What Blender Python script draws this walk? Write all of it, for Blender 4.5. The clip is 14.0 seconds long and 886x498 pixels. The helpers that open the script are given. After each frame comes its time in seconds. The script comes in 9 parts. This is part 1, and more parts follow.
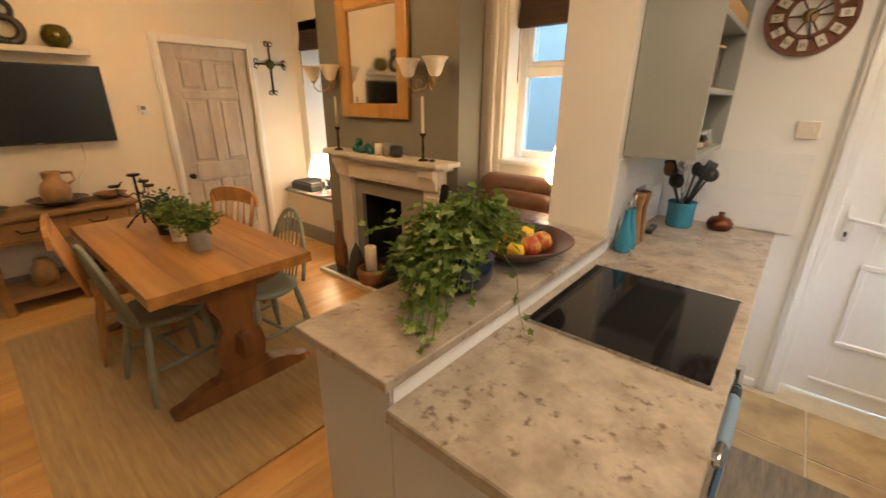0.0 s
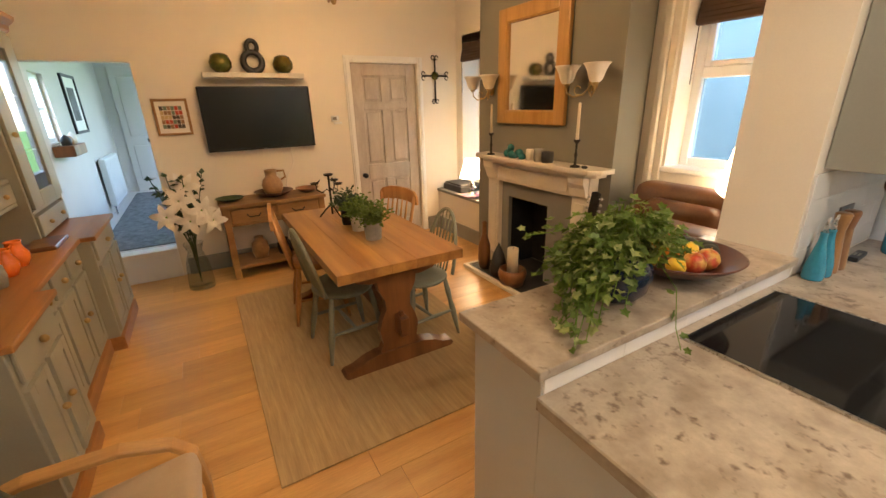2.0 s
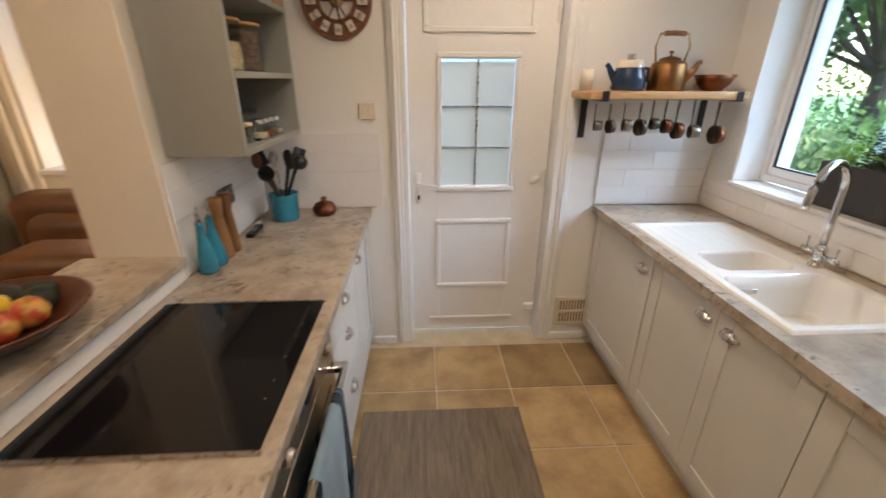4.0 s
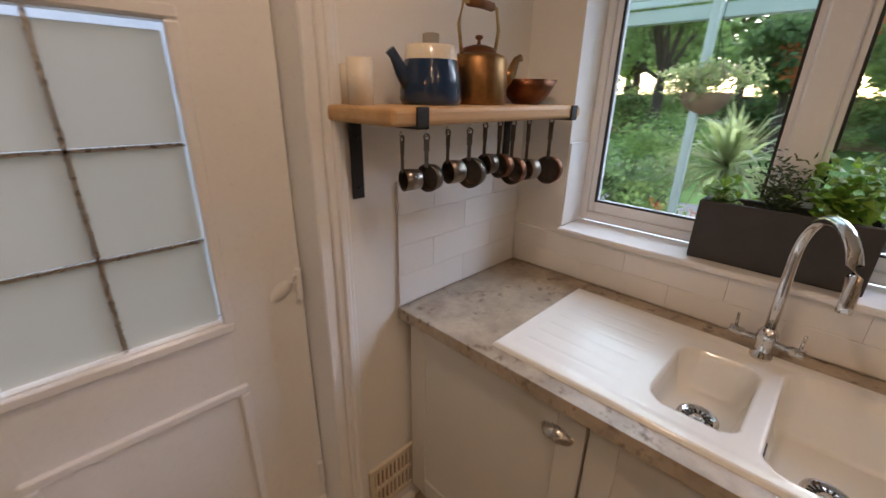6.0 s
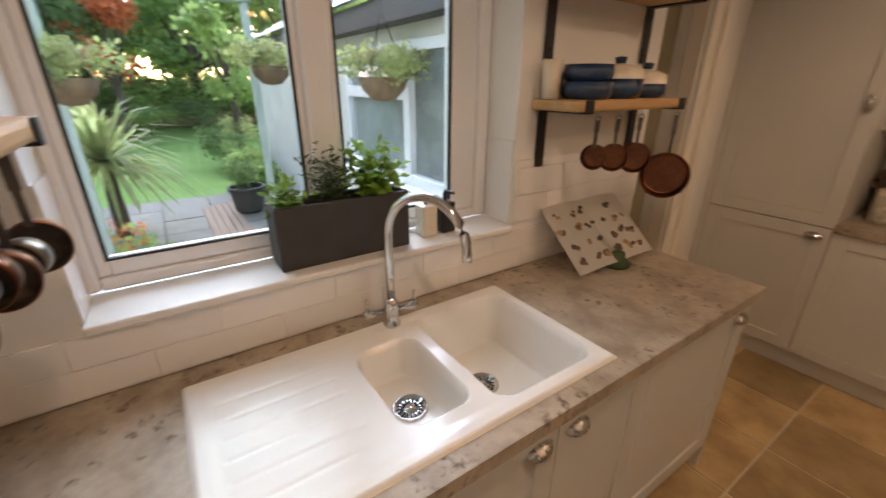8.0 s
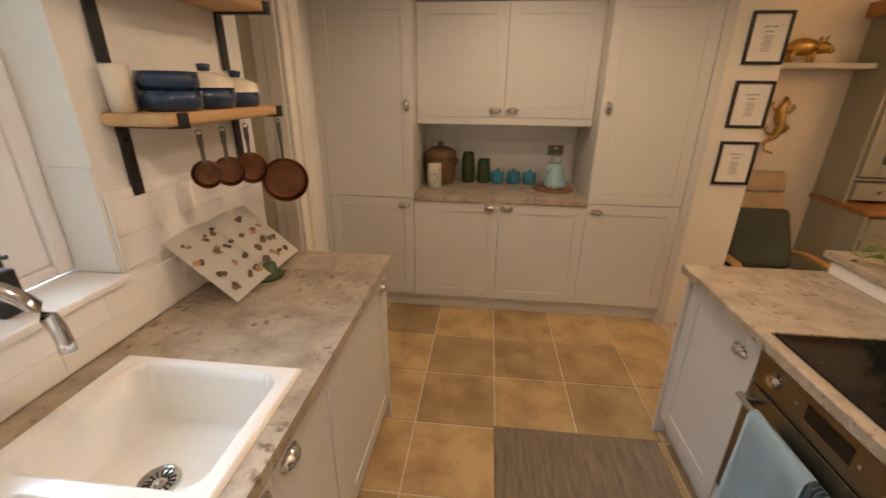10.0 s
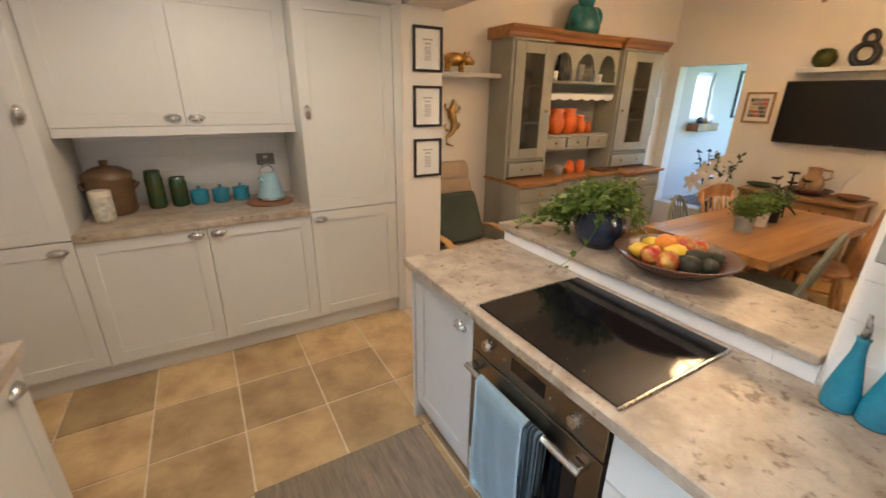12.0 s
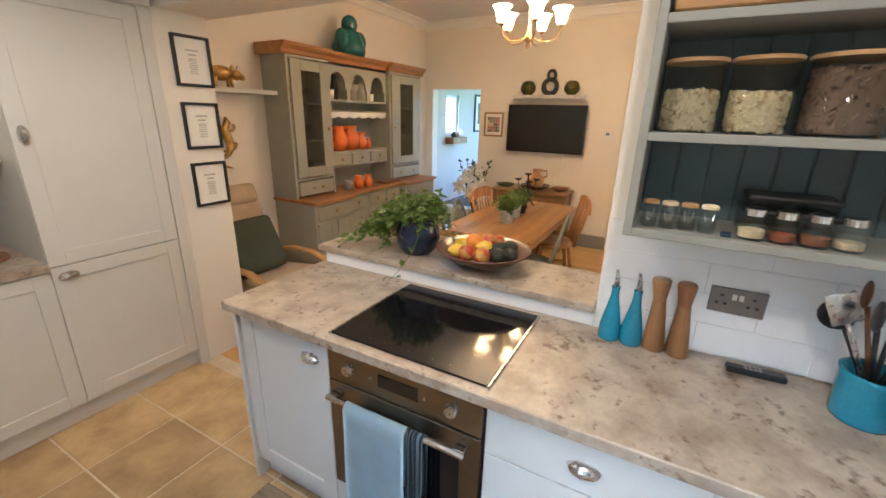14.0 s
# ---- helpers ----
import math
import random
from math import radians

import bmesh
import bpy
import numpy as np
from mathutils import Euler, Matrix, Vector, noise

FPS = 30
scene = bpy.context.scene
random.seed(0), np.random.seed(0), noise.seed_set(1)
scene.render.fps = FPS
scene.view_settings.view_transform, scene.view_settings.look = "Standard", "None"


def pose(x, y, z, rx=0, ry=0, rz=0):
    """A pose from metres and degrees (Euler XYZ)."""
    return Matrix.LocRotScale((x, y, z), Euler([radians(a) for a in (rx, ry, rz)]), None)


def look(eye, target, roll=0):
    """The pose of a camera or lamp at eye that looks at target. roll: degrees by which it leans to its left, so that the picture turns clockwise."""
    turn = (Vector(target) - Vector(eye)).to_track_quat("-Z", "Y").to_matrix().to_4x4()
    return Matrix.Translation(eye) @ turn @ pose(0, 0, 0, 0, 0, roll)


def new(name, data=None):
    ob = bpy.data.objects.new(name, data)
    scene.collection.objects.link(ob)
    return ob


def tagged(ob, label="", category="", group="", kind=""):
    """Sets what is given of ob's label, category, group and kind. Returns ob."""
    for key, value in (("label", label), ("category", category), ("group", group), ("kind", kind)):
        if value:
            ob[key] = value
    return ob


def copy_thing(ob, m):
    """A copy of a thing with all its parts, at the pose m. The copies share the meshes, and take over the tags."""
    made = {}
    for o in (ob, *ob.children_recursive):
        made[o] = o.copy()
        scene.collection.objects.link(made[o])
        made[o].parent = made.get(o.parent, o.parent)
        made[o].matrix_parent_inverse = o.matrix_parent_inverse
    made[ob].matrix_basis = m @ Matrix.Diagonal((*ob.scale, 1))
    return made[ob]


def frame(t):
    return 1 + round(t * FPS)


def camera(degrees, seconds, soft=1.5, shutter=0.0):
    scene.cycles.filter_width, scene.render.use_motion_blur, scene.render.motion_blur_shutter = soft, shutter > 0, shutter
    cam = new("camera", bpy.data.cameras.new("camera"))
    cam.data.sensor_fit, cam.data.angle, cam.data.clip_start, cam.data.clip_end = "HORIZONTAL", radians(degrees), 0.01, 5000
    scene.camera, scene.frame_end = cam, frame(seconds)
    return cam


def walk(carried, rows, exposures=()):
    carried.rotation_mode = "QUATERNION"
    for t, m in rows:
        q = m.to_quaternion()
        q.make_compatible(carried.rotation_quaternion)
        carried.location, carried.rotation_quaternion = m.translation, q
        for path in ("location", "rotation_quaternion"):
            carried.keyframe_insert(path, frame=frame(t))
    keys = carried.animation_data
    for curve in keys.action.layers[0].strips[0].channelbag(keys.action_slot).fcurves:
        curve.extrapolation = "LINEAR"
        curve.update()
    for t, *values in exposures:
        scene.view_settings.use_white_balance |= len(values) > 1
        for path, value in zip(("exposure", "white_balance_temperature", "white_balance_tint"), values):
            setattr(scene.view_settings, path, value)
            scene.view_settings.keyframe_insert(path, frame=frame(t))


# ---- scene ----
cam = camera(94.8, 14.0, 1.5, 0.3)
PATH = [
    (0, (0.328, 0.401, 1.551), (-0.887, 1.833, 0.862), 0.4),
    (0.5, (0.319, 0.36, 1.571), (-1.094, 1.602, 0.893), -0.3),
    (1, (0.317, 0.326, 1.577), (-1.218, 1.419, 0.908), -0.8),
    (1.5, (0.33, 0.293, 1.586), (-1.271, 1.29, 0.92), -1.1),
    (2, (0.367, 0.272, 1.597), (-1.266, 1.208, 0.92), -1.5),
    (2.5, (0.422, 0.276, 1.579), (-1.124, 1.331, 0.874), -1.6),
    (3, (0.515, 0.394, 1.578), (-0.559, 1.92, 0.858), -1.1),
    (3.5, (0.593, 0.555, 1.579), (0.158, 2.356, 0.825), -0.4),
    (4, (0.619, 0.828, 1.574), (0.718, 2.673, 0.808), 0.2),
    (4.2, (0.653, 0.926, 1.574), (0.879, 2.754, 0.795), 0.2),
    (6.3, (0.93, 2.331, 1.554), (2.486, 3.387, 0.871), 1.4),
    (6.5, (0.977, 2.433, 1.559), (2.663, 3.27, 0.884), 1.7),
    (7, (1.074, 2.544, 1.557), (2.942, 2.763, 0.878), 0.4),
    (7.5, (1.094, 2.645, 1.571), (2.91, 2.19, 0.866), -0.4),
    (8, (1.178, 2.635, 1.582), (2.712, 1.595, 0.829), 0.3),
    (8.5, (1.213, 2.576, 1.591), (2.403, 1.155, 0.839), 0.2),
    (8.7, (1.213, 2.572, 1.597), (2.26, 1.046, 0.839), 0.0),
    (10.8, (1.168, 2.6, 1.605), (0.911, 0.752, 0.887), 0.8),
    (11, (1.147, 2.593, 1.594), (0.782, 0.76, 0.882), 0.7),
    (11.5, (1.109, 2.528, 1.603), (0.439, 0.784, 0.888), 0.9),
    (12, (1.055, 2.453, 1.602), (0.107, 0.838, 0.9), 0.8),
    (12.5, (1.038, 2.42, 1.618), (-0.165, 0.979, 0.929), 0.8),
    (13, (1.088, 2.374, 1.621), (-0.329, 1.129, 0.956), 0.9),
    (13.5, (1.157, 2.345, 1.622), (-0.418, 1.292, 0.983), 1.2),
    (14, (1.204, 2.337, 1.626), (-0.468, 1.432, 1.005), 1.4),
]
walk(cam, [(t, look(eye, target, roll)) for t, eye, target, roll in PATH], [(0, 3.35, 6150, 14), (2.2, 3.5, 5950, 13), (3.0, 3.45, 4950, 10), (3.6, 3.1, 5450, 14), (4.2, 2.9, 5900, 17), (6.3, 2.12, 6450, 26), (7.3, 2.42, 6300, 22), (8.7, 2.43, 7200, 29), (10.8, 3.43, 5750, 15), (12.5, 3.55, 5250, 13), (14, 3.6, 5000, 12)])

# ---- world, sun and lamps ----
world = bpy.data.worlds.new("world")
scene.world = world
world.use_nodes = True
_wn = world.node_tree
_sky = _wn.nodes.new("ShaderNodeTexSky")
_sky.sky_type = "NISHITA"
_sky.sun_disc = False
_sky.sun_elevation = radians(25)
_sky.sun_rotation = radians(97)
_wn.links.new(_sky.outputs[0], _wn.nodes["Background"].inputs[0])
_wn.nodes["Background"].inputs[1].default_value = 0.15


def lamp(name, kind, power, colour, place, aim=None, size=0.05, angle=100):
    data = bpy.data.lights.new(name, kind)
    data.energy, data.color = power, colour
    if kind == "AREA":
        data.shape, data.size = "DISK", size
    elif kind == "SUN":
        data.angle = radians(size)
    else:
        data.shadow_soft_size = size
    if kind == "SPOT":
        data.spot_size, data.spot_blend = radians(angle), 0.6
    ob = new(name, data)
    ob.matrix_world = look(place, aim) if aim else Matrix.Translation(place)
    return ob


CHAND = 0.85
WARM, SOFTW = (1.0, 0.71, 0.41), (1.0, 0.75, 0.49)
lamp("sun", "SUN", 2.9, (0.64, 0.83, 1.0), (20, -3.2, 8.4), (0, 0, 0), 80)

# ---- helpers for meshes ----
ORIGIN = {}


def root_of(ob):
    while ob.parent:
        ob = ob.parent
    return ob


def thing(name, label, category, at=(0, 0, 0), group="", kind=""):
    ob = new(name)
    ob.empty_display_size = 0.1
    ob.location = at
    ORIGIN[ob] = Vector(at)
    return tagged(ob, label, category, group, kind)


def pieces(name, material, parent, pairs, bev=0.003, label=""):
    """Boxes of one kind, each a part of its own."""
    return [part(name, one(lo, hi, bev), material, parent, label) for lo, hi in pairs]


def part(name, bm, material, parent=None, label="", smooth=False):
    """Links a bmesh, built in world places, as one mesh under a thing or a part."""
    if parent is not None:
        bmesh.ops.translate(bm, verts=bm.verts, vec=-ORIGIN.get(root_of(parent), Vector()))
    me = bpy.data.meshes.new(name)
    if smooth:
        for f in bm.faces:
            f.smooth = True
    bm.to_mesh(me)
    bm.free()
    mats = material if isinstance(material, (list, tuple)) else [material]
    for m in mats:
        me.materials.append(m)
    ob = new(name, me)
    if parent is not None:
        ob.parent = parent
    if label:
        ob["label"] = label
    return ob


def solid(name, bm, material, label, category, group="", kind="", smooth=False):
    return tagged(part(name, bm, material, None, "", smooth), label, category, group, kind)


def box(bm, lo, hi, bev=0.0, seg=1, m=None, mi=0):
    lo, hi = Vector(lo), Vector(hi)
    c, s = (lo + hi) / 2, hi - lo
    mat = Matrix.Translation(c) @ Matrix.Diagonal((*s, 1))
    if m is not None:
        mat = m @ mat
    r = bmesh.ops.create_cube(bm, size=1, matrix=mat)
    vs = r["verts"]
    fs = {f for v in vs for f in v.link_faces}
    for f in fs:
        f.material_index = mi
    if bev:
        es = list({e for v in vs for e in v.link_edges})
        bmesh.ops.bevel(bm, geom=es, offset=min(bev, 0.45 * min(abs(a) for a in s)), segments=seg, affect="EDGES", profile=0.5)
    return bm


def boxes(*pairs, bev=0.0):
    bm = bmesh.new()
    for lo, hi in pairs:
        box(bm, lo, hi, bev)
    return bm


def one(lo, hi, bev=0.003, seg=1):
    return box(bmesh.new(), lo, hi, bev, seg)


def lathe(profile, at=(0, 0, 0), seg=24, bm=None, m=None, squash=(1, 1)):
    """A turned body: (radius, height) pairs round the upright axis at a place."""
    bm = bm or bmesh.new()
    m = m if m is not None else Matrix.Translation(at)
    rings = []
    for r, z in profile:
        if r < 1e-5:
            rings.append([bm.verts.new(m @ Vector((0, 0, z)))])
        else:
            rings.append([bm.verts.new(m @ Vector((r * squash[0] * math.cos(2 * math.pi * i / seg), r * squash[1] * math.sin(2 * math.pi * i / seg), z))) for i in range(seg)])
    for a, b in zip(rings, rings[1:]):
        for i in range(seg):
            j = (i + 1) % seg
            if len(a) == 1 and len(b) == 1:
                continue
            if len(a) == 1:
                bm.faces.new((a[0], b[j], b[i]))
            elif len(b) == 1:
                bm.faces.new((a[i], a[j], b[0]))
            else:
                bm.faces.new((a[i], a[j], b[j], b[i]))
    bmesh.ops.recalc_face_normals(bm, faces=bm.faces)
    return bm


def tube(points, radius, bm=None, seg=10, radii=None):
    """A round bar along a line of points."""
    bm = bm or bmesh.new()
    pts = [Vector(p) for p in points]
    rings = []
    ref = Vector((0.31, 0.17, 0.93))
    for i, p in enumerate(pts):
        d = (pts[min(i + 1, len(pts) - 1)] - pts[max(i - 1, 0)]).normalized()
        u = d.cross(ref)
        if u.length < 0.05:
            u = d.cross(Vector((1, 0, 0)))
        u.normalize()
        v = d.cross(u)
        r = radii[i] if radii else radius
        rings.append([bm.verts.new(p + r * (math.cos(2 * math.pi * k / seg) * u + math.sin(2 * math.pi * k / seg) * v)) for k in range(seg)])
    for a, b in zip(rings, rings[1:]):
        for k in range(seg):
            bm.faces.new((a[k], a[(k + 1) % seg], b[(k + 1) % seg], b[k]))
    bm.faces.new(rings[0])
    bm.faces.new(rings[-1])
    bmesh.ops.recalc_face_normals(bm, faces=bm.faces)
    return bm


def arc(c, r, a0, a1, n, u=(1, 0, 0), v=(0, 0, 1)):
    c, u, v = Vector(c), Vector(u), Vector(v)
    return [c + r * (math.cos(radians(a0 + (a1 - a0) * i / n)) * u + math.sin(radians(a0 + (a1 - a0) * i / n)) * v) for i in range(n + 1)]


def ball(bm, c, r, scale=(1, 1, 1), seg=12, rings=8, m=None):
    mat = (m or Matrix.Identity(4)) @ Matrix.Translation(c) @ Matrix.Diagonal((r * scale[0], r * scale[1], r * scale[2], 1))
    bmesh.ops.create_uvsphere(bm, u_segments=seg, v_segments=rings, radius=1, matrix=mat)
    return bm


def prism(outline, axis, a, b, bm=None):
    """A flat outline of (p, q) pairs pushed out along an axis from a to b."""
    bm = bm or bmesh.new()

    def at(p, q, s):
        return {"x": (s, p, q), "y": (p, s, q), "z": (p, q, s)}[axis]
    A = [bm.verts.new(at(p, q, a)) for p, q in outline]
    B = [bm.verts.new(at(p, q, b)) for p, q in outline]
    n = len(outline)
    for i in range(n):
        bm.faces.new((A[i], A[(i + 1) % n], B[(i + 1) % n], B[i]))
    bm.faces.new(A)
    bm.faces.new(B)
    bmesh.ops.recalc_face_normals(bm, faces=bm.faces)
    return bm


# ---- materials ----
def material(name, colour, rough=0.5, metal=0.0, vary=0.12, scale=6.0, fine=60.0, bump=0.1, coat=0.0, second=None, mix=None, stretch=(1, 1, 1), random_tint=0.0, sheen=0.0, emit=None, spots=None):
    """A surface with cloudy variation at two scales and a fine relief; lengths in metres."""
    m = bpy.data.materials.new(name)
    m.use_nodes = True
    nt = m.node_tree
    N, L = nt.nodes, nt.links
    p = N["Principled BSDF"]
    p.inputs["Metallic"].default_value = metal
    p.inputs["Coat Weight"].default_value = coat
    p.inputs["Coat Roughness"].default_value = 0.12
    if sheen:
        p.inputs["Sheen Weight"].default_value = sheen
    co = N.new("ShaderNodeTexCoord")
    mp = N.new("ShaderNodeMapping")
    mp.inputs["Scale"].default_value = stretch
    geo = N.new("ShaderNodeNewGeometry")
    L.new(geo.outputs["Position"], mp.inputs["Vector"])

    def noise_at(s, detail=3, rough_=0.55):
        n = N.new("ShaderNodeTexNoise")
        n.inputs["Scale"].default_value = s
        n.inputs["Detail"].default_value = detail
        n.inputs["Roughness"].default_value = rough_
        L.new(mp.outputs[0], n.inputs["Vector"])
        return n
    big, small = noise_at(scale), noise_at(fine, 4, 0.65)
    ramp = N.new("ShaderNodeValToRGB")
    c = Vector(colour)
    dark = tuple(c * (1 - vary)) if second is None else second
    light = tuple(min(1.0, v) for v in c * (1 + vary)) if second is None else tuple(c)
    lo, hi = mix or (0.3, 0.7)
    ramp.color_ramp.elements[0].position, ramp.color_ramp.elements[0].color = lo, (*dark, 1)
    ramp.color_ramp.elements[1].position, ramp.color_ramp.elements[1].color = hi, (*light, 1)
    L.new(big.outputs[0], ramp.inputs[0])
    tone = N.new("ShaderNodeMix")
    tone.data_type, tone.blend_type = "RGBA", "MULTIPLY"
    tone.inputs["Factor"].default_value = 1.0
    r2 = N.new("ShaderNodeMapRange")
    r2.inputs["From Min"].default_value, r2.inputs["From Max"].default_value = 0.3, 0.7
    r2.inputs["To Min"].default_value, r2.inputs["To Max"].default_value = 1 - vary * 0.8, 1.0 + vary * 0.4
    L.new(small.outputs[0], r2.inputs["Value"])
    L.new(ramp.outputs[0], tone.inputs["A"])
    L.new(r2.outputs[0], tone.inputs["B"])
    out = tone.outputs["Result"]
    if spots:
        scol, sscale, amount = spots
        sn = noise_at(sscale, 2, 0.5)
        bigsn = noise_at(sscale * 0.16, 2)
        add = N.new("ShaderNodeMath")
        add.operation = "MULTIPLY_ADD"
        add.inputs[1].default_value = 0.5
        L.new(bigsn.outputs[0], add.inputs[0])
        L.new(sn.outputs[0], add.inputs[2])
        sr = N.new("ShaderNodeMapRange")
        sr.inputs["From Min"].default_value, sr.inputs["From Max"].default_value = amount, amount + 0.17
        L.new(add.outputs[0], sr.inputs["Value"])
        sm = N.new("ShaderNodeMix")
        sm.data_type = "RGBA"
        sm.inputs["B"].default_value = (*scol, 1)
        L.new(sr.outputs[0], sm.inputs["Factor"])
        L.new(out, sm.inputs["A"])
        out = sm.outputs["Result"]
    if random_tint:
        oi = N.new("ShaderNodeObjectInfo")
        r3 = N.new("ShaderNodeMapRange")
        r3.inputs["To Min"].default_value, r3.inputs["To Max"].default_value = 1 - random_tint, 1 + random_tint
        L.new(oi.outputs["Random"], r3.inputs["Value"])
        t3 = N.new("ShaderNodeMix")
        t3.data_type, t3.blend_type = "RGBA", "MULTIPLY"
        t3.inputs["Factor"].default_value = 1.0
        L.new(out, t3.inputs["A"])
        L.new(r3.outputs[0], t3.inputs["B"])
        out = t3.outputs["Result"]
    L.new(out, p.inputs["Base Color"])
    rr = N.new("ShaderNodeMapRange")
    rr.inputs["To Min"].default_value, rr.inputs["To Max"].default_value = max(0.02, rough - 0.08), min(1, rough + 0.08)
    L.new(small.outputs[0], rr.inputs["Value"])
    L.new(rr.outputs[0], p.inputs["Roughness"])
    if bump:
        b = N.new("ShaderNodeBump")
        b.inputs["Strength"].default_value = bump
        b.inputs["Distance"].default_value = 0.002
        L.new(small.outputs[0], b.inputs["Height"])
        L.new(b.outputs[0], p.inputs["Normal"])
    if emit:
        p.inputs["Emission Color"].default_value = (*emit[0], 1)
        p.inputs["Emission Strength"].default_value = emit[1]
    return m


def wood(name, colour, dark, along="y", rough=0.42, ring=9.0, coat=0.1, tint=0.0):
    """Boards: long grain along an axis, with darker streaks."""
    st = {"x": (0.5, 7, 7), "y": (7, 0.5, 7), "z": (7, 7, 0.5)}[along]
    return material(name, colour, rough, 0, 0.16, ring / 6, 22, 0.12, coat, second=dark, mix=(0.32, 0.66), stretch=st, random_tint=tint)


def clear(name, tint=(1, 1, 1), gloss=0.08, rough=0.0, frost=0.0):
    """Thin clear glass: what is behind it, with a mirror sheen."""
    m = bpy.data.materials.new(name)
    m.use_nodes = True
    nt = m.node_tree
    N, L = nt.nodes, nt.links
    N.remove(N["Principled BSDF"])
    t, g, mx = N.new("ShaderNodeBsdfTransparent"), N.new("ShaderNodeBsdfGlossy"), N.new("ShaderNodeMixShader")
    t.inputs[0].default_value = (*tint, 1)
    g.inputs["Roughness"].default_value = rough
    lw = N.new("ShaderNodeLayerWeight")
    lw.inputs[0].default_value = 0.5
    pw, mul = N.new("ShaderNodeMath"), N.new("ShaderNodeMath")
    pw.operation, mul.operation = "POWER", "MULTIPLY_ADD"
    pw.inputs[1].default_value = 4.0
    mul.inputs[1].default_value, mul.inputs[2].default_value = gloss * 6, gloss * 0.5
    mul.use_clamp = True
    L.new(lw.outputs["Facing"], pw.inputs[0])
    L.new(pw.outputs[0], mul.inputs[0])
    L.new(mul.outputs[0], mx.inputs[0])
    src = t.outputs[0]
    if frost:
        d, tr, m2, m3 = N.new("ShaderNodeBsdfDiffuse"), N.new("ShaderNodeBsdfTranslucent"), N.new("ShaderNodeMixShader"), N.new("ShaderNodeMixShader")
        d.inputs[0].default_value = tr.inputs[0].default_value = (*tint, 1)
        m2.inputs[0].default_value = 0.75
        L.new(d.outputs[0], m2.inputs[1])
        L.new(tr.outputs[0], m2.inputs[2])
        m3.inputs[0].default_value = frost
        L.new(t.outputs[0], m3.inputs[1])
        L.new(m2.outputs[0], m3.inputs[2])
        src = m3.outputs[0]
    L.new(src, mx.inputs[1])
    L.new(g.outputs[0], mx.inputs[2])
    L.new(mx.outputs[0], N["Material Output"].inputs[0])
    return m


CREAM = material("cream_wall_paint", (0.80, 0.745, 0.645), 0.75, vary=0.03, scale=1.2, fine=140, bump=0.12)
WHITE = material("white_wall_paint", (0.80, 0.78, 0.73), 0.6, vary=0.03, scale=1.5, fine=140, bump=0.1)
CEIL = material("ceiling_paint", (0.82, 0.80, 0.75), 0.85, vary=0.03, scale=1.5, fine=120, bump=0.08)
GLOSSW = material("white_gloss_paint", (0.82, 0.81, 0.78), 0.3, vary=0.03, scale=3, fine=90, bump=0.05)
UPVC = material("white_plastic", (0.82, 0.83, 0.84), 0.25, vary=0.02, scale=3, fine=120, bump=0.02)
TAUPE = material("taupe_wall_paint", (0.225, 0.21, 0.165), 0.7, vary=0.05, scale=1.5, fine=130, bump=0.12)
DGREY = material("grey_skirting_paint", (0.27, 0.27, 0.25), 0.45, vary=0.05, scale=3)
CAB = material("greige_cabinet_paint", (0.62, 0.605, 0.555), 0.42, vary=0.025, scale=2.0, fine=150, bump=0.05)
CABIN = material("grey_unit_paint", (0.33, 0.335, 0.30), 0.42, vary=0.04, scale=2.5, fine=150, bump=0.05)
BEADB = material("dark_blue_board_paint", (0.12, 0.155, 0.165), 0.5, vary=0.08, scale=4, fine=120, bump=0.05)
SAGE = material("sage_dresser_paint", (0.36, 0.35, 0.275), 0.5, vary=0.05, scale=3, fine=120, bump=0.06)
STONE = material("mottled_worktop", (0.46, 0.385, 0.29), 0.33, vary=0.16, scale=9, fine=60, bump=0.03, second=(0.31, 0.245, 0.175), mix=(0.34, 0.60), spots=((0.15, 0.105, 0.07), 38, 0.855))
LIME = material("limestone_tile", (0.54, 0.385, 0.185), 0.36, vary=0.10, scale=4.5, fine=40, bump=0.12, second=(0.33, 0.215, 0.10), mix=(0.3, 0.62), random_tint=0.3)
GROUT = material("pale_grout", (0.66, 0.56, 0.40), 0.9, vary=0.1, scale=9)
METRO = material("white_glazed_tile", (0.80, 0.78, 0.74), 0.14, vary=0.02, scale=3, fine=18, bump=0.18, random_tint=0.02)
WGROUT = material("white_grout", (0.74, 0.71, 0.66), 0.85, vary=0.05)
OAKF = wood("oak_floor_board", (0.68, 0.40, 0.125), (0.54, 0.29, 0.08), "y", 0.32, tint=0.13)
PINE = wood("honey_pine_top", (0.46, 0.22, 0.065), (0.32, 0.13, 0.036), "x", 0.38)
TABLEW = wood("pine_table_top", (0.48, 0.25, 0.065), (0.28, 0.12, 0.032), "x", 0.34, coat=0.25, tint=0.06)
TRESTLE = wood("dark_pine", (0.27, 0.115, 0.036), (0.16, 0.062, 0.02), "z", 0.4, coat=0.2)
SBOAK = wood("weathered_oak", (0.38, 0.22, 0.085), (0.24, 0.125, 0.045), "y", 0.55)
SHELFW = wood("raw_pine_board", (0.62, 0.39, 0.18), (0.46, 0.26, 0.10), "x", 0.6)
SHELFY = wood("raw_pine_board_y", (0.62, 0.39, 0.18), (0.46, 0.26, 0.10), "y", 0.6)
CHAIRO = wood("orange_chair_wood", (0.58, 0.30, 0.095), (0.42, 0.19, 0.055), "z", 0.38, coat=0.2)
OLIVEW = wood("olive_wood", (0.31, 0.16, 0.05), (0.11, 0.045, 0.014), "z", 0.35, coat=0.2)
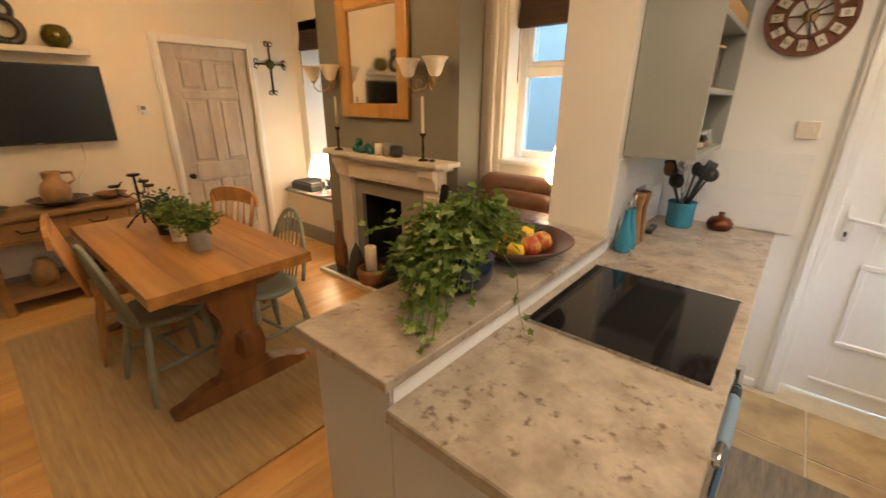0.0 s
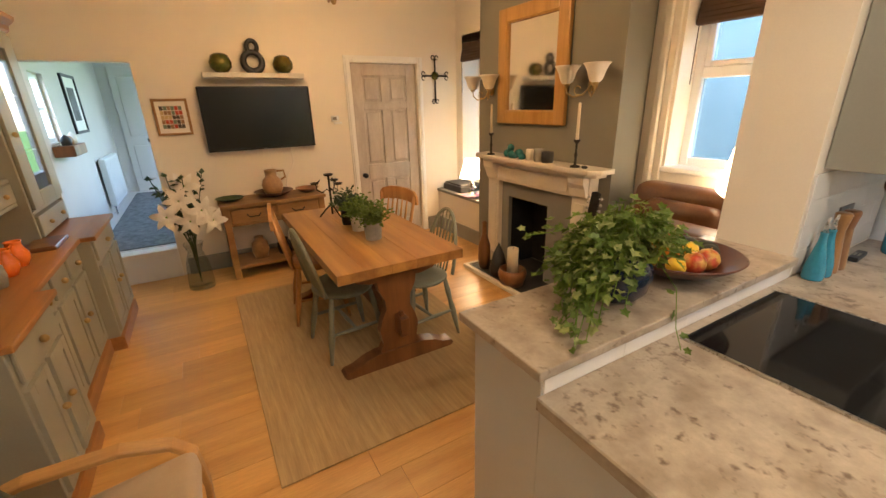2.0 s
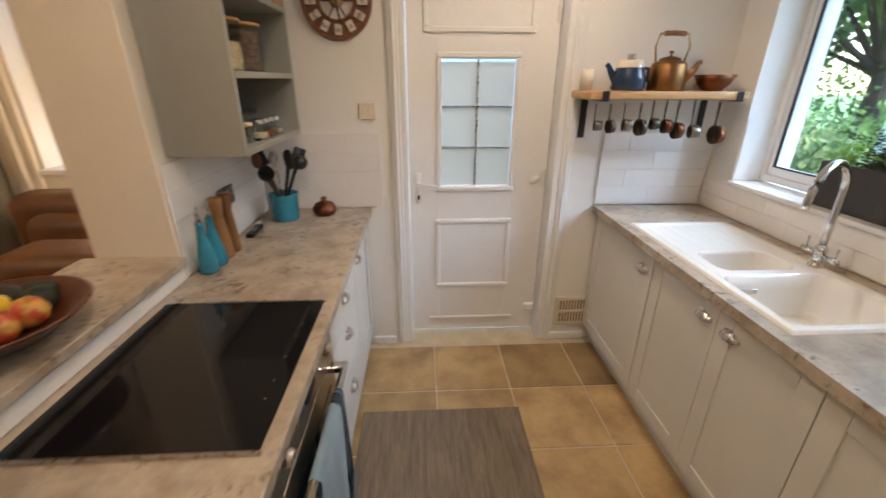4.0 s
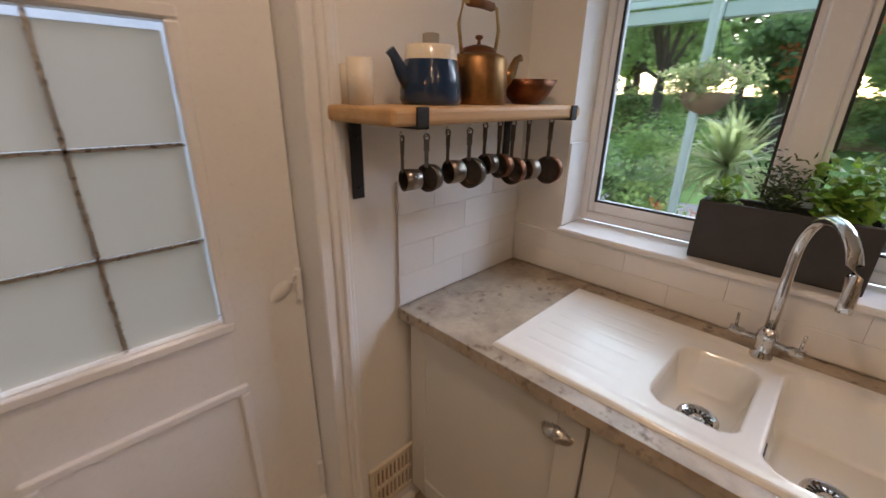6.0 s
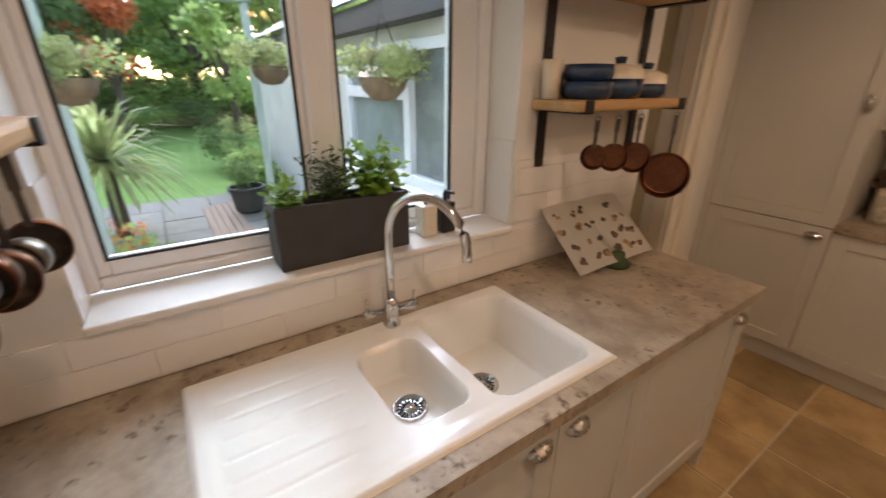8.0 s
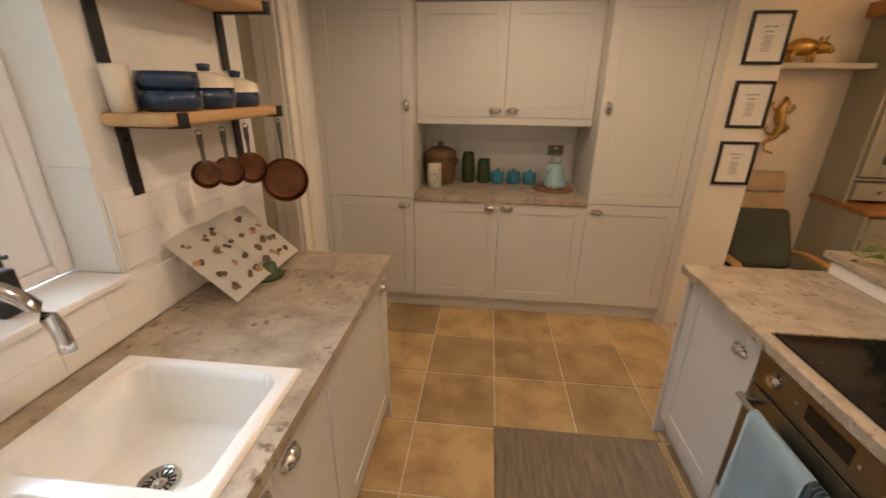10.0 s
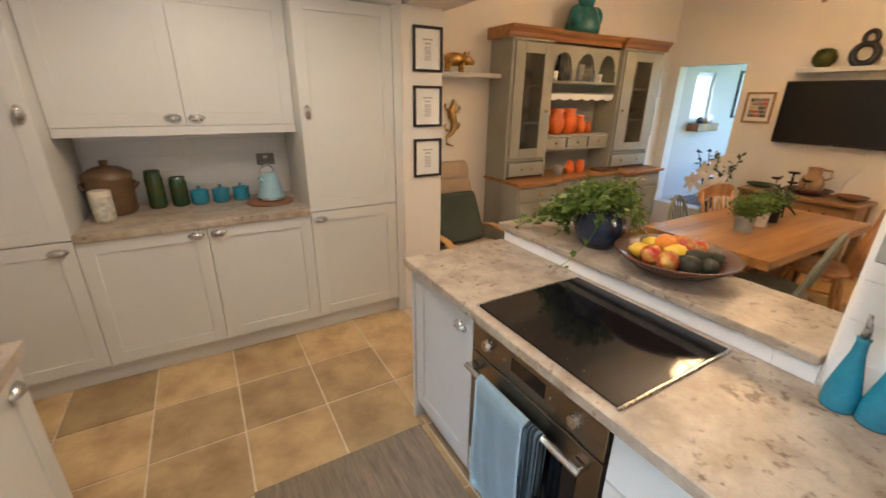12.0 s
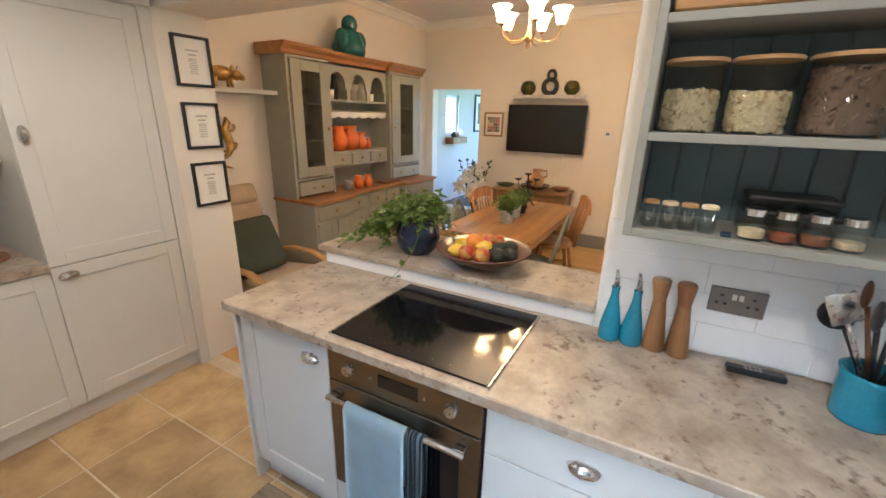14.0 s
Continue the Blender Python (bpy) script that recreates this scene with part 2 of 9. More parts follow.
MIRW = wood("gilt_pine_frame", (0.50, 0.275, 0.07), (0.38, 0.19, 0.04), "z", 0.35, coat=0.3)
WORND = material("worn_pine_door", (0.57, 0.52, 0.46), 0.65, vary=0.10, scale=2.6, fine=30, bump=0.2, second=(0.46, 0.405, 0.35), mix=(0.36, 0.62), stretch=(3, 3, 1.0))
GREENP = material("sage_chair_paint", (0.25, 0.265, 0.195), 0.5, vary=0.1, scale=10, fine=70, bump=0.08)
BLACK = material("black_paint", (0.012, 0.012, 0.013), 0.4, vary=0.1, bump=0.05)
BGLASS = material("black_glass", (0.006, 0.006, 0.007), 0.05, vary=0.05, bump=0.0)
TVGLASS = material("screen_glass", (0.007, 0.008, 0.009), 0.22, vary=0.05, bump=0.0)
OVENM = material("bronze_steel", (0.24, 0.20, 0.15), 0.3, 1.0, vary=0.05, scale=2, fine=120, bump=0.04, stretch=(1, 0.1, 6))
CHROME = material("chrome", (0.72, 0.71, 0.69), 0.1, 1.0, vary=0.03, bump=0.0)
STEEL = material("brushed_steel", (0.55, 0.53, 0.50), 0.28, 1.0, vary=0.06, bump=0.03)
PEWTER = material("dark_pan_metal", (0.14, 0.12, 0.10), 0.32, 1.0, vary=0.2, scale=20, fine=90, bump=0.08)
COPPER = material("copper", (0.30, 0.155, 0.06), 0.34, 1.0, vary=0.22, scale=14, fine=80, bump=0.06)
COPPERD = material("tarnished_copper", (0.19, 0.075, 0.038), 0.35, 1.0, vary=0.3, scale=14, fine=80, bump=0.06)
BRASS = material("aged_brass", (0.50, 0.36, 0.16), 0.32, 1.0, vary=0.2, scale=20)
GOLD = material("gold_leaf", (0.55, 0.35, 0.10), 0.35, 1.0, vary=0.25, scale=25)
IRON = material("dark_iron", (0.03, 0.026, 0.022), 0.55, 0.6, vary=0.2, scale=30)
SINK = material("cream_ceramic", (0.83, 0.81, 0.75), 0.16, vary=0.015, scale=3, fine=100, bump=0.01, coat=0.3)
JUTE = material("jute_rug_weave", (0.52, 0.375, 0.18), 0.95, vary=0.16, scale=3, fine=9, bump=0.5, second=(0.40, 0.275, 0.125), stretch=(1, 14, 1))
MAT = material("grey_brown_mat", (0.27, 0.215, 0.15), 0.95, vary=0.2, scale=4, fine=16, bump=0.5, second=(0.16, 0.13, 0.095), stretch=(12, 1, 1))
LEATHER = material("brown_leather", (0.17, 0.072, 0.021), 0.4, vary=0.2, scale=5, fine=90, bump=0.2, second=(0.085, 0.032, 0.012))
BEIGE = material("beige_fabric", (0.46, 0.345, 0.215), 0.9, vary=0.08, scale=8, fine=220, bump=0.3, sheen=0.2)
GREENC = material("dark_green_fabric", (0.055, 0.065, 0.045), 0.9, vary=0.1, scale=8, fine=200, bump=0.3)
BENT = wood("birch_arm", (0.58, 0.34, 0.12), (0.46, 0.25, 0.08), "y", 0.4)
LAMPSH = material("lamp_shade_cloth", (0.85, 0.72, 0.50), 0.9, vary=0.03, emit=((1.0, 0.72, 0.40), 1.5))
def see_through(m, share):
    """Lets part of the light straight through a glass shade."""
    N, L = m.node_tree.nodes, m.node_tree.links
    t, mx = N.new("ShaderNodeBsdfTransparent"), N.new("ShaderNodeMixShader")
    t.inputs[0].default_value = (1.0, 0.93, 0.82, 1)
    mx.inputs[0].default_value = share
    L.new(N["Principled BSDF"].outputs[0], mx.inputs[1])
    L.new(t.outputs[0], mx.inputs[2])
    L.new(mx.outputs[0], N["Material Output"].inputs[0])


BULBG = material("glowing_frosted_shade", (0.9, 0.75, 0.5), 0.4, vary=0.03, emit=((1.0, 0.62, 0.26), 2.6))
see_through(BULBG, 0.5)
DOWNL = material("downlight_lens", (0.9, 0.85, 0.75), 0.4, vary=0.02, emit=((1.0, 0.80, 0.56), 14.0))
TEAL = material("teal_glaze", (0.03, 0.22, 0.32), 0.16, vary=0.14, scale=7, fine=60, bump=0.03, coat=0.3)
TURQ = material("turquoise_glaze", (0.02, 0.16, 0.15), 0.25, vary=0.3, scale=14, fine=70, bump=0.1, coat=0.3)
NAVY = material("navy_glaze", (0.012, 0.025, 0.06), 0.14, vary=0.25, scale=8, bump=0.03, coat=0.4)
BLUEE = material("blue_enamel", (0.013, 0.036, 0.085), 0.16, vary=0.15, scale=9, bump=0.02, coat=0.4)
CREAMG = material("cream_glaze", (0.74, 0.66, 0.52), 0.25, vary=0.04, scale=9, bump=0.02, coat=0.3)
KETTLE = material("pale_blue_enamel", (0.30, 0.46, 0.51), 0.2, vary=0.05, scale=6, bump=0.0, coat=0.3)
ORANGE = material("orange_glaze", (0.85, 0.19, 0.012), 0.25, vary=0.08, scale=12, bump=0.03, coat=0.3)
BOWLW = material("dark_red_wood_bowl", (0.095, 0.030, 0.013), 0.3, vary=0.25, scale=6, fine=40, bump=0.05, coat=0.4)
STONEW = material("stoneware", (0.42, 0.245, 0.10), 0.35, vary=0.2, scale=10, bump=0.08)
GREENGL = material("green_iridescent_glaze", (0.07, 0.10, 0.02), 0.2, 0.5, vary=0.5, scale=9, second=(0.16, 0.105, 0.012), bump=0.05)
POTG = material("grey_pot", (0.33, 0.31, 0.27), 0.7, vary=0.1, scale=20, bump=0.1)
POTW = material("white_pot", (0.76, 0.72, 0.64), 0.5, vary=0.05)
TROUGH = material("slate_trough", (0.045, 0.043, 0.042), 0.65, vary=0.1, scale=20, bump=0.1)
SOIL = material("soil", (0.03, 0.02, 0.012), 1.0, vary=0.4, scale=60, bump=0.6)
LEAF = material("ivy_leaf", (0.25, 0.36, 0.06), 0.5, vary=0.35, scale=22, fine=120, bump=0.1, second=(0.10, 0.18, 0.028), random_tint=0.2)
LEAFL = material("pale_herb_leaf", (0.24, 0.40, 0.05), 0.5, vary=0.25, scale=22, bump=0.1, second=(0.12, 0.24, 0.025), random_tint=0.2)
LEAFD = material("dark_herb_leaf", (0.035, 0.07, 0.02), 0.55, vary=0.3, scale=22, bump=0.1)
LEAFV = material("variegated_leaf", (0.36, 0.42, 0.14), 0.5, vary=0.2, scale=30)


def leafy(m, share):
    """Lets light through a leaf's thin blade."""
    N, L = m.node_tree.nodes, m.node_tree.links
    p = N["Principled BSDF"]
    t, mx = N.new("ShaderNodeBsdfTranslucent"), N.new("ShaderNodeMixShader")
    L.new(p.inputs["Base Color"].links[0].from_socket, t.inputs[0])
    mx.inputs[0].default_value = share
    L.new(p.outputs[0], mx.inputs[1])
    L.new(t.outputs[0], mx.inputs[2])
    L.new(mx.outputs[0], N["Material Output"].inputs[0])


for leaf_ in (LEAF, LEAFL, LEAFV):
    leafy(leaf_, 0.4)
PETAL = material("white_petal", (0.80, 0.77, 0.70), 0.5, vary=0.05, scale=30)
PAPER = material("paper", (0.82, 0.79, 0.72), 0.8, vary=0.03, scale=8)
INK = material("printed_ink", (0.10, 0.07, 0.05), 0.8, vary=0.3, scale=60)
TOWEL = material("pale_blue_towel", (0.42, 0.56, 0.63), 0.95, vary=0.06, scale=12, fine=260, bump=0.4, sheen=0.3)
TOWELD = material("striped_towel_lining", (0.035, 0.05, 0.06), 0.95, vary=0.3, scale=8, fine=200, bump=0.4, second=(0.22, 0.30, 0.34), mix=(0.5, 0.53), stretch=(1, 16, 0.05))
SLATE = material("dark_hearth_slate", (0.035, 0.032, 0.03), 0.5, vary=0.3, scale=8, bump=0.2)
MARBLE = material("cream_mantel_paint", (0.70, 0.63, 0.52), 0.45, vary=0.05, scale=5, bump=0.08)
FIREG = material("grey_fire_slip", (0.24, 0.225, 0.19), 0.5, vary=0.06, scale=4)
SOOT = material("soot_black", (0.01, 0.009, 0.008), 0.9, vary=0.3, scale=10)
BLIND = material("brown_blind", (0.075, 0.045, 0.03), 0.85, vary=0.2, scale=6, fine=60, bump=0.3, stretch=(1, 1, 12))
CANDLE = material("candle_wax", (0.74, 0.66, 0.50), 0.5, vary=0.04)
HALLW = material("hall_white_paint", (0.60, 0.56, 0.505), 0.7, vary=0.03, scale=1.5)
HALLR = material("hall_runner", (0.16, 0.155, 0.15), 0.95, vary=0.35, scale=14, fine=40, bump=0.4)
# dark olive for the shaded back of the narrow recess
RECSHADE = material("shaded_recess_olive", (0.25, 0.215, 0.14), 0.6, vary=0.05)
SOCK = material("satin_nickel_plate", (0.22, 0.20, 0.175), 0.35, 1.0, vary=0.06, bump=0.02)
GLASS = clear("window_glass", (0.97, 0.99, 0.98), 0.06)
# grey blue tint added to weaken the daylight through the dining panes
DIMG = clear("daylight_dimming_glass", (0.62, 0.70, 0.73), 0.05)
JARG = clear("jar_glass", (0.93, 0.95, 0.94), 0.10)
CABG = clear("cabinet_glass", (0.80, 0.78, 0.72), 0.12)
FROST = clear("frosted_glass", (0.74, 0.69, 0.60), 0.04, 0.25, 0.6)
GREENGLASS = clear("green_glass", (0.06, 0.22, 0.10), 0.10)
MIRROR = material("mirror_silver", (0.85, 0.83, 0.78), 0.02, 1.0, vary=0.0, bump=0.0)

# ---- the large structure ----
KC, DC, SOF = 2.42, 2.86, 2.14          # ceilings of kitchen and dining room, soffit of the beam


def wall(name, material_, label, *pairs):
    return solid(name, boxes(*pairs), material_, label, "wall", kind="structure")


wall("wall_kitchen_window", WHITE, "white plaster kitchen wall round the window",
     ((2.24, 2.86, 0), (2.54, 3.30, KC)), ((2.24, 1.615, 0), (2.54, 2.86, 1.075)), ((2.24, 1.615, 2.16), (2.54, 2.86, KC)),
     ((2.24, 0.82, 0), (2.54, 1.615, KC)), ((2.24, 0.45, 2.06), (2.54, 0.82, KC)), ((2.40, 0.45, 0), (2.54, 0.82, 2.06)), ((2.24, 0.20, 0), (2.54, 0.45, KC)), ((2.36, -0.95, 0), (2.54, 0.20, KC)))
wall("wall_kitchen_door", WHITE, "cream white plaster wall beside the kitchen door",
     ((-0.24, 3.06, 0), (0.517, 3.30, KC)), ((1.388, 3.06, 0), (2.24, 3.30, KC)), ((0.517, 3.06, 2.09), (1.388, 3.30, KC)))
wall("wall_kitchen_back", WHITE, "white plaster wall behind the tall cabinets", ((-0.165, -0.95, 0), (2.36, -0.80, KC)))
wall("wall_pier", CREAM, "cream plaster pier between kitchen and dining room", ((-0.52, 2.19, 0), (-0.24, 3.30, SOF)))
wall("wall_beam", CREAM, "cream plaster beam over the opening", ((-0.52, -1.15, SOF), (-0.20, 3.30, DC)))
wall("wall_nib", CREAM, "cream plaster end of the old wall", ((-0.475, -1.15, 0), (-0.165, -0.20, SOF)))
wall("wall_half", CAB, "grey painted half wall under the raised bar", ((-0.52, 0.885, 0), (-0.235, 2.19, 0.967)))
wall("wall_dining_south", CREAM, "cream plaster wall behind the dresser", ((-4.45, -1.15, 0), (-0.475, -1.0, DC)))
wall("wall_dining_tv", CREAM, "cream plaster wall with the television",
     ((-4.45, -1.0, 0), (-4.30, -0.87, DC)), ((-4.45, -0.87, 1.99), (-4.30, -0.11, DC)), ((-4.45, -0.11, 0), (-4.30, 1.84, DC)),
     ((-4.45, 1.84, 2.03), (-4.30, 2.65, DC)), ((-4.45, 2.65, 0), (-4.30, 3.55, DC)))
wall("wall_dining_north", CREAM, "cream plaster wall round the window seat",
     ((-4.30, 3.2, 0), (-4.16, 3.55, DC)), ((-4.16, 3.2, 0), (-3.30, 3.55, 0.53)), ((-4.16, 3.2, 2.25), (-3.30, 3.55, DC)), ((-3.30, 3.2, 0), (-1.57, 3.55, DC)))
wall("wall_dining_alcove", CREAM, "cream plaster wall round the alcove window",
     ((-1.57, 3.08, 0), (-1.36, 3.38, DC)), ((-1.36, 3.08, 0), (-0.60, 3.38, 1.13)), ((-1.36, 3.08, 2.42), (-0.60, 3.38, DC)), ((-0.60, 3.08, 0), (-0.52, 3.38, DC)))
wall("wall_chimney_breast", TAUPE, "taupe painted chimney breast",
     ((-3.22, 2.80, 0), (-2.68, 3.2, DC)), ((-2.12, 2.80, 0), (-1.57, 3.2, DC)), ((-2.68, 2.80, 0.75), (-2.12, 3.2, DC)), ((-2.68, 3.12, 0), (-2.12, 3.2, 0.75)))
solid("ceiling_kitchen", one((-0.20, -0.95, KC), (2.54, 3.30, KC + 0.1), 0), CEIL, "white painted kitchen ceiling", "ceiling", kind="structure")
solid("ceiling_dining", one((-4.45, -1.15, DC), (-0.20, 3.55, DC + 0.1), 0), CEIL, "white painted dining room ceiling", "ceiling", kind="structure")

# cornice of the dining room: a stepped, rounded profile
def cornice(name, axis, at, sign, a, b):
    prof = [(0, 0), (0.10, 0), (0.10, -0.015), (0.07, -0.03), (0.045, -0.055), (0.03, -0.085), (0.012, -0.095), (0, -0.11)]
    out = [(at + sign * d, DC - 0.002 + z) for d, z in prof]
    solid(name, prism(out, "y" if axis == "x" else "x", a, b), CEIL, "white plaster ceiling cornice", "cornice", kind="structure")


cornice("trim_cornice_tv", "x", -4.302, 1, -1.0, 3.2)
cornice("trim_cornice_south", "y", -1.002, 1, -4.2, -0.52)
cornice("trim_cornice_beam", "x", -0.522, -1, -0.9, 3.08)
cornice("trim_cornice_breast", "y", 2.798, -1, -3.22, -1.57)

solid("floor_kitchen", one((-0.24, -0.95, -0.12), (2.54, 3.30, -0.006), 0), GROUT, "pale grout bed of the stone floor", "floor", kind="structure")
floor_k = bpy.data.objects["floor_kitchen"]
solid("floor_dining", one((-4.45, -1.15, -0.12), (-0.24, 3.55, -0.006), 0), OAKF, "honey oak floor of the dining room", "floor", kind="structure")
floor_d = bpy.data.objects["floor_dining"]

# skirtings
def skirting(name, lo, hi, mat=GLOSSW, label="white painted skirting board"):
    solid(name, one(lo, hi, 0.006, 2), mat, label, "skirting", kind="structure")


skirting("baseboard_tv", (-4.30, -0.05, 0), (-4.278, 1.76, 0.17), DGREY, "grey painted skirting board")
skirting("baseboard_tv_corner", (-4.30, 2.73, 0), (-4.278, 2.9, 0.17), DGREY, "grey painted skirting board")
skirting("baseboard_south", (-4.30, -1.0, 0), (-0.475, -0.978, 0.17), DGREY, "grey painted skirting board")
skirting("baseboard_door_wall", (1.40, 3.038, 0), (1.66, 3.06, 0.05))
skirting("baseboard_door_wall_left", (0.30, 3.038, 0), (0.44, 3.06, 0.05))

# ---- kitchen door ----
def architrave(name, axis, at, sign, a0, a1, top, width=0.07, mat=GLOSSW, base=0.0, label="white painted door casing"):
    bm = bmesh.new()
    for lo, hi, z0, z1 in ((a0 - width, a0, base, top + width), (a1, a1 + width, base, top + width), (a0, a1, top, top + width)):
        for d, ins in ((0.016, 0.0), (0.026, 0.018)):
            p0, p1 = sorted((at, at + sign * d))
            if axis == "y":
                box(bm, (lo + ins * (hi - lo > 0.2 and 0 or 1), p0, z0), (hi - ins * (hi - lo > 0.2 and 0 or 1), p1, z1 - ins), 0.004)
            else:
                box(bm, (p0, lo + ins * (hi - lo > 0.2 and 0 or 1), z0), (p1, hi - ins * (hi - lo > 0.2 and 0 or 1), z1 - ins), 0.004)
    solid(name, bm, mat, label, "door casing", kind="structure")


solid("trim_kitchen_door_lining", boxes(((0.517, 3.05, 0), (0.548, 3.29, 2.09), ), ((1.352, 3.05, 0), (1.388, 3.29, 2.09)), ((0.548, 3.05, 2.055), (1.352, 3.29, 2.09)), bev=0.004), GLOSSW, "white painted door lining", "door casing", kind="structure")
architrave("trim_kitchen_door_casing", "y", 3.058, -1, 0.517, 1.388, 2.09, 0.055)
kd = thing("door_kitchen", "white panelled kitchen door with six frosted panes", "door", (0.95, 3.19, 0), kind="structure")
pieces("door_rail", GLOSSW, kd, (((0.552, 3.17, 0.02), (0.72, 3.21, 2.05)), ((1.14, 3.17, 0.02), (1.348, 3.21, 2.05)), ((0.72, 3.17, 0.02), (1.14, 3.21, 1.0)), ((0.72, 3.17, 1.68), (1.14, 3.21, 2.05))), 0.001)
for x0, x1, z0, z1 in ((0.70, 1.16, 0.34, 0.80), (0.705, 1.155, 0.97, 1.71), (0.64, 1.22, 1.80, 2.25)):
    z1 = min(z1, 2.03)
    bm = bmesh.new()
    for lo, hi in (((x0, z0), (x1, z0 + 0.028)), ((x0, z1 - 0.028), (x1, z1)), ((x0, z0 + 0.028), (x0 + 0.028, z1 - 0.028)), ((x1 - 0.028, z0 + 0.028), (x1, z1 - 0.028))):
        box(bm, (lo[0], 3.157, lo[1]), (hi[0], 3.171, hi[1]), 0.005)
    part("moulding", bm, GLOSSW, kd)
part("moulding", one((0.66, 3.158, 0.10), (1.20, 3.171, 0.12), 0.004), GLOSSW, kd)
for i in range(2):
    for j in range(3):
        x0, z0 = 0.733 + i * 0.199, 1.003 + j * 0.222
        pane = part("pane", one((x0, 3.186, z0), (x0 + 0.193, 3.192, z0 + 0.216), 0), FROST, kd)
        pane.visible_shadow = False
bm = bmesh.new()
box(bm, (0.926, 3.18, 1.0), (0.934, 3.2, 1.68))
for z in (1.222, 1.444):
    box(bm, (0.733, 3.18, z - 0.006), (1.127, 3.2, z + 0.001))
part("glazing_bar", bm, STEEL, kd)
bm = tube([(0.60, 3.168, 1.02), (0.60, 3.13, 1.02), (0.625, 3.118, 1.02), (0.70, 3.118, 1.01), (0.715, 3.122, 1.005)], 0.008)
box(bm, (0.585, 3.158, 0.90), (0.617, 3.170, 1.08), 0.004)
part("handle", bm, GLOSSW, kd, "white lever handle", True)
part("keyhole", one((0.596, 3.153, 0.925), (0.606, 3.158, 0.95), 0), BLACK, kd, "black keyhole")
for z in (0.28, 1.0, 1.85):
    part("hinge", tube([(1.335, 3.16, z), (1.335, 3.16, z + 0.09)], 0.009), GLOSSW, kd)
part("catch_plate", lathe([(0, 0), (0.036, 0), (0.034, 0.006), (0, 0.008)], m=Matrix.Translation((1.285, 3.17, 1.035)) @ pose(0, 0, 0, 90, 0, 0) @ pose(0, 0, 0, 0, 0, 35), seg=24, squash=(1, 0.62)), GLOSSW, kd, "white oval plate", True)
part("catch_ring", tube(arc((1.322, 3.155, 1.066), 0.012, 0, 330, 12), 0.004, seg=8), GLOSSW, kd, "small white ring")
part("door_stop", one((1.28, 3.145, 0.16), (1.345, 3.17, 0.21), 0.006), GLOSSW, kd, "white plastic catch")

# ---- kitchen window ----
kw = thing("window_kitchen", "white plastic two-light kitchen window over the sink", "window", (2.4, 2.24, 1.09), kind="structure")
def bar(lo, hi, parent, name="window_frame", mat=UPVC, bev=0.006):
    return part(name, one(lo, hi, bev, 2), mat, parent)


X0, X1 = 2.385, 2.455
pieces("window_frame", UPVC, kw, (((X0, 1.615, 1.10), (X1, 1.668, 2.16)), ((X0, 2.832, 1.10), (X1, 2.86, 2.16)), ((X0, 1.668, 1.10), (X1, 2.832, 1.132)), ((X0, 1.668, 2.12), (X1, 2.832, 2.16)), ((X0 - 0.004, 2.198, 1.132), (X1, 2.278, 2.12))), 0.006)
for y0, y1, e0, e1 in ((1.668, 2.198, 0.110, 0.020), (2.278, 2.832, 0.022, 0.026)):
    bm = boxes(((X0 + 0.012, y0, 1.132), (X1 - 0.01, y0 + e0, 2.12)), ((X0 + 0.012, y1 - e1, 1.132), (X1 - 0.01, y1, 2.12)), ((X0 + 0.012, y0 + e0, 1.132), (X1 - 0.01, y1 - e1, 1.175)), ((X0 + 0.012, y0 + e0, 2.08), (X1 - 0.01, y1 - e1, 2.12)), bev=0.005)
    sash = part("sash", bm, UPVC, kw)
    bm = boxes(((X0 + 0.014, y0 + e0 - 0.004, 1.172), (X0 + 0.026, y0 + e0 + 0.005, 2.08)), ((X0 + 0.014, y1 - e1 - 0.005, 1.172), (X0 + 0.026, y1 - e1 + 0.004, 2.08)), ((X0 + 0.014, y0 + e0, 1.171), (X0 + 0.026, y1 - e1, 1.179)))
    part("gasket", bm, BLACK, sash, "black rubber gasket")
    g = part("pane", one((X0 + 0.03, y0 + e0, 1.175), (X0 + 0.034, y1 - e1, 2.08), 0), GLASS, kw)
    g.visible_shadow = False
part("window_sill", one((2.215, 1.617, 1.072), (2.40, 2.858, 1.095), 0.006, 2), METRO, kw, "white glazed tile sill")
bm = boxes(((2.242, 1.6155, 1.095), (2.384, 1.622, 1.40)), ((2.242, 2.853, 1.095), (2.384, 2.8595, 1.40)), bev=0.002)
part("reveal_tile", bm, METRO, kw, "white glazed tile upstand in the reveal")

# narrow recess beside the tall cabinets; its shade is coloured into the back panel
solid("door_recess", one((2.385, 0.452, 0), (2.40, 0.818, 2.05), 0.002), RECSHADE, "olive grey panel with the narrow recess's shade in its colour", "door", kind="structure")
bm = boxes(((2.225, 0.38, 0), (2.243, 0.452, 2.1)), ((2.20, 0.335, 0), (2.243, 0.385, 2.1)), ((2.25, 0.448, 0), (2.33, 0.458, 2.05)), bev=0.006)
solid("trim_recess_casing", bm, CREAM, "cream painted casing beside the recess", "door casing", kind="structure")

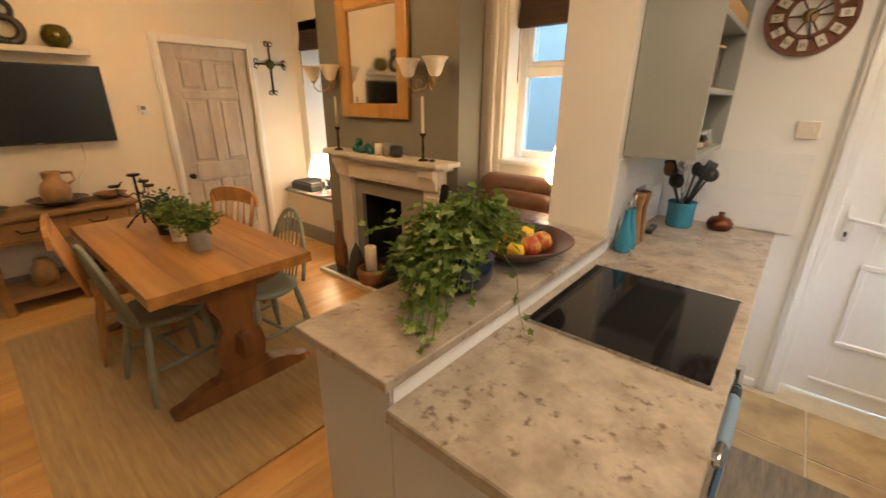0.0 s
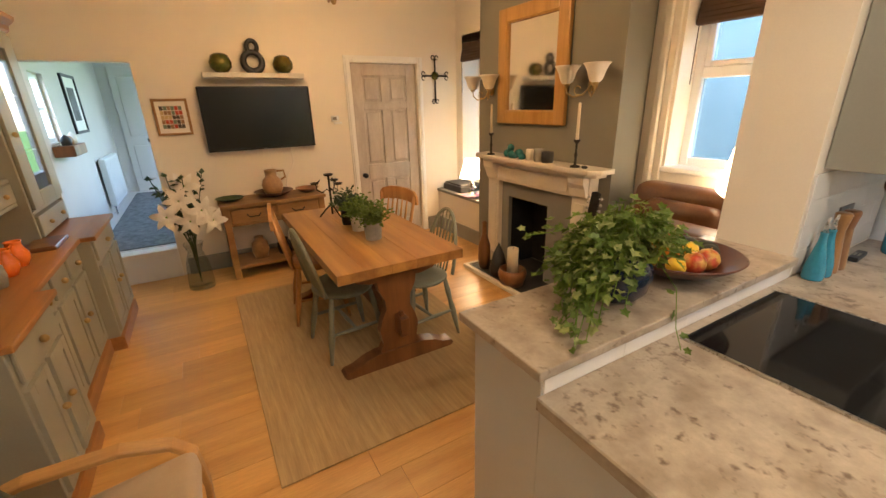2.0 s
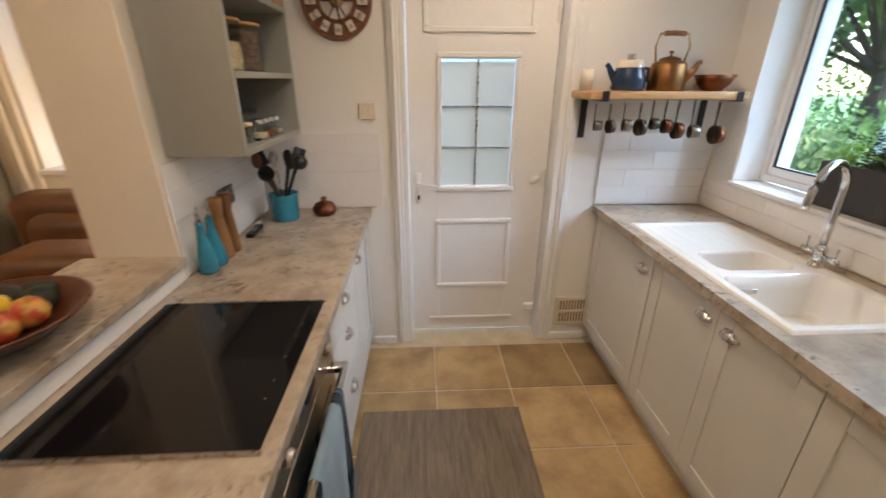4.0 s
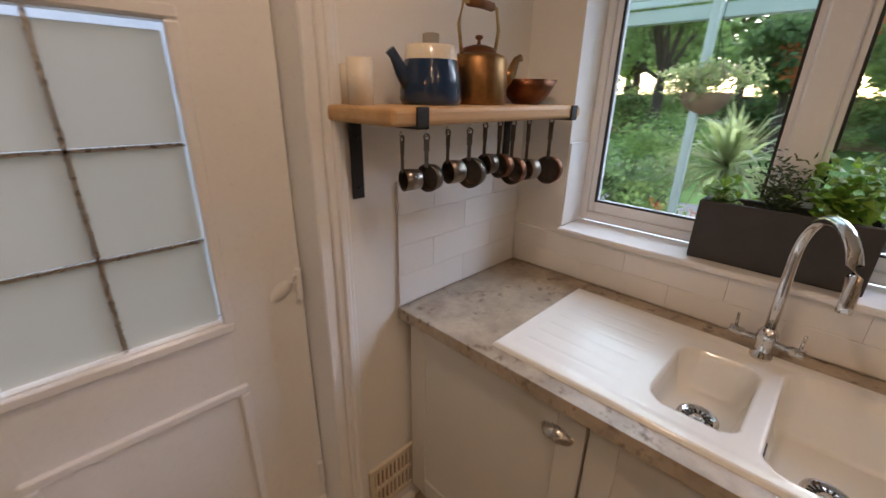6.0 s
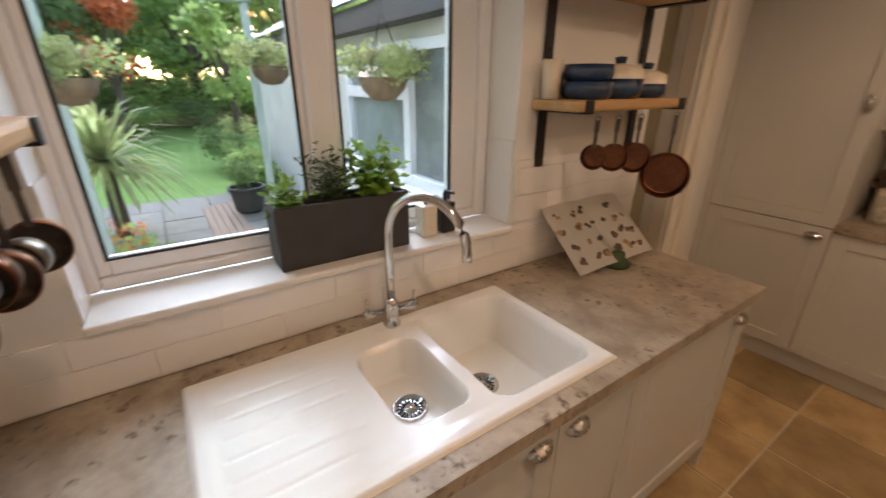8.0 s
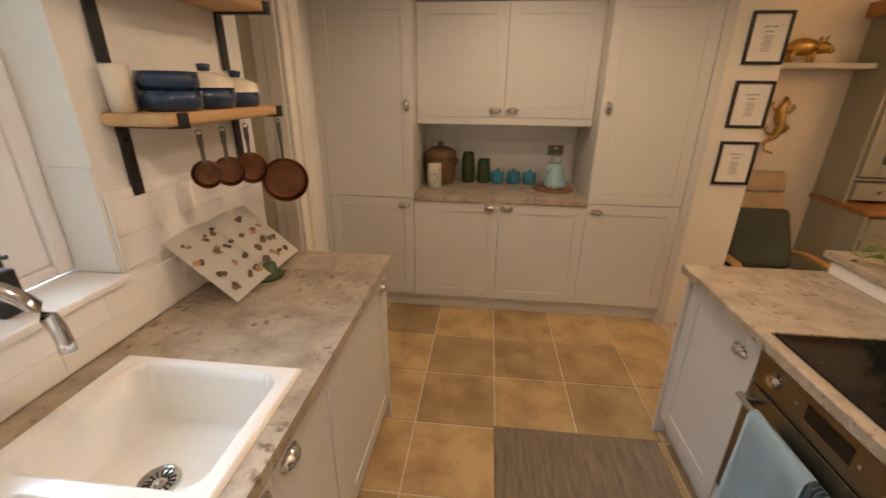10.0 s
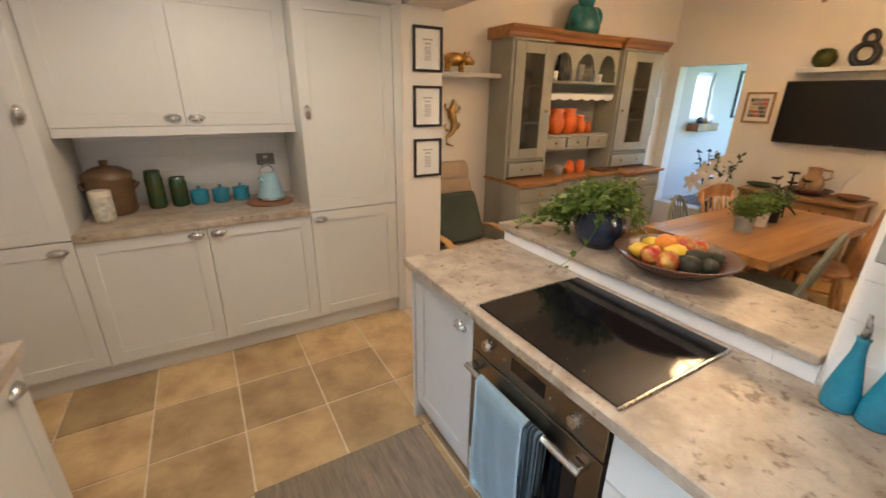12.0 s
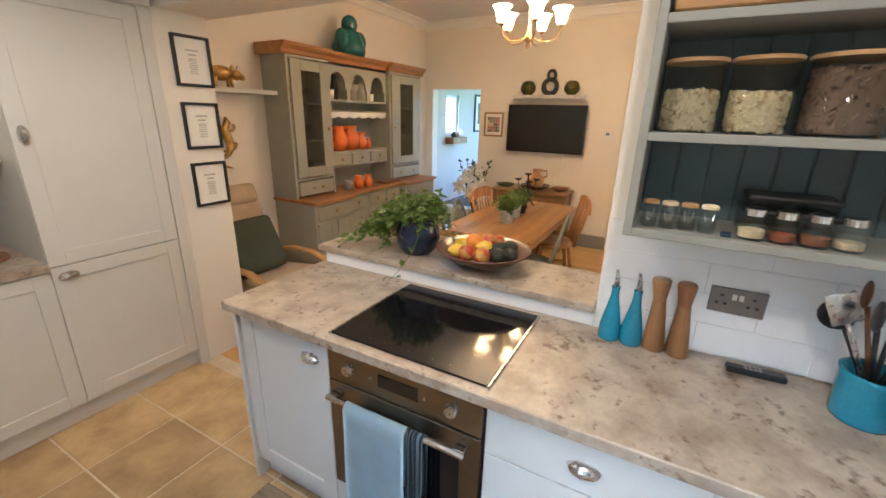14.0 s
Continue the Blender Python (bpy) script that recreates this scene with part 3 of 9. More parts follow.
# ---- door in the television wall ----
pd = thing("door_dining", "closed greyish worn pine six-panel door", "door", (-4.33, 2.245, 0), kind="structure")
bm = bmesh.new()
box(bm, (-4.40, 1.842, 0.0), (-4.349, 2.648, 2.028), 0)
for lo, hi in (((1.845, 0.01), (1.975, 2.026)), ((2.515, 0.01), (2.645, 2.026)), ((2.195, 0.2), (2.295, 0.74)), ((2.195, 0.92), (2.295, 1.54)), ((2.195, 1.62), (2.295, 1.9)), ((1.975, 0.01), (2.515, 0.2)), ((1.975, 0.74), (2.515, 0.92)), ((1.975, 1.54), (2.515, 1.62)), ((1.975, 1.9), (2.515, 2.026))):
    box(bm, (-4.352, lo[0], lo[1]), (-4.332, hi[0], hi[1]), 0.004)
for y0, y1 in ((1.975, 2.195), (2.295, 2.515)):
    for z0, z1 in ((0.2, 0.74), (0.92, 1.54), (1.62, 1.9)):
        box(bm, (-4.352, y0 + 0.028, z0 + 0.028), (-4.338, y1 - 0.028, z1 - 0.028), 0.01)
part("door_leaf", bm, WORND, pd)
part("knob", lathe([(0, 0), (0.026, 0), (0.022, 0.006), (0.010, 0.012), (0.010, 0.03), (0.026, 0.04), (0.030, 0.052), (0.02, 0.064), (0, 0.066)], m=Matrix.Translation((-4.333, 1.915, 0.80)) @ pose(0, 0, 0, 0, 90, 0), seg=16), IRON, pd, "dark round door knob", True)
architrave("trim_dining_door_casing", "x", -4.302, 1, 1.84, 2.65, 2.03, 0.07)

# ---- hall beyond the opening ----
HZ = 0.295
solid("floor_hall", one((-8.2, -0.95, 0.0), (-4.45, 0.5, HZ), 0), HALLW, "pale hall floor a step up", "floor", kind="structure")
solid("step_hall", one((-4.45, -0.868, 0.0), (-4.285, -0.112, HZ), 0.006), WHITE, "white painted step up to the hall", "step", kind="structure")
wall("wall_hall_left", HALLW, "unseen white painted hall wall, opened up for daylight with a small window", ((-8.2, -1.05, HZ), (-5.22, -0.9, 2.5)), ((-4.78, -1.05, HZ), (-4.45, -0.9, 2.5)), ((-5.22, -1.05, HZ), (-4.78, -0.9, 1.32)), ((-5.22, -1.05, 1.95), (-4.78, -0.9, 2.5)))
# unseen wall; its wide opening is added to let skylight into the hall
wall("wall_hall_right", HALLW, "unseen white painted hall wall, opened up for daylight", ((-8.2, 0.4, HZ), (-4.45, 0.5, 0.8)), ((-8.2, 0.4, 2.3), (-4.45, 0.5, 2.5)), ((-8.2, 0.4, 0.8), (-7.9, 0.5, 2.3)), ((-5.0, 0.4, 0.8), (-4.45, 0.5, 2.3)))
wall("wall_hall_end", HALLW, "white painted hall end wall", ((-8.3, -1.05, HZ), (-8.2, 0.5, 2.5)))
solid("ceiling_hall", one((-8.3, -1.05, 2.5), (-4.45, 0.5, 2.6), 0), CEIL, "white painted hall ceiling", "ceiling", kind="structure")
hw = thing("window_hall", "small white hall window with one glazing bar", "window", (-5.0, -0.98, 1.32), kind="structure")
part("window_frame", boxes(((-5.22, -1.0, 1.32), (-5.17, -0.94, 1.95)), ((-4.83, -1.0, 1.32), (-4.78, -0.94, 1.95)), ((-5.17, -1.0, 1.32), (-4.83, -0.94, 1.37)), ((-5.17, -1.0, 1.9), (-4.83, -0.94, 1.95)), ((-5.17, -0.99, 1.62), (-4.83, -0.95, 1.65)), bev=0.004), UPVC, hw)
part("pane", one((-5.17, -0.975, 1.37), (-4.83, -0.971, 1.9), 0), GLASS, hw).visible_shadow = False
framed_hall = thing("framed_print", "large black framed print on the hall wall", "picture", (-6.1, -0.9, 1.3))
part("frame_bar", boxes(((-6.45, -0.899, 1.36), (-6.42, -0.875, 2.0)), ((-5.85, -0.899, 1.36), (-5.82, -0.875, 2.0)), ((-6.42, -0.899, 1.36), (-5.85, -0.875, 1.39)), ((-6.42, -0.899, 1.97), (-5.85, -0.875, 2.0))), BLACK, framed_hall)
part("mount", one((-6.42, -0.899, 1.39), (-5.85, -0.89, 1.97), 0), PAPER, framed_hall)
part("print", one((-6.3, -0.89, 1.5), (-5.97, -0.889, 1.86), 0), HALLR, framed_hall)
hl = thing("wall_ledge", "dark wooden ledge under the hall window", "shelf", (-5.0, -0.85, 1.2))
part("board", one((-5.25, -0.899, 1.20), (-4.75, -0.74, 1.30), 0.006), TRESTLE, hl)
for k, (x, r_, h) in enumerate(((-5.15, 0.035, 0.12), (-5.02, 0.03, 0.09), (-4.88, 0.04, 0.10))):
    solid("ledge_ornament", lathe([(0, 0), (r_, 0), (r_ * 1.1, h * 0.5), (r_ * 0.5, h * 0.85), (0, h)], (x, -0.81, 1.30), 14), (POTW, STONEW, SLATE)[k], ("white", "brown", "dark grey")[k] + " small ornament on the hall ledge", "ornament", smooth=True)
hd = thing("door_hall", "white panelled front door at the hall's end", "door", (-8.19, -0.3, HZ), kind="structure")
bm = one((-8.2, -0.75, HZ), (-8.16, 0.08, 2.25), 0.003)
for z0, z1 in ((0.5, 1.05), (1.2, 2.1)):
    for y0, y1 in ((-0.66, -0.38), (-0.29, -0.01)):
        box(bm, (-8.16, y0, z0), (-8.15, y1, z1), 0.008)
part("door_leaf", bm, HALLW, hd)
part("handle", tube([(-8.15, -0.0, 1.25), (-8.1, -0.0, 1.25), (-8.1, -0.12, 1.25)], 0.012), CHROME, hd)
part("letter_plate", one((-8.15, -0.45, 1.1), (-8.14, -0.2, 1.16), 0.004), CHROME, hd)
solid("hall_runner", one((-8.0, -0.78, HZ), (-4.5, -0.02, HZ + 0.008), 0.003), HALLR, "dark grey patterned runner along the hall", "rug")
rad = thing("radiator", "white panel radiator on the hall wall", "radiator", (-7.0, -0.86, HZ + 0.12))
part("panel", one((-7.35, -0.875, 0.42), (-6.35, -0.80, 1.02), 0.012, 2), GLOSSW, rad)
for i in range(18):
    part("rib", one((-7.32 + i * 0.054, -0.802, 0.45), (-7.29 + i * 0.054, -0.794, 0.99), 0.003), GLOSSW, rad)
part("pipe", tube([(-6.4, -0.84, HZ), (-6.4, -0.84, 0.44)], 0.012), CHROME, rad)

# ---- dining windows ----
def dining_window(name, x0, x1, y, z0, z1, label, split=None):
    w = thing(name, label, "window", ((x0 + x1) / 2, y, z0), kind="structure")
    a, b = y - 0.03, y + 0.04
    part("window_frame", boxes(((x0, a, z0), (x0 + 0.06, b, z1)), ((x1 - 0.06, a, z0), (x1, b, z1)), ((x0 + 0.06, a, z0), (x1 - 0.06, b, z0 + 0.06)), ((x0 + 0.06, a, z1 - 0.06), (x1 - 0.06, b, z1)), bev=0.006), UPVC, w)
    zz = [z0 + 0.06, z1 - 0.06]
    if split:
        part("transom", one((x0 + 0.06, a - 0.005, split - 0.035), (x1 - 0.06, b, split + 0.035), 0.006), UPVC, w)
        part("sash", boxes(((x0 + 0.06, a, split + 0.035), (x0 + 0.10, b, z1 - 0.06)), ((x1 - 0.10, a, split + 0.035), (x1 - 0.06, b, z1 - 0.06)), ((x0 + 0.10, a, split + 0.035), (x1 - 0.10, b, split + 0.07)), bev=0.005), UPVC, w)
        zz = [z0 + 0.06, split, z1 - 0.06]
    for p, q in zip(zz, zz[1:]):
        part("pane", one((x0 + 0.06, y, p), (x1 - 0.06, y + 0.004, q), 0), DIMG, w)
    return w


w = dining_window("window_seat", -4.16, -3.30, 3.48, 0.55, 2.25, "white plastic window behind the window seat")
w = dining_window("window_alcove", -1.36, -0.60, 3.28, 1.13, 2.42, "white plastic alcove window with a top-hung light", 1.74)
part("window_sill", one((-1.38, 3.055, 1.10), (-0.58, 3.25, 1.135), 0.008, 2), GLOSSW, w)
solid("trim_alcove_casing", boxes(((-1.50, 3.05, 0.2), (-1.44, 3.08, 2.6)), ((-1.44, 3.062, 0.2), (-1.38, 3.08, 2.6)), bev=0.012), CREAM, "cream painted casing beside the alcove window", "window casing", kind="structure")
def blind(name, x0, x1, y, z0, z1):
    b = thing(name, "brown fabric roman blind drawn up", "blind", ((x0 + x1) / 2, y, z0))
    n = 5
    for i in range(n):
        part("fold", one((x0, y - 0.012 - 0.006 * (n - i), z0 + i * 0.03), (x1, y + 0.012, z0 + 0.045 + i * 0.03), 0.01, 2), BLIND, b)
    part("headrail", one((x0, y - 0.02, z0 + 0.03 * n), (x1, y + 0.02, z1), 0.004), BLIND, b)
    part("cord", tube([(x0 + 0.02, y - 0.03, z0 + 0.1), (x0 + 0.022, y - 0.03, z0 - 0.35)], 0.003, seg=5), BLIND, b)


blind("roman_blind", -1.35, -0.61, 3.20, 2.02, 2.40)
blind("roman_blind", -4.17, -3.29, 3.22, 2.05, 2.34)

# window seat, with its board and skirting
solid("window_seat_base", one((-4.30, 2.90, 0), (-3.22, 3.2, 0.50), 0), CREAM, "cream plaster base of the window seat", "window seat", kind="structure")
solid("window_seat_board", one((-4.298, 2.88, 0.50), (-3.222, 3.45, 0.535), 0.006, 2), DGREY, "grey painted window seat board", "window seat", kind="structure")
skirting("baseboard_seat", (-4.278, 2.878, 0), (-3.22, 2.90, 0.17), DGREY, "grey painted skirting board")

# ---- kitchen units ----
def cup_mesh():
    bm = bmesh.new()
    ball(bm, (0, 0, 0), 1, (0.042, 0.026, 0.024), 16, 10)
    bmesh.ops.bisect_plane(bm, geom=bm.verts[:] + bm.edges[:] + bm.faces[:], plane_co=(0, 0, -0.006), plane_no=(0, 0, -1), clear_outer=True)
    bmesh.ops.bisect_plane(bm, geom=bm.verts[:] + bm.edges[:] + bm.faces[:], plane_co=(0, 0, 0), plane_no=(0, 1, 0), clear_outer=True)
    ball(bm, (0, -0.0005, 0.004), 1, (0.045, 0.003, 0.023), 18, 8)
    for f in bm.faces:
        f.smooth = True
    me = bpy.data.meshes.new("cup_handle")
    bm.to_mesh(me)
    bm.free()
    me.materials.append(STEEL)
    return me


CUP = cup_mesh()
ROT = {("y", 1): 180, ("y", -1): 0, ("x", 1): 90, ("x", -1): -90}


def handle(parent, place, axis, sign, turn=0):
    h = new("handle", CUP)
    h.parent = parent
    h.matrix_basis = Matrix.Translation(Vector(place) - ORIGIN.get(root_of(parent), Vector())) @ pose(0, 0, 0, 0, 0, ROT[(axis, sign)]) @ pose(0, 0, 0, 0, turn, 0)
    h["label"] = "brushed nickel cup handle"
    return h


def shaker(parent, axis, at, sign, a0, a1, z0, z1, mat=CAB, rail=0.07, name="door", flat=False):
    """A framed door on the plane at, facing sign: a thin panel within four rails."""
    bm = bmesh.new()
    g = 0.0015

    def bx(u0, u1, w0, w1, d0, d1, bev):
        p0, p1 = sorted((at - sign * d0, at - sign * d1))
        if axis == "y":
            box(bm, (u0, p0, w0), (u1, p1, w1), bev)
        else:
            box(bm, (p0, u0, w0), (p1, u1, w1), bev)
    a0, a1, z0, z1 = a0 + g, a1 - g, z0 + g, z1 - g
    if flat:
        bx(a0, a1, z0, z1, 0, 0.02, 0.002)
        return part(name, bm, mat, parent)
    bx(a0 + 0.01, a1 - 0.01, z0 + 0.01, z1 - 0.01, 0.007, 0.02, 0)
    door = part(name, bm, mat, parent)
    for u0, u1, w0, w1 in ((a0, a0 + rail, z0, z1), (a1 - rail, a1, z0, z1), (a0 + rail, a1 - rail, z0, z0 + rail), (a0 + rail, a1 - rail, z1 - rail, z1)):
        bm = bmesh.new()
        bx(u0, u1, w0, w1, 0, 0.021, 0.0015)
        part("rail", bm, mat, door)
    return door


# tall bank: fridge, two base units with wall units over them, larder
FY = -0.19
def tall_unit(x0, x1, label, hx, hx2):
    c = thing("tall_cabinet", label, "cabinet", ((x0 + x1) / 2, -0.5, 0), group="tall cabinet bank")
    part("body", one((x0 + 0.001, -0.79, 0.09), (x1 - 0.001, FY - 0.022, 2.12), 0), CAB, c)
    d = shaker(c, "y", FY, 1, x0, x1, 0.885, 2.12)
    handle(d, (hx, FY, 1.50), "y", 1, 90)
    d = shaker(c, "y", FY, 1, x0, x1, 0.12, 0.882)
    handle(d, (hx2, FY, 0.825), "y", 1)
    return c


tall_unit(-0.10, 0.505, "greige painted tall larder cabinet with two shaker doors", 0.465, 0.44)
tall_unit(1.70, 2.315, "greige painted tall fridge cabinet with two shaker doors", 1.745, 1.77)
for x0, x1, hx in ((0.505, 1.10, 1.045), (1.10, 1.70, 1.16)):
    c = thing("base_cabinet", "greige painted base cabinet with a shaker door", "cabinet", ((x0 + x1) / 2, -0.5, 0), group="tall cabinet bank")
    part("body", one((x0 + 0.001, -0.79, 0.09), (x1 - 0.001, FY - 0.022, 0.868), 0), CAB, c)
    d = shaker(c, "y", FY, 1, x0, x1, 0.12, 0.866)
    handle(d, (hx, FY, 0.825), "y", 1)
    c = thing("wall_cabinet", "greige painted wall cabinet with a shaker door", "cabinet", ((x0 + x1) / 2, -0.6, 1.40), group="tall cabinet bank")
    part("body", one((x0 + 0.001, -0.79, 1.405), (x1 - 0.001, -0.392, 2.12), 0), CAB, c)
    d = shaker(c, "y", -0.37, 1, x0, x1, 1.425, 2.12)
    handle(d, (hx, -0.37, 1.465), "y", 1)
solid("niche_worktop", one((0.507, -0.788, 0.868), (1.698, -0.175, 0.91), 0.004, 2), STONE, "mottled beige stone-effect worktop in the cabinet niche", "worktop")
solid("trim_light_pelmet", one((0.507, -0.40, 1.375), (1.698, -0.372, 1.424), 0.002), CAB, "greige painted light pelmet under the wall cabinets", "pelmet", kind="structure")
solid("trim_plinth_tall", one((-0.10, -0.25, 0), (2.33, -0.235, 0.118), 0.001), CAB, "greige painted plinth", "plinth", kind="structure")
solid("trim_end_panel_tall", one((-0.163, -0.79, 0), (-0.102, FY + 0.004, 2.13), 0.002), CAB, "greige painted end panel of the tall cabinets", "panel", kind="structure")
solid("trim_filler_tall", one((2.317, -0.79, 0), (2.358, FY - 0.004, 2.13), 0.002), CAB, "greige painted filler beside the tall cabinets", "panel", kind="structure")
bm = prism([(FY - 0.01, 2.122), (FY + 0.02, 2.13), (FY + 0.03, 2.16), (FY + 0.055, 2.19), (FY + 0.06, 2.22), (-0.79, 2.22), (-0.79, 2.122)], "x", -0.16, 0.505)
prism([(FY - 0.01, 2.122), (FY + 0.02, 2.13), (FY + 0.03, 2.16), (FY + 0.055, 2.19), (FY + 0.06, 2.22), (-0.79, 2.22), (-0.79, 2.122)], "x", 1.70, 2.355, bm)
prism([(-0.38, 2.122), (-0.35, 2.13), (-0.34, 2.16), (-0.315, 2.19), (-0.31, 2.22), (-0.79, 2.22), (-0.79, 2.122)], "x", 0.505, 1.70, bm)
solid("trim_cabinet_cornice", bm, CAB, "greige painted cabinet cornice", "cornice", kind="structure")

# peninsula
PX0 = 0.30
solid("peninsula_worktop", boxes(((-0.234, 0.868, 0.870), (0.335, 3.055, 0.909)), bev=0.004), STONE, "mottled beige stone-effect worktop round the hob", "worktop")
solid("raised_bar_top", one((-0.565, 0.855, 0.969), (-0.212, 2.188, 0.998), 0.004, 2), STONE, "mottled beige stone-effect raised bar top", "worktop")


def base_unit(name, label, x_front, sign, y0, y1, depth, doors, group, z0=0.14):
    xb = x_front - sign * depth
    c = thing(name, label, "cabinet", ((x_front + xb) / 2, (y0 + y1) / 2, 0), group=group)
    p0, p1 = sorted((x_front - sign * 0.021, xb))
    part("body", one((p0, y0 + 0.001, 0.10), (p1, y1 - 0.001, 0.70 if name == "sink_cabinet" else 0.866), 0), CAB, c)
    for a0, a1, q0, q1, hy, hz, flat in doors:
        d = shaker(c, "x", x_front, sign, a0, a1, q0, q1, name="drawer" if flat else "door", flat=flat)
        if hy is not None:
            handle(d, (x_front, hy, hz), "x", sign)
    return c


G = "peninsula cabinets"
base_unit("base_cabinet", "greige painted base cabinet beside the oven", PX0, 1, 0.905, 1.395, 0.52, [(0.925, 1.395, 0.13, 0.862, 1.31, 0.775, False)], G)
base_unit("drawer_cabinet", "greige painted cabinet with three flat drawers", PX0, 1, 2.0, 2.55, 0.52, [(2.0, 2.55, 0.69, 0.862, 2.275, 0.765, True), (2.0, 2.55, 0.42, 0.687, 2.275, 0.60, True), (2.0, 2.55, 0.13, 0.417, 2.275, 0.33, True)], G)
base_unit("base_cabinet", "greige painted base cabinet near the kitchen door", PX0, 1, 2.55, 3.05, 0.52, [(2.55, 3.03, 0.13, 0.862, 2.63, 0.775, False)], G)
solid("trim_peninsula_end_panel", one((-0.233, 0.883, 0), (0.302, 0.903, 0.868), 0.002), CAB, "greige painted end panel of the peninsula", "panel", kind="structure")
solid("trim_plinth_peninsula", one((0.225, 0.905, 0), (0.24, 3.05, 0.128), 0.001), CAB, "greige painted plinth", "plinth", kind="structure")

# hob
hob = thing("induction_hob", "black glass induction hob with a steel edge set in the worktop", "hob", (0.05, 1.7, 0.91))
part("glass", one((-0.196, 1.42, 0.9095), (0.298, 1.997, 0.916), 0.002), BGLASS, hob)
pieces("trim", STEEL, hob, (((-0.201, 1.412, 0.909), (0.304, 1.42, 0.9175)), ((-0.201, 1.997, 0.909), (0.304, 2.005, 0.9175))), 0.001, "thin steel trim")
for x, y in ((0.262, 1.56), (0.262, 1.62), (0.262, 1.71), (0.262, 1.80), (0.262, 1.86)):
    part("touch_mark", one((x - 0.0012, y - 0.002, 0.9155), (x + 0.0012, y + 0.002, 0.9163), 0), POTG, hob)

# oven
ov = thing("built_in_oven", "bronze steel built-in oven with a glass door under the hob", "oven", (0.05, 1.7, 0.13))
part("body", one((-0.2, 1.40, 0.14), (0.279, 1.995, 0.862), 0), BLACK, ov)
part("control_panel", one((0.28, 1.403, 0.735), (0.306, 1.992, 0.858), 0.003, 2), OVENM, ov)
od = part("oven_door", one((0.28, 1.403, 0.265), (0.306, 1.992, 0.728), 0.003, 2), OVENM, ov)
part("door_glass", one((0.304, 1.47, 0.33), (0.3085, 1.925, 0.64), 0.002), BGLASS, od, "dark oven window")
part("display", one((0.304, 1.62, 0.775), (0.3075, 1.775, 0.825), 0.001), BGLASS, ov, "dark clock display")
for y in (1.50, 1.895):
    part("knob", lathe([(0, 0), (0.021, 0), (0.021, 0.012), (0.017, 0.022), (0, 0.023)], m=Matrix.Translation((0.306, y, 0.80)) @ pose(0, 0, 0, 0, 90, 0), seg=20), STEEL, ov, smooth=False)
for y in (1.59, 1.80):
    part("button", lathe([(0, 0), (0.006, 0), (0.006, 0.005), (0, 0.006)], m=Matrix.Translation((0.306, y, 0.80)) @ pose(0, 0, 0, 0, 90, 0), seg=10), STEEL, ov)
part("handle", tube([(0.352, 1.435, 0.695), (0.352, 1.96, 0.695)], 0.011, seg=14), CHROME, od, "chrome rail handle", True)
for y in (1.455, 1.94):
    part("bracket", one((0.304, y - 0.018, 0.683), (0.352, y + 0.018, 0.707), 0.003), CHROME, od)
part("lower_panel", one((0.28, 1.403, 0.132), (0.302, 1.992, 0.258), 0.002), CAB, ov, "greige painted filler panel")

# towel folded over the oven rail
tw = thing("tea_towel", "pale blue tea towel with striped lining over the oven rail", "towel", (0.36, 1.66, 0.69))
def cloth(y0, y1, top, lo, x_front, mat, name, waves=2.5, amp=0.006, back=True):
    bm = bmesh.new()
    rows = []
    path = [(x_front, lo + (top - lo) * i / 10) for i in range(11)] + [(0.352 + 0.013 * math.cos(a), 0.695 + 0.014 * math.sin(a)) for a in (0.6, 1.57, 2.5)]
    if back:
        path += [(0.335, top - 0.05 * i) for i in range(1, 6)]
    for x, z in path:
        rows.append([bm.verts.new((x + amp * math.sin(waves * 6.28 * k / 14 + z * 6) * min(1, (0.72 - z) * 3), y0 + (y1 - y0) * k / 14 + 0.012 * (0.7 - z) * math.sin(z * 9), z)) for k in range(15)])
    for a, b in zip(rows, rows[1:]):
        for k in range(14):
            bm.faces.new((a[k], a[k + 1], b[k + 1], b[k]))
    r = bmesh.ops.solidify(bm, geom=bm.faces[:], thickness=0.004)
    bmesh.ops.recalc_face_normals(bm, faces=bm.faces)
    return part(name, bm, mat, tw, smooth=True)


cloth(1.52, 1.765, 0.69, 0.22, 0.372, TOWEL, "cloth")
cloth(1.77, 1.83, 0.69, 0.27, 0.368, TOWELD, "lining", 3.0, 0.008)

# sink run
G = "sink run cabinets"
SXF = 1.635
base_unit("base_cabinet", "greige painted base cabinet under the drainer", SXF, -1, 2.405, 3.05, 0.58, [(2.41, 3.03, 0.13, 0.862, 2.48, 0.775, False)], G)
base_unit("sink_cabinet", "greige painted sink cabinet with two shaker doors", SXF, -1, 1.59, 2.405, 0.58, [(1.985, 2.405, 0.13, 0.862, 2.05, 0.785, False), (1.59, 1.985, 0.13, 0.862, 1.915, 0.785, False)], G)
base_unit("base_cabinet", "greige painted base cabinet at the end of the sink run", SXF, -1, 0.955, 1.59, 0.58, [(0.955, 1.59, 0.13, 0.862, 1.01, 0.785, False)], G)
solid("trim_sink_end_panel", one((1.637, 0.934, 0), (2.238, 0.953, 0.868), 0.002), CAB, "greige painted end panel of the sink run", "panel", kind="structure")
solid("trim_plinth_sink", one((1.70, 0.955, 0), (1.715, 3.05, 0.128), 0.001), CAB, "greige painted plinth", "plinth", kind="structure")
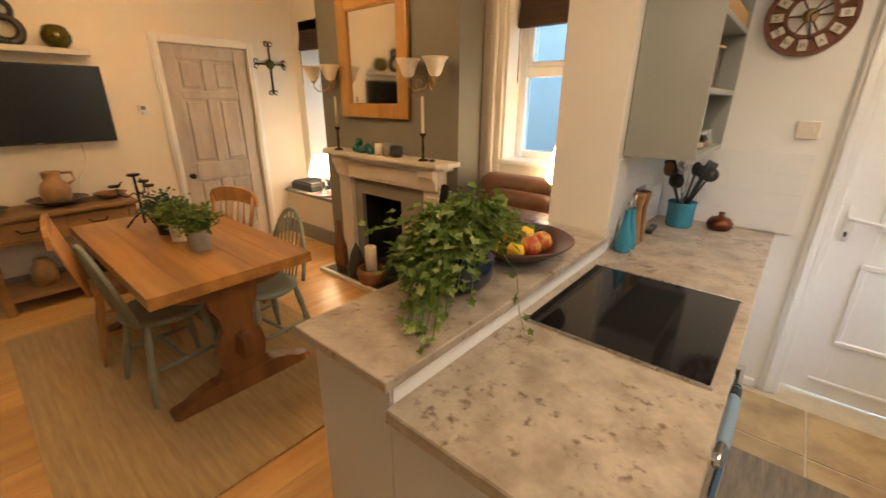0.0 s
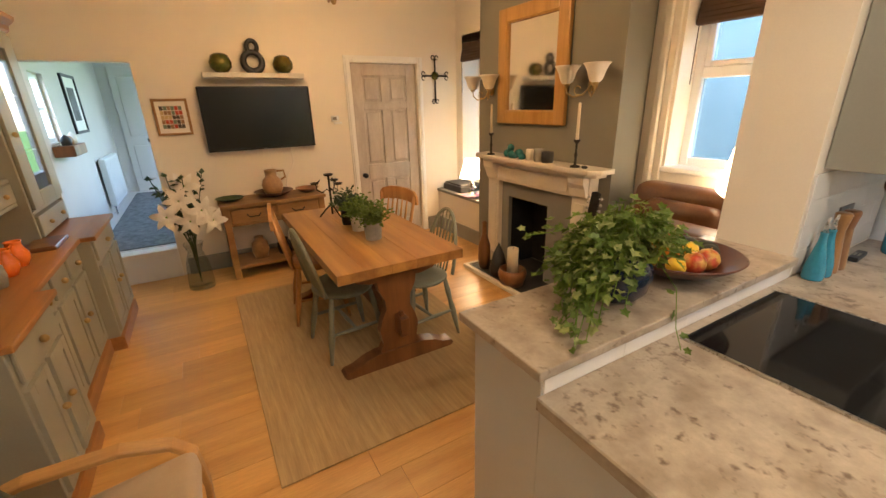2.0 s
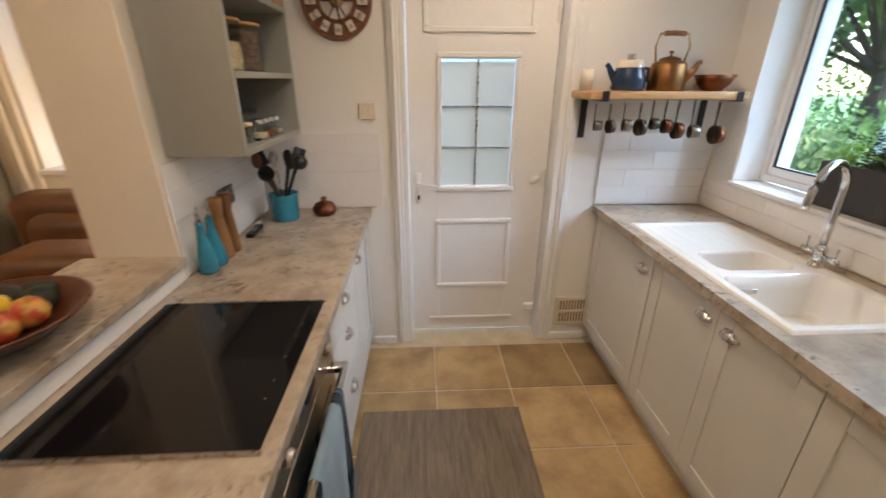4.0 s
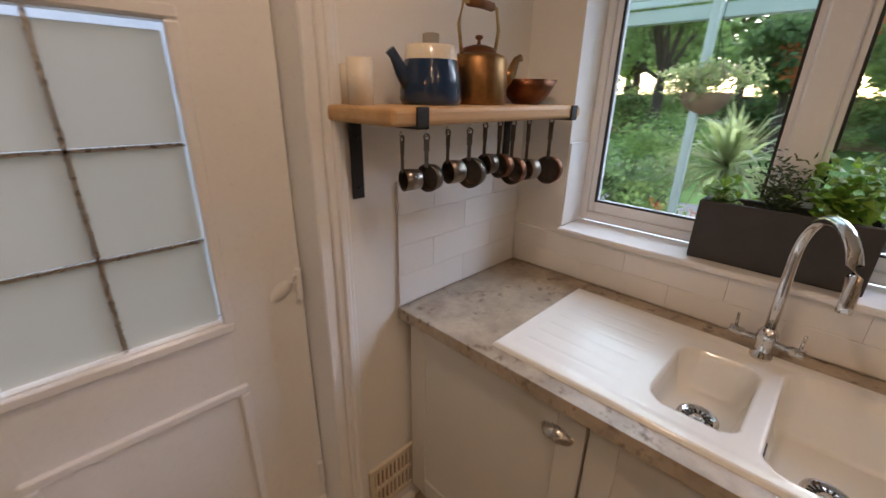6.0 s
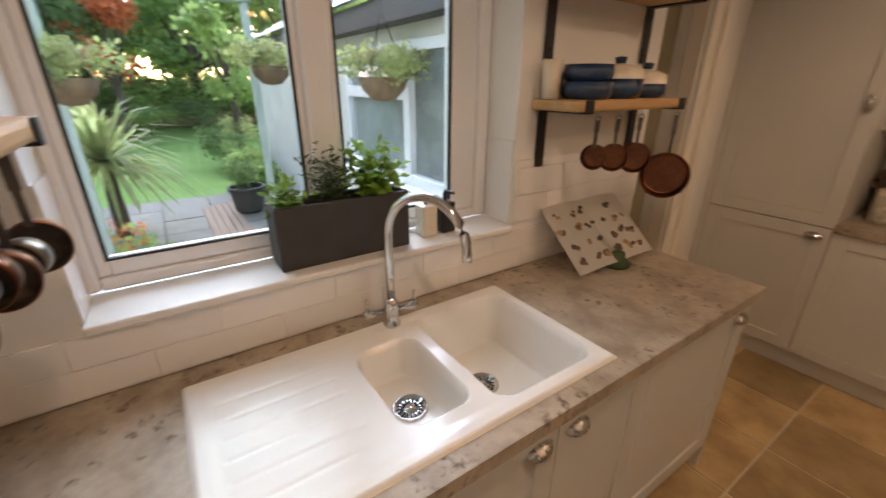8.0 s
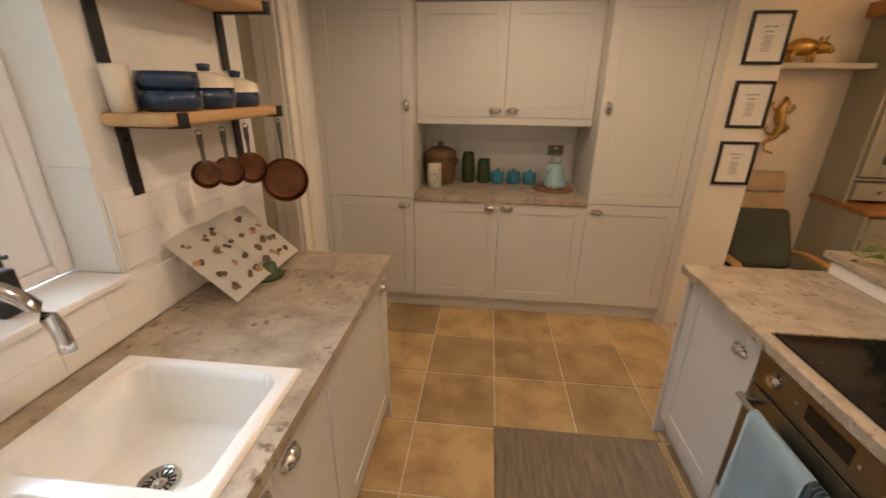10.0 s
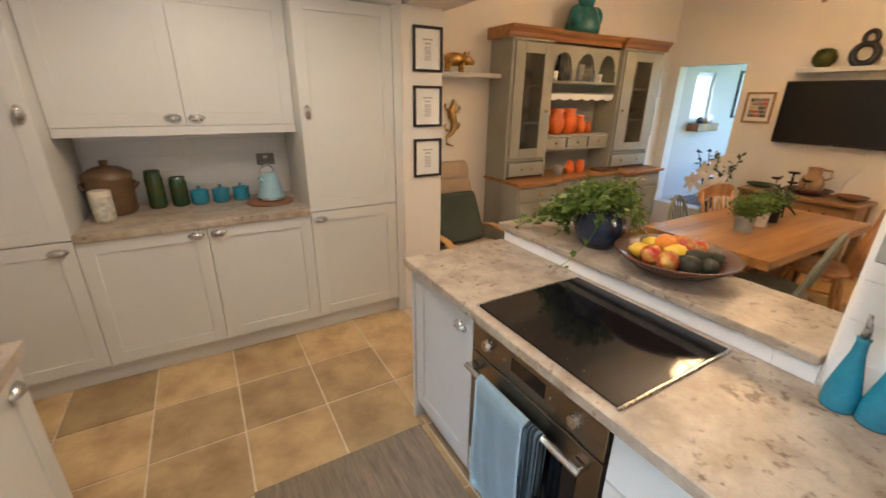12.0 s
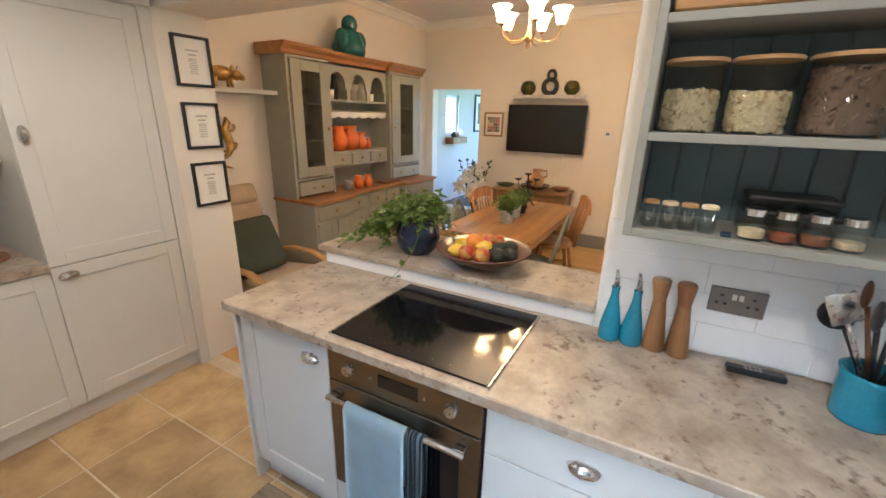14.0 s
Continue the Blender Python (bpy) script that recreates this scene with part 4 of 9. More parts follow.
# worktop with the sink's cut-out
bm = boxes(((1.606, 0.935, 0.870), (1.675, 3.055, 0.909)), ((2.14, 0.935, 0.870), (2.236, 3.055, 0.909)), ((1.675, 0.935, 0.870), (2.14, 1.765, 0.909)), ((1.675, 2.70, 0.870), (2.14, 3.055, 0.909)))
solid("sink_worktop", bm, STONE, "mottled beige stone-effect worktop round the sink", "worktop")

sk = thing("kitchen_sink", "cream ceramic one-and-a-half bowl sink with a ribbed drainer", "sink", (1.9, 2.23, 0.91))
def grid_sink():
    """The sink as one height field: a rim, a ribbed drainer and two sunk bowls."""
    bm = bmesh.new()
    x0, x1, y0, y1 = 1.658, 2.156, 1.748, 2.716
    nx, ny = 110, 200

    def bowl(x, y, bx0, bx1, by0, by1, depth, r):
        dx = max(bx0 + r - x, x - (bx1 - r), 0)
        dy = max(by0 + r - y, y - (by1 - r), 0)
        d = r - math.hypot(dx, dy)
        inside = min(d if (dx or dy) else r, x - bx0, bx1 - x, y - by0, by1 - y)
        if inside <= 0:
            return 0
        k = min(1, inside / 0.03)
        return -depth * (1 - (1 - k) ** 3.2)

    def height(x, y):
        e = min(x - x0, x1 - x, y - y0, y1 - y)
        z = 0.010 * min(1, e / 0.008) if e < 0.008 else 0.010
        if e > 0.03:
            z -= 0.003 * min(1, (e - 0.03) / 0.02)
        if 2.40 < y < 2.66 and 1.73 < x < 2.06:
            z -= 0.0012 * max(0, math.sin((x - 1.74) / 0.058 * 2 * math.pi)) ** 6
        z += bowl(x, y, 1.70, 2.105, 1.785, 2.115, 0.17, 0.055)
        z += bowl(x, y, 1.745, 2.045, 2.155, 2.335, 0.11, 0.05)
        return z
    vs = [[bm.verts.new((x0 + (x1 - x0) * i / nx, y0 + (y1 - y0) * j / ny, 0.909 + height(x0 + (x1 - x0) * i / nx, y0 + (y1 - y0) * j / ny))) for j in range(ny + 1)] for i in range(nx + 1)]
    for i in range(nx):
        for j in range(ny):
            bm.faces.new((vs[i][j], vs[i + 1][j], vs[i + 1][j + 1], vs[i][j + 1]))
    return bm


part("basin", grid_sink(), SINK, sk, smooth=True)
def waste(x, y, z):
    w_ = part("waste", lathe([(0.0, 0.004), (0.012, 0.005), (0.014, 0.001), (0.036, 0.0005), (0.040, 0.006), (0.046, 0.006), (0.048, 0.0)], (x, y, z), 28), CHROME, sk, "chrome basket strainer", True)
    for k in range(16):
        a = k * math.pi / 8
        b = bmesh.new()
        box(b, (0.018, -0.0022, 0.0005), (0.034, 0.0022, 0.0022), 0, m=Matrix.Translation((x, y, z)) @ pose(0, 0, 0, 0, 0, math.degrees(a)))
        part("slot", b, BLACK, w_)


waste(1.90, 2.245, 0.808)
waste(1.92, 1.985, 0.748)
part("overflow", one((1.80, 2.105, 0.84), (1.86, 2.112, 0.858), 0.002), CHROME, sk)

tap = thing("mixer_tap", "chrome swan-neck mixer tap with two lever handles", "tap", (2.125, 2.175, 0.915))
TX, TY = 2.125, 2.175
part("body", lathe([(0.0, 0), (0.026, 0), (0.026, 0.008), (0.021, 0.014), (0.020, 0.05), (0.023, 0.058), (0.023, 0.075), (0.017, 0.085), (0.0125, 0.09)], (TX, TY, 0.915), 20), CHROME, tap, smooth=True)
neck = [(TX, TY, 0.995), (TX, TY, 1.10), (TX, TY, 1.20)] + [Vector((TX, TY, 1.20)) + Vector((-0.112, -0.05, 0)) * (1 - math.cos(a)) + Vector((0, 0, 0.123 * math.sin(a))) for a in [math.pi * k / 16 for k in range(1, 17)]] + [(TX - 0.225, TY - 0.10, 1.178)]
part("spout", tube(neck, 0.0125, seg=16), CHROME, tap, smooth=True)
for s in (1, -1):
    m = Matrix.Translation((TX, TY, 0.965)) @ pose(0, 0, 0, 0, 0, 82 if s > 0 else 262)
    bm = tube([m @ Vector((0.015, 0, 0)), m @ Vector((0.05, 0, 0)), m @ Vector((0.052, 0, 0)), m @ Vector((0.082, 0, 0))], 0.011, seg=14, radii=[0.009, 0.009, 0.0125, 0.0125])
    lv = part("lever_valve", bm, CHROME, tap, smooth=True)
    part("lever", tube([m @ Vector((0.070, 0, 0.008)), m @ Vector((0.072, 0, 0.05))], 0.004, seg=8), CHROME, lv, smooth=True)

# wall unit with open shelves, over the peninsula worktop
un = thing("shelf_unit", "grey painted open shelf unit with dark boarded back", "shelf unit", (-0.1, 2.6, 1.33))
UY0, UY1, UZ0, UZ1 = 2.255, 2.93, 1.33, 2.14
part("side", one((-0.236, UY0, UZ0), (0.03, UY0 + 0.022, UZ1), 0.002), CABIN, un)
part("side", one((-0.236, UY1 - 0.022, UZ0), (0.03, UY1, UZ1), 0.002), CABIN, un)
for z in (UZ0, 1.578, 1.842, UZ1 - 0.025):
    part("shelf", one((-0.228, UY0 + 0.022, z), (0.03, UY1 - 0.022, z + 0.022), 0.002), CABIN, un)
part("backing", one((-0.237, UY0 + 0.02, UZ0), (-0.234, UY1 - 0.02, UZ1), 0), BEADB, un)
nb = 8
for i in range(nb):
    y = UY0 + 0.022 + (UY1 - UY0 - 0.044) * i / nb
    part("back_board", one((-0.2335, y + 0.002, UZ0), (-0.228, y + (UY1 - UY0 - 0.044) / nb - 0.002, UZ1), 0.002), BEADB, un, "dark blue grey tongue and groove board")
part("top_drawer", one((-0.2, UY0 + 0.03, 1.868), (0.02, UY1 - 0.03, 1.93), 0.004), SHELFY, un, "light wood drawer front")

# two bracketed board shelves
def plank_shelf(name, axis, lo, hi, mat, brackets, label, drop=0.20):
    s = thing(name, label, "shelf", ((lo[0] + hi[0]) / 2, (lo[1] + hi[1]) / 2, lo[2]))
    bm = one(lo, hi, 0.011, 3)
    part("board", bm, mat, s)
    for b in brackets:
        if axis == "x":      # board runs along x, fixed to a wall at its larger y
            bm = boxes(((b - 0.017, hi[1] - 0.012, lo[2] - drop), (b + 0.017, hi[1] - 0.004, lo[2])), ((b - 0.017, lo[1] - 0.006, lo[2] - 0.006), (b + 0.017, hi[1] - 0.004, lo[2] - 0.0005)), ((b - 0.017, lo[1] - 0.006, lo[2] - 0.006), (b + 0.017, lo[1] - 0.0005, hi[2] + 0.001)), bev=0.001)
            sc = [(b, hi[1] - 0.013, lo[2] - drop + 0.03), (b, hi[1] - 0.013, lo[2] - 0.04)]
        else:
            bm = boxes(((hi[0] - 0.012, b - 0.02, lo[2] - drop), (hi[0] - 0.004, b + 0.02, lo[2])), ((lo[0] - 0.006, b - 0.02, lo[2] - 0.006), (hi[0] - 0.004, b + 0.02, lo[2] - 0.0005)), ((lo[0] - 0.006, b - 0.02, lo[2] - 0.006), (lo[0] - 0.0005, b + 0.02, hi[2] + 0.001)), bev=0.001)
            sc = [(hi[0] - 0.013, b, lo[2] - drop + 0.03), (hi[0] - 0.013, b, lo[2] - 0.04)]
        br = part("bracket", bm, BLACK, s, "black iron bracket")
        for q in sc:
            bb = bmesh.new()
            ball(bb, q, 0.005, seg=8, rings=5)
            part("screw", bb, BLACK, br)
    return s


plank_shelf("plank_shelf", "x", (1.40, 2.802, 1.49), (2.175, 3.058, 1.528), SHELFW, (1.478, 2.125), "thick raw pine plank shelf on black iron brackets")
plank_shelf("plank_shelf", "y", (2.04, 0.92, 1.50), (2.238, 1.555, 1.535), SHELFY, (1.50, 0.95), "raw pine plank shelf on black iron brackets beside the window")
plank_shelf("plank_shelf", "y", (2.04, 0.92, 1.86), (2.238, 1.555, 1.895), SHELFY, (1.50, 0.95), "upper raw pine plank shelf on black iron brackets")

# ---- dining room ----
solid("jute_rug", one((-3.42, 0.297, 0), (-1.17, 1.80, 0.009), 0.003), JUTE, "natural jute rug with a woven rib under the dining table", "rug")

# trestle table
tb = thing("dining_table", "honey pine trestle dining table with a thick planked top", "table", (-2.4, 1.155, 0))
Y0, Y1, TX0, TX1 = 0.762, 1.548, -3.19, -1.615
nb = 5
for i in range(nb):
    a, b = Y0 + (Y1 - Y0) * i / nb, Y0 + (Y1 - Y0) * (i + 1) / nb
    part("top_plank", one((TX0, a + 0.0002, 0.692), (TX1, b - 0.0002, 0.75 + 0.0003 * (i % 2)), 0.0012, 1), TABLEW, tb)
def ogee(x0, x1, pts, mat, name):
    part(name, prism([(1.155 + p, q) for p, q in pts] + [(1.155 - p, q) for p, q in reversed(pts)], "x", x0, x1), mat, tb)


for cx in (-1.78, -3.02):
    ogee(cx - 0.035, cx + 0.035, [(0.34, 0.705), (0.34, 0.675), (0.29, 0.655), (0.25, 0.62), (0.17, 0.60)], TRESTLE, "top_rail")
    ogee(cx - 0.028, cx + 0.028, [(0.13, 0.60), (0.12, 0.54), (0.085, 0.47), (0.08, 0.40), (0.11, 0.34), (0.13, 0.26), (0.115, 0.17), (0.14, 0.11)], TRESTLE, "trestle_leg")
    ogee(cx - 0.045, cx + 0.045, [(0.16, 0.115), (0.24, 0.095), (0.31, 0.06), (0.37, 0.05), (0.385, 0.03), (0.36, 0.0)], TRESTLE, "foot")
part("stretcher", one((-3.14, 1.125, 0.24), (-1.66, 1.185, 0.36), 0.006, 2), TRESTLE, tb)
part("wedge", one((-1.725, 1.14, 0.21), (-1.70, 1.17, 0.39), 0.004), TRESTLE, tb)
part("wedge", one((-3.10, 1.14, 0.21), (-3.075, 1.17, 0.39), 0.004), TRESTLE, tb)


def chair(mat, label, hoop):
    """A farmhouse chair with a spindle back, facing +y, its seat centre over the origin."""
    c = thing("dining_chair", label, "chair", group="chairs round the table")
    bm = lathe([(0, 0.43), (0.20, 0.43), (0.215, 0.445), (0.205, 0.465), (0.12, 0.455), (0, 0.452)], seg=24, squash=(1.0, 0.95))
    part("seat", bm, mat, c, smooth=True)
    for sx in (-1, 1):
        for sy in (-1, 1):
            p0, p1 = Vector((sx * 0.14, sy * 0.13, 0.44)), Vector((sx * 0.205, sy * 0.20, 0.0))
            pts = [p0.lerp(p1, k / 8) for k in range(9)]
            part("leg", tube(pts, 0.015, radii=[0.014, 0.017, 0.020, 0.015, 0.020, 0.022, 0.018, 0.014, 0.011], seg=10), mat, c, smooth=True)
        part("stretcher", tube([(sx * 0.178, -0.17, 0.19), (sx * 0.178, 0, 0.19), (sx * 0.178, 0.17, 0.19)], 0.01, radii=[0.009, 0.014, 0.009], seg=8), mat, c, smooth=True)
    part("stretcher", tube([(-0.178, 0, 0.19), (0, 0, 0.19), (0.178, 0, 0.19)], 0.01, radii=[0.009, 0.014, 0.009], seg=8), mat, c, smooth=True)
    lean = lambda z: -0.17 - (z - 0.45) * 0.24
    if hoop:
        pts = [(0.175 * math.cos(a), lean(0.46 + 0.42 * math.sin(a)), 0.46 + 0.42 * math.sin(a)) for a in [math.pi * k / 20 for k in range(21)]]
        part("backrest_hoop", tube(pts, 0.013, seg=10), mat, c, smooth=True)
        for k in range(7):
            x = -0.12 + 0.04 * k
            zt = 0.46 + 0.42 * math.sqrt(max(0.05, 1 - (x / 0.175) ** 2))
            part("spindle", tube([(x * 0.8, lean(0.46), 0.46), (x, lean(zt), zt - 0.005)], 0.006, seg=6), mat, c)
    else:
        for s in (-1, 1):
            part("post", tube([(s * 0.165, lean(0.45), 0.45), (s * 0.19, lean(0.85), 0.85)], 0.014, seg=8), mat, c, smooth=True)
        outline = [(-0.22, 0.775), (-0.215, 0.845), (-0.185, 0.885), (-0.10, 0.91), (0, 0.915), (0.10, 0.91), (0.185, 0.885), (0.215, 0.845), (0.22, 0.775), (0.12, 0.80), (0, 0.81), (-0.12, 0.80)]
        part("top_rail", prism([(x, z) for x, z in outline], "y", lean(0.85) - 0.012, lean(0.85) + 0.012), mat, c)
        for k in range(5):
            x = -0.11 + 0.055 * k
            part("spindle", tube([(x * 0.9, lean(0.455), 0.455), (x, lean(0.64), 0.64), (x, lean(0.83), 0.83)], 0.008, radii=[0.006, 0.011, 0.006], seg=6), mat, c, smooth=True)
    return c


green = chair(GREENP, "sage green painted farmhouse chair with a hoop back", True)
orange = chair(CHAIRO, "orange varnished pine farmhouse chair with a spindle back", False)
green.matrix_basis = pose(-2.16, 0.93, 0.01, 0, 0, 4)
copy_thing(green, pose(-2.02, 1.43, 0.01, 0, 0, 186))
orange.matrix_basis = pose(-2.75, 0.89, 0.01, 0, 0, -8)
copy_thing(orange, pose(-2.76, 1.44, 0.01, 0, 0, 202))

# potted herbs and a wire candle stand on the table
def leaf_mesh(bm, p, d, size, rng_, wide=0.6, up=Vector((0, 0, 1))):
    d = Vector(d).normalized()
    s = d.cross(up)
    if s.length < 0.1:
        s = Vector((1, 0, 0))
    s.normalize()
    n = s.cross(d) * size * 0.18
    a = bm.verts.new(p)
    b = bm.verts.new(p + d * size * 0.5 + s * size * wide * 0.5 - n * 0.3)
    c = bm.verts.new(p + d * size)
    e = bm.verts.new(p + d * size * 0.5 - s * size * wide * 0.5 - n * 0.3)
    m = bm.verts.new(p + d * size * 0.52 + n)
    for f in ((a, b, m), (b, c, m), (c, e, m), (e, a, m)):
        bm.faces.new(f)


def bush(centre, radius, height, n, size, seed, wide=0.6):
    """A herb: stalks fanning from the pot with small leaves along them."""
    r = random.Random(seed)
    bm = bmesh.new()
    c = Vector(centre)
    for i in range(n):
        a, t = r.uniform(0, 6.283), r.random() ** 0.6
        d = Vector((math.cos(a) * t, math.sin(a) * t, 0))
        top = c + d * radius + Vector((0, 0, height * (0.55 + 0.45 * r.random()) * (1.05 - 0.45 * t)))
        for k in range(5):
            q = c.lerp(top, 0.3 + 0.7 * k / 4) + Vector((r.gauss(0, 1), r.gauss(0, 1), r.gauss(0, 1))) * size * 0.5
            leaf_mesh(bm, q, Vector((r.gauss(0, 1), r.gauss(0, 1), r.uniform(-0.3, 1))), size * r.uniform(0.6, 1.2), r, wide)
    return bm


def potted(at, r, h, mat, seed, fol, label, bush_r, bush_h, n=70, size=0.035):
    p = thing("potted_herb", label, "plant", at, group="pots on the table")
    x, y, z = at
    part("pot", lathe([(0, 0), (r * 0.85, 0), (r, h), (r * 0.9, h), (r * 0.88, h - 0.015), (0, h - 0.015)], at, 24), mat, p, smooth=False)
    part("foliage", bush((x, y, z + h - 0.02), bush_r, bush_h, n * 2, size, seed), fol, p)


potted((-2.12, 1.165, 0.75), 0.062, 0.115, POTG, 1, LEAF, "green leafy herb in a grey pot on the table", 0.13, 0.17)
potted((-2.37, 1.15, 0.75), 0.055, 0.11, POTW, 2, LEAF, "green leafy herb in a white pot on the table", 0.11, 0.17)
potted((-2.57, 1.14, 0.75), 0.055, 0.11, BLACK, 3, LEAFD, "dark green herb in a black pot on the table", 0.11, 0.18)
cs = thing("candle_stand", "dark iron scrolled candle stand on the table", "candlestick", (-2.86, 1.10, 0.75))
part("stem", tube([(-2.86, 1.10, 0.77), (-2.86, 1.10, 1.08)], 0.008), IRON, cs)
for k in range(3):
    a = k * 2.094 + 0.4
    u = Vector((math.cos(a), math.sin(a), 0))
    b = Vector((-2.86, 1.10, 0.75))
    part("leg", tube([b + Vector((0, 0, 0.10)), b + u * 0.05 + Vector((0, 0, 0.06)), b + u * 0.10 + Vector((0, 0, 0.006))], 0.006), IRON, cs)
    part("scroll", tube([b + u * 0.0 + Vector((0, 0, 0.2))] + [b + u * (0.06 + 0.045 * math.cos(t)) + Vector((0, 0, 0.25 + 0.05 * math.sin(t))) for t in (-2.6, -1.6, -0.6, 0.4, 1.4)], 0.005), IRON, cs)
    part("candle_cup", lathe([(0, 0), (0.028, 0), (0.034, 0.012), (0.03, 0.012), (0, 0.004)], b + u * 0.11 + Vector((0, 0, 0.27)), 14), IRON, cs)
part("candle_cup", lathe([(0, 0), (0.032, 0), (0.038, 0.012), (0.032, 0.012), (0, 0.004)], (-2.86, 1.10, 1.08), 14), IRON, cs)

# sideboard
sb = thing("console_sideboard", "weathered oak console sideboard with two drawers and a low shelf", "sideboard", (-4.07, 0.81, 0))
SX0, SX1, SY0, SY1 = -4.27, -3.84, 0.335, 1.285
part("top", one((SX0, SY0 - 0.015, 0.712), (SX1 + 0.02, SY1 + 0.015, 0.742), 0.004, 2), SBOAK, sb)
part("body", one((SX0 + 0.01, SY0 + 0.02, 0.53), (SX1 - 0.02, SY1 - 0.02, 0.712), 0.002), SBOAK, sb)
for a, b in ((SY0 + 0.07, 0.80), (0.82, SY1 - 0.07)):
    d = part("drawer", one((SX1 - 0.021, a, 0.555), (SX1 - 0.006, b, 0.69), 0.004), SBOAK, sb)
    part("handle", tube([(SX1 - 0.008, (a + b) / 2 - 0.06, 0.635), (SX1 + 0.015, (a + b) / 2 - 0.04, 0.615), (SX1 + 0.015, (a + b) / 2 + 0.04, 0.615), (SX1 - 0.008, (a + b) / 2 + 0.06, 0.635)], 0.006), IRON, d, "dark iron drop handle")
for x in (SX0 + 0.01, SX1 - 0.065):
    for y in (SY0, SY1 - 0.06):
        part("leg", one((x, y, 0), (x + 0.06, y + 0.06, 0.712), 0.004), SBOAK, sb)
part("low_shelf", one((SX0 + 0.01, SY0 + 0.03, 0.10), (SX1 - 0.01, SY1 - 0.03, 0.13), 0.003), SBOAK, sb)


def dish(name, at, r, h, mat, label, seg=28, category="bowl"):
    prof = [(0, 0), (r * 0.35, 0), (r * 0.4, h * 0.12), (r * 0.75, h * 0.5), (r, h), (r * 0.97, h), (r * 0.72, h * 0.55), (r * 0.35, h * 0.22), (0, h * 0.2)]
    return solid_at(name, lathe(prof, at, seg), mat, label, category)


def solid_at(name, bm, mat, label, category, group="", smooth=True):
    return solid(name, bm, mat, label, category, group, smooth=smooth)


dish("wide_bowl", (-4.05, 0.43, 0.742), 0.13, 0.035, LEAFD, "dark green shallow ceramic dish on the sideboard")
dish("wide_bowl", (-4.06, 0.84, 0.742), 0.19, 0.055, BOWLW, "dark red wide wooden bowl on the sideboard")
dish("wide_bowl", (-4.05, 1.17, 0.742), 0.12, 0.05, TRESTLE, "brown footed dish on the sideboard")
jug = thing("stoneware_jug", "two-tone brown stoneware jug in a wide bowl", "jug", (-4.08, 0.84, 0.757))
part("body", lathe([(0, 0), (0.07, 0), (0.095, 0.05), (0.10, 0.10), (0.085, 0.15), (0.055, 0.18), (0.058, 0.235), (0.064, 0.245), (0.05, 0.24), (0.04, 0.17), (0, 0.17)], (-4.08, 0.84, 0.757), 24), STONEW, jug, smooth=True)
part("handle", tube([Vector((-4.08, 0.895, 0.985)), (-4.08, 0.965, 0.985), (-4.08, 0.975, 0.92), (-4.08, 0.92, 0.89)], 0.011), STONEW, jug, smooth=True)
for k, (y, r, h) in enumerate(((0.62, 0.085, 0.22), (0.86, 0.08, 0.16), (0.99, 0.07, 0.15))):
    solid("stoneware_pot", lathe([(0, 0), (r * 0.8, 0), (r, h * 0.35), (r * 0.9, h * 0.7), (r * 0.5, h * 0.88), (r * 0.55, h), (r * 0.4, h), (0, h * 0.9)], (-4.05, y, 0.13), 20), STONEW if k == 0 else IRON, ("pale brown stoneware pot" if k == 0 else "dark iron pot") + " on the sideboard's low shelf", "pot", smooth=True)

# television, its shelf and ornaments
tv = thing("television", "black flat-screen television on the wall", "television", (-4.25, 0.85, 1.2))
part("casing", one((-4.27, 0.343, 1.197), (-4.205, 1.353, 1.79), 0.006, 2), BLACK, tv)
part("screen", one((-4.207, 0.356, 1.215), (-4.203, 1.340, 1.777), 0.001), TVGLASS, tv, "glossy black screen")
part("bracket", one((-4.30, 0.7, 1.35), (-4.27, 1.0, 1.65), 0.003), BLACK, tv)
part("badge", one((-4.204, 0.835, 1.201), (-4.202, 0.865, 1.208), 0), STEEL, tv)
solid("television_cable", tube([(-4.29, 1.11, 1.2), (-4.285, 1.115, 1.05), (-4.285, 1.09, 0.97), (-4.288, 1.03, 0.9), (-4.288, 1.0, 0.76)], 0.006, seg=6), POTW, "pale television cable hanging down the wall", "cable", smooth=True)
solid("floating_shelf", one((-4.298, 0.413, 1.862), (-4.14, 1.31, 1.905), 0.003), CAB, "pale grey floating shelf over the television", "shelf")
for y, s in ((0.585, 0.097), (1.135, 0.095)):
    solid("glazed_globe_vase", lathe([(0, 0), (s * 0.5, 0), (s * 0.95, s * 0.5), (s, s * 0.95), (s * 0.75, s * 1.55), (s * 0.45, s * 1.72), (s * 0.38, s * 1.68), (0, s * 1.3)], (-4.22, y, 1.905), 24), GREENGL, "green and gold iridescent globe vase", "vase", group="vases on the television shelf", smooth=True)
bm = tube([(-4.22, 0.865 + 0.082 * math.sin(a), 2.005 - 0.085 * math.cos(a)) for a in [2 * math.pi * k / 30 for k in range(31)]], 0.028, seg=10, radii=[0.034 - 0.010 * (k / 15 if k < 15 else (30 - k) / 15) for k in range(31)])
tube([(-4.22, 0.865 + 0.045 * math.sin(a) + 0.01, 2.135 - 0.055 * math.cos(a)) for a in [2 * math.pi * k / 24 for k in range(25)]], 0.020, bm, seg=10)
solid("loop_sculpture", bm, BLACK, "black glazed twisted loop sculpture on the shelf", "sculpture", smooth=True)


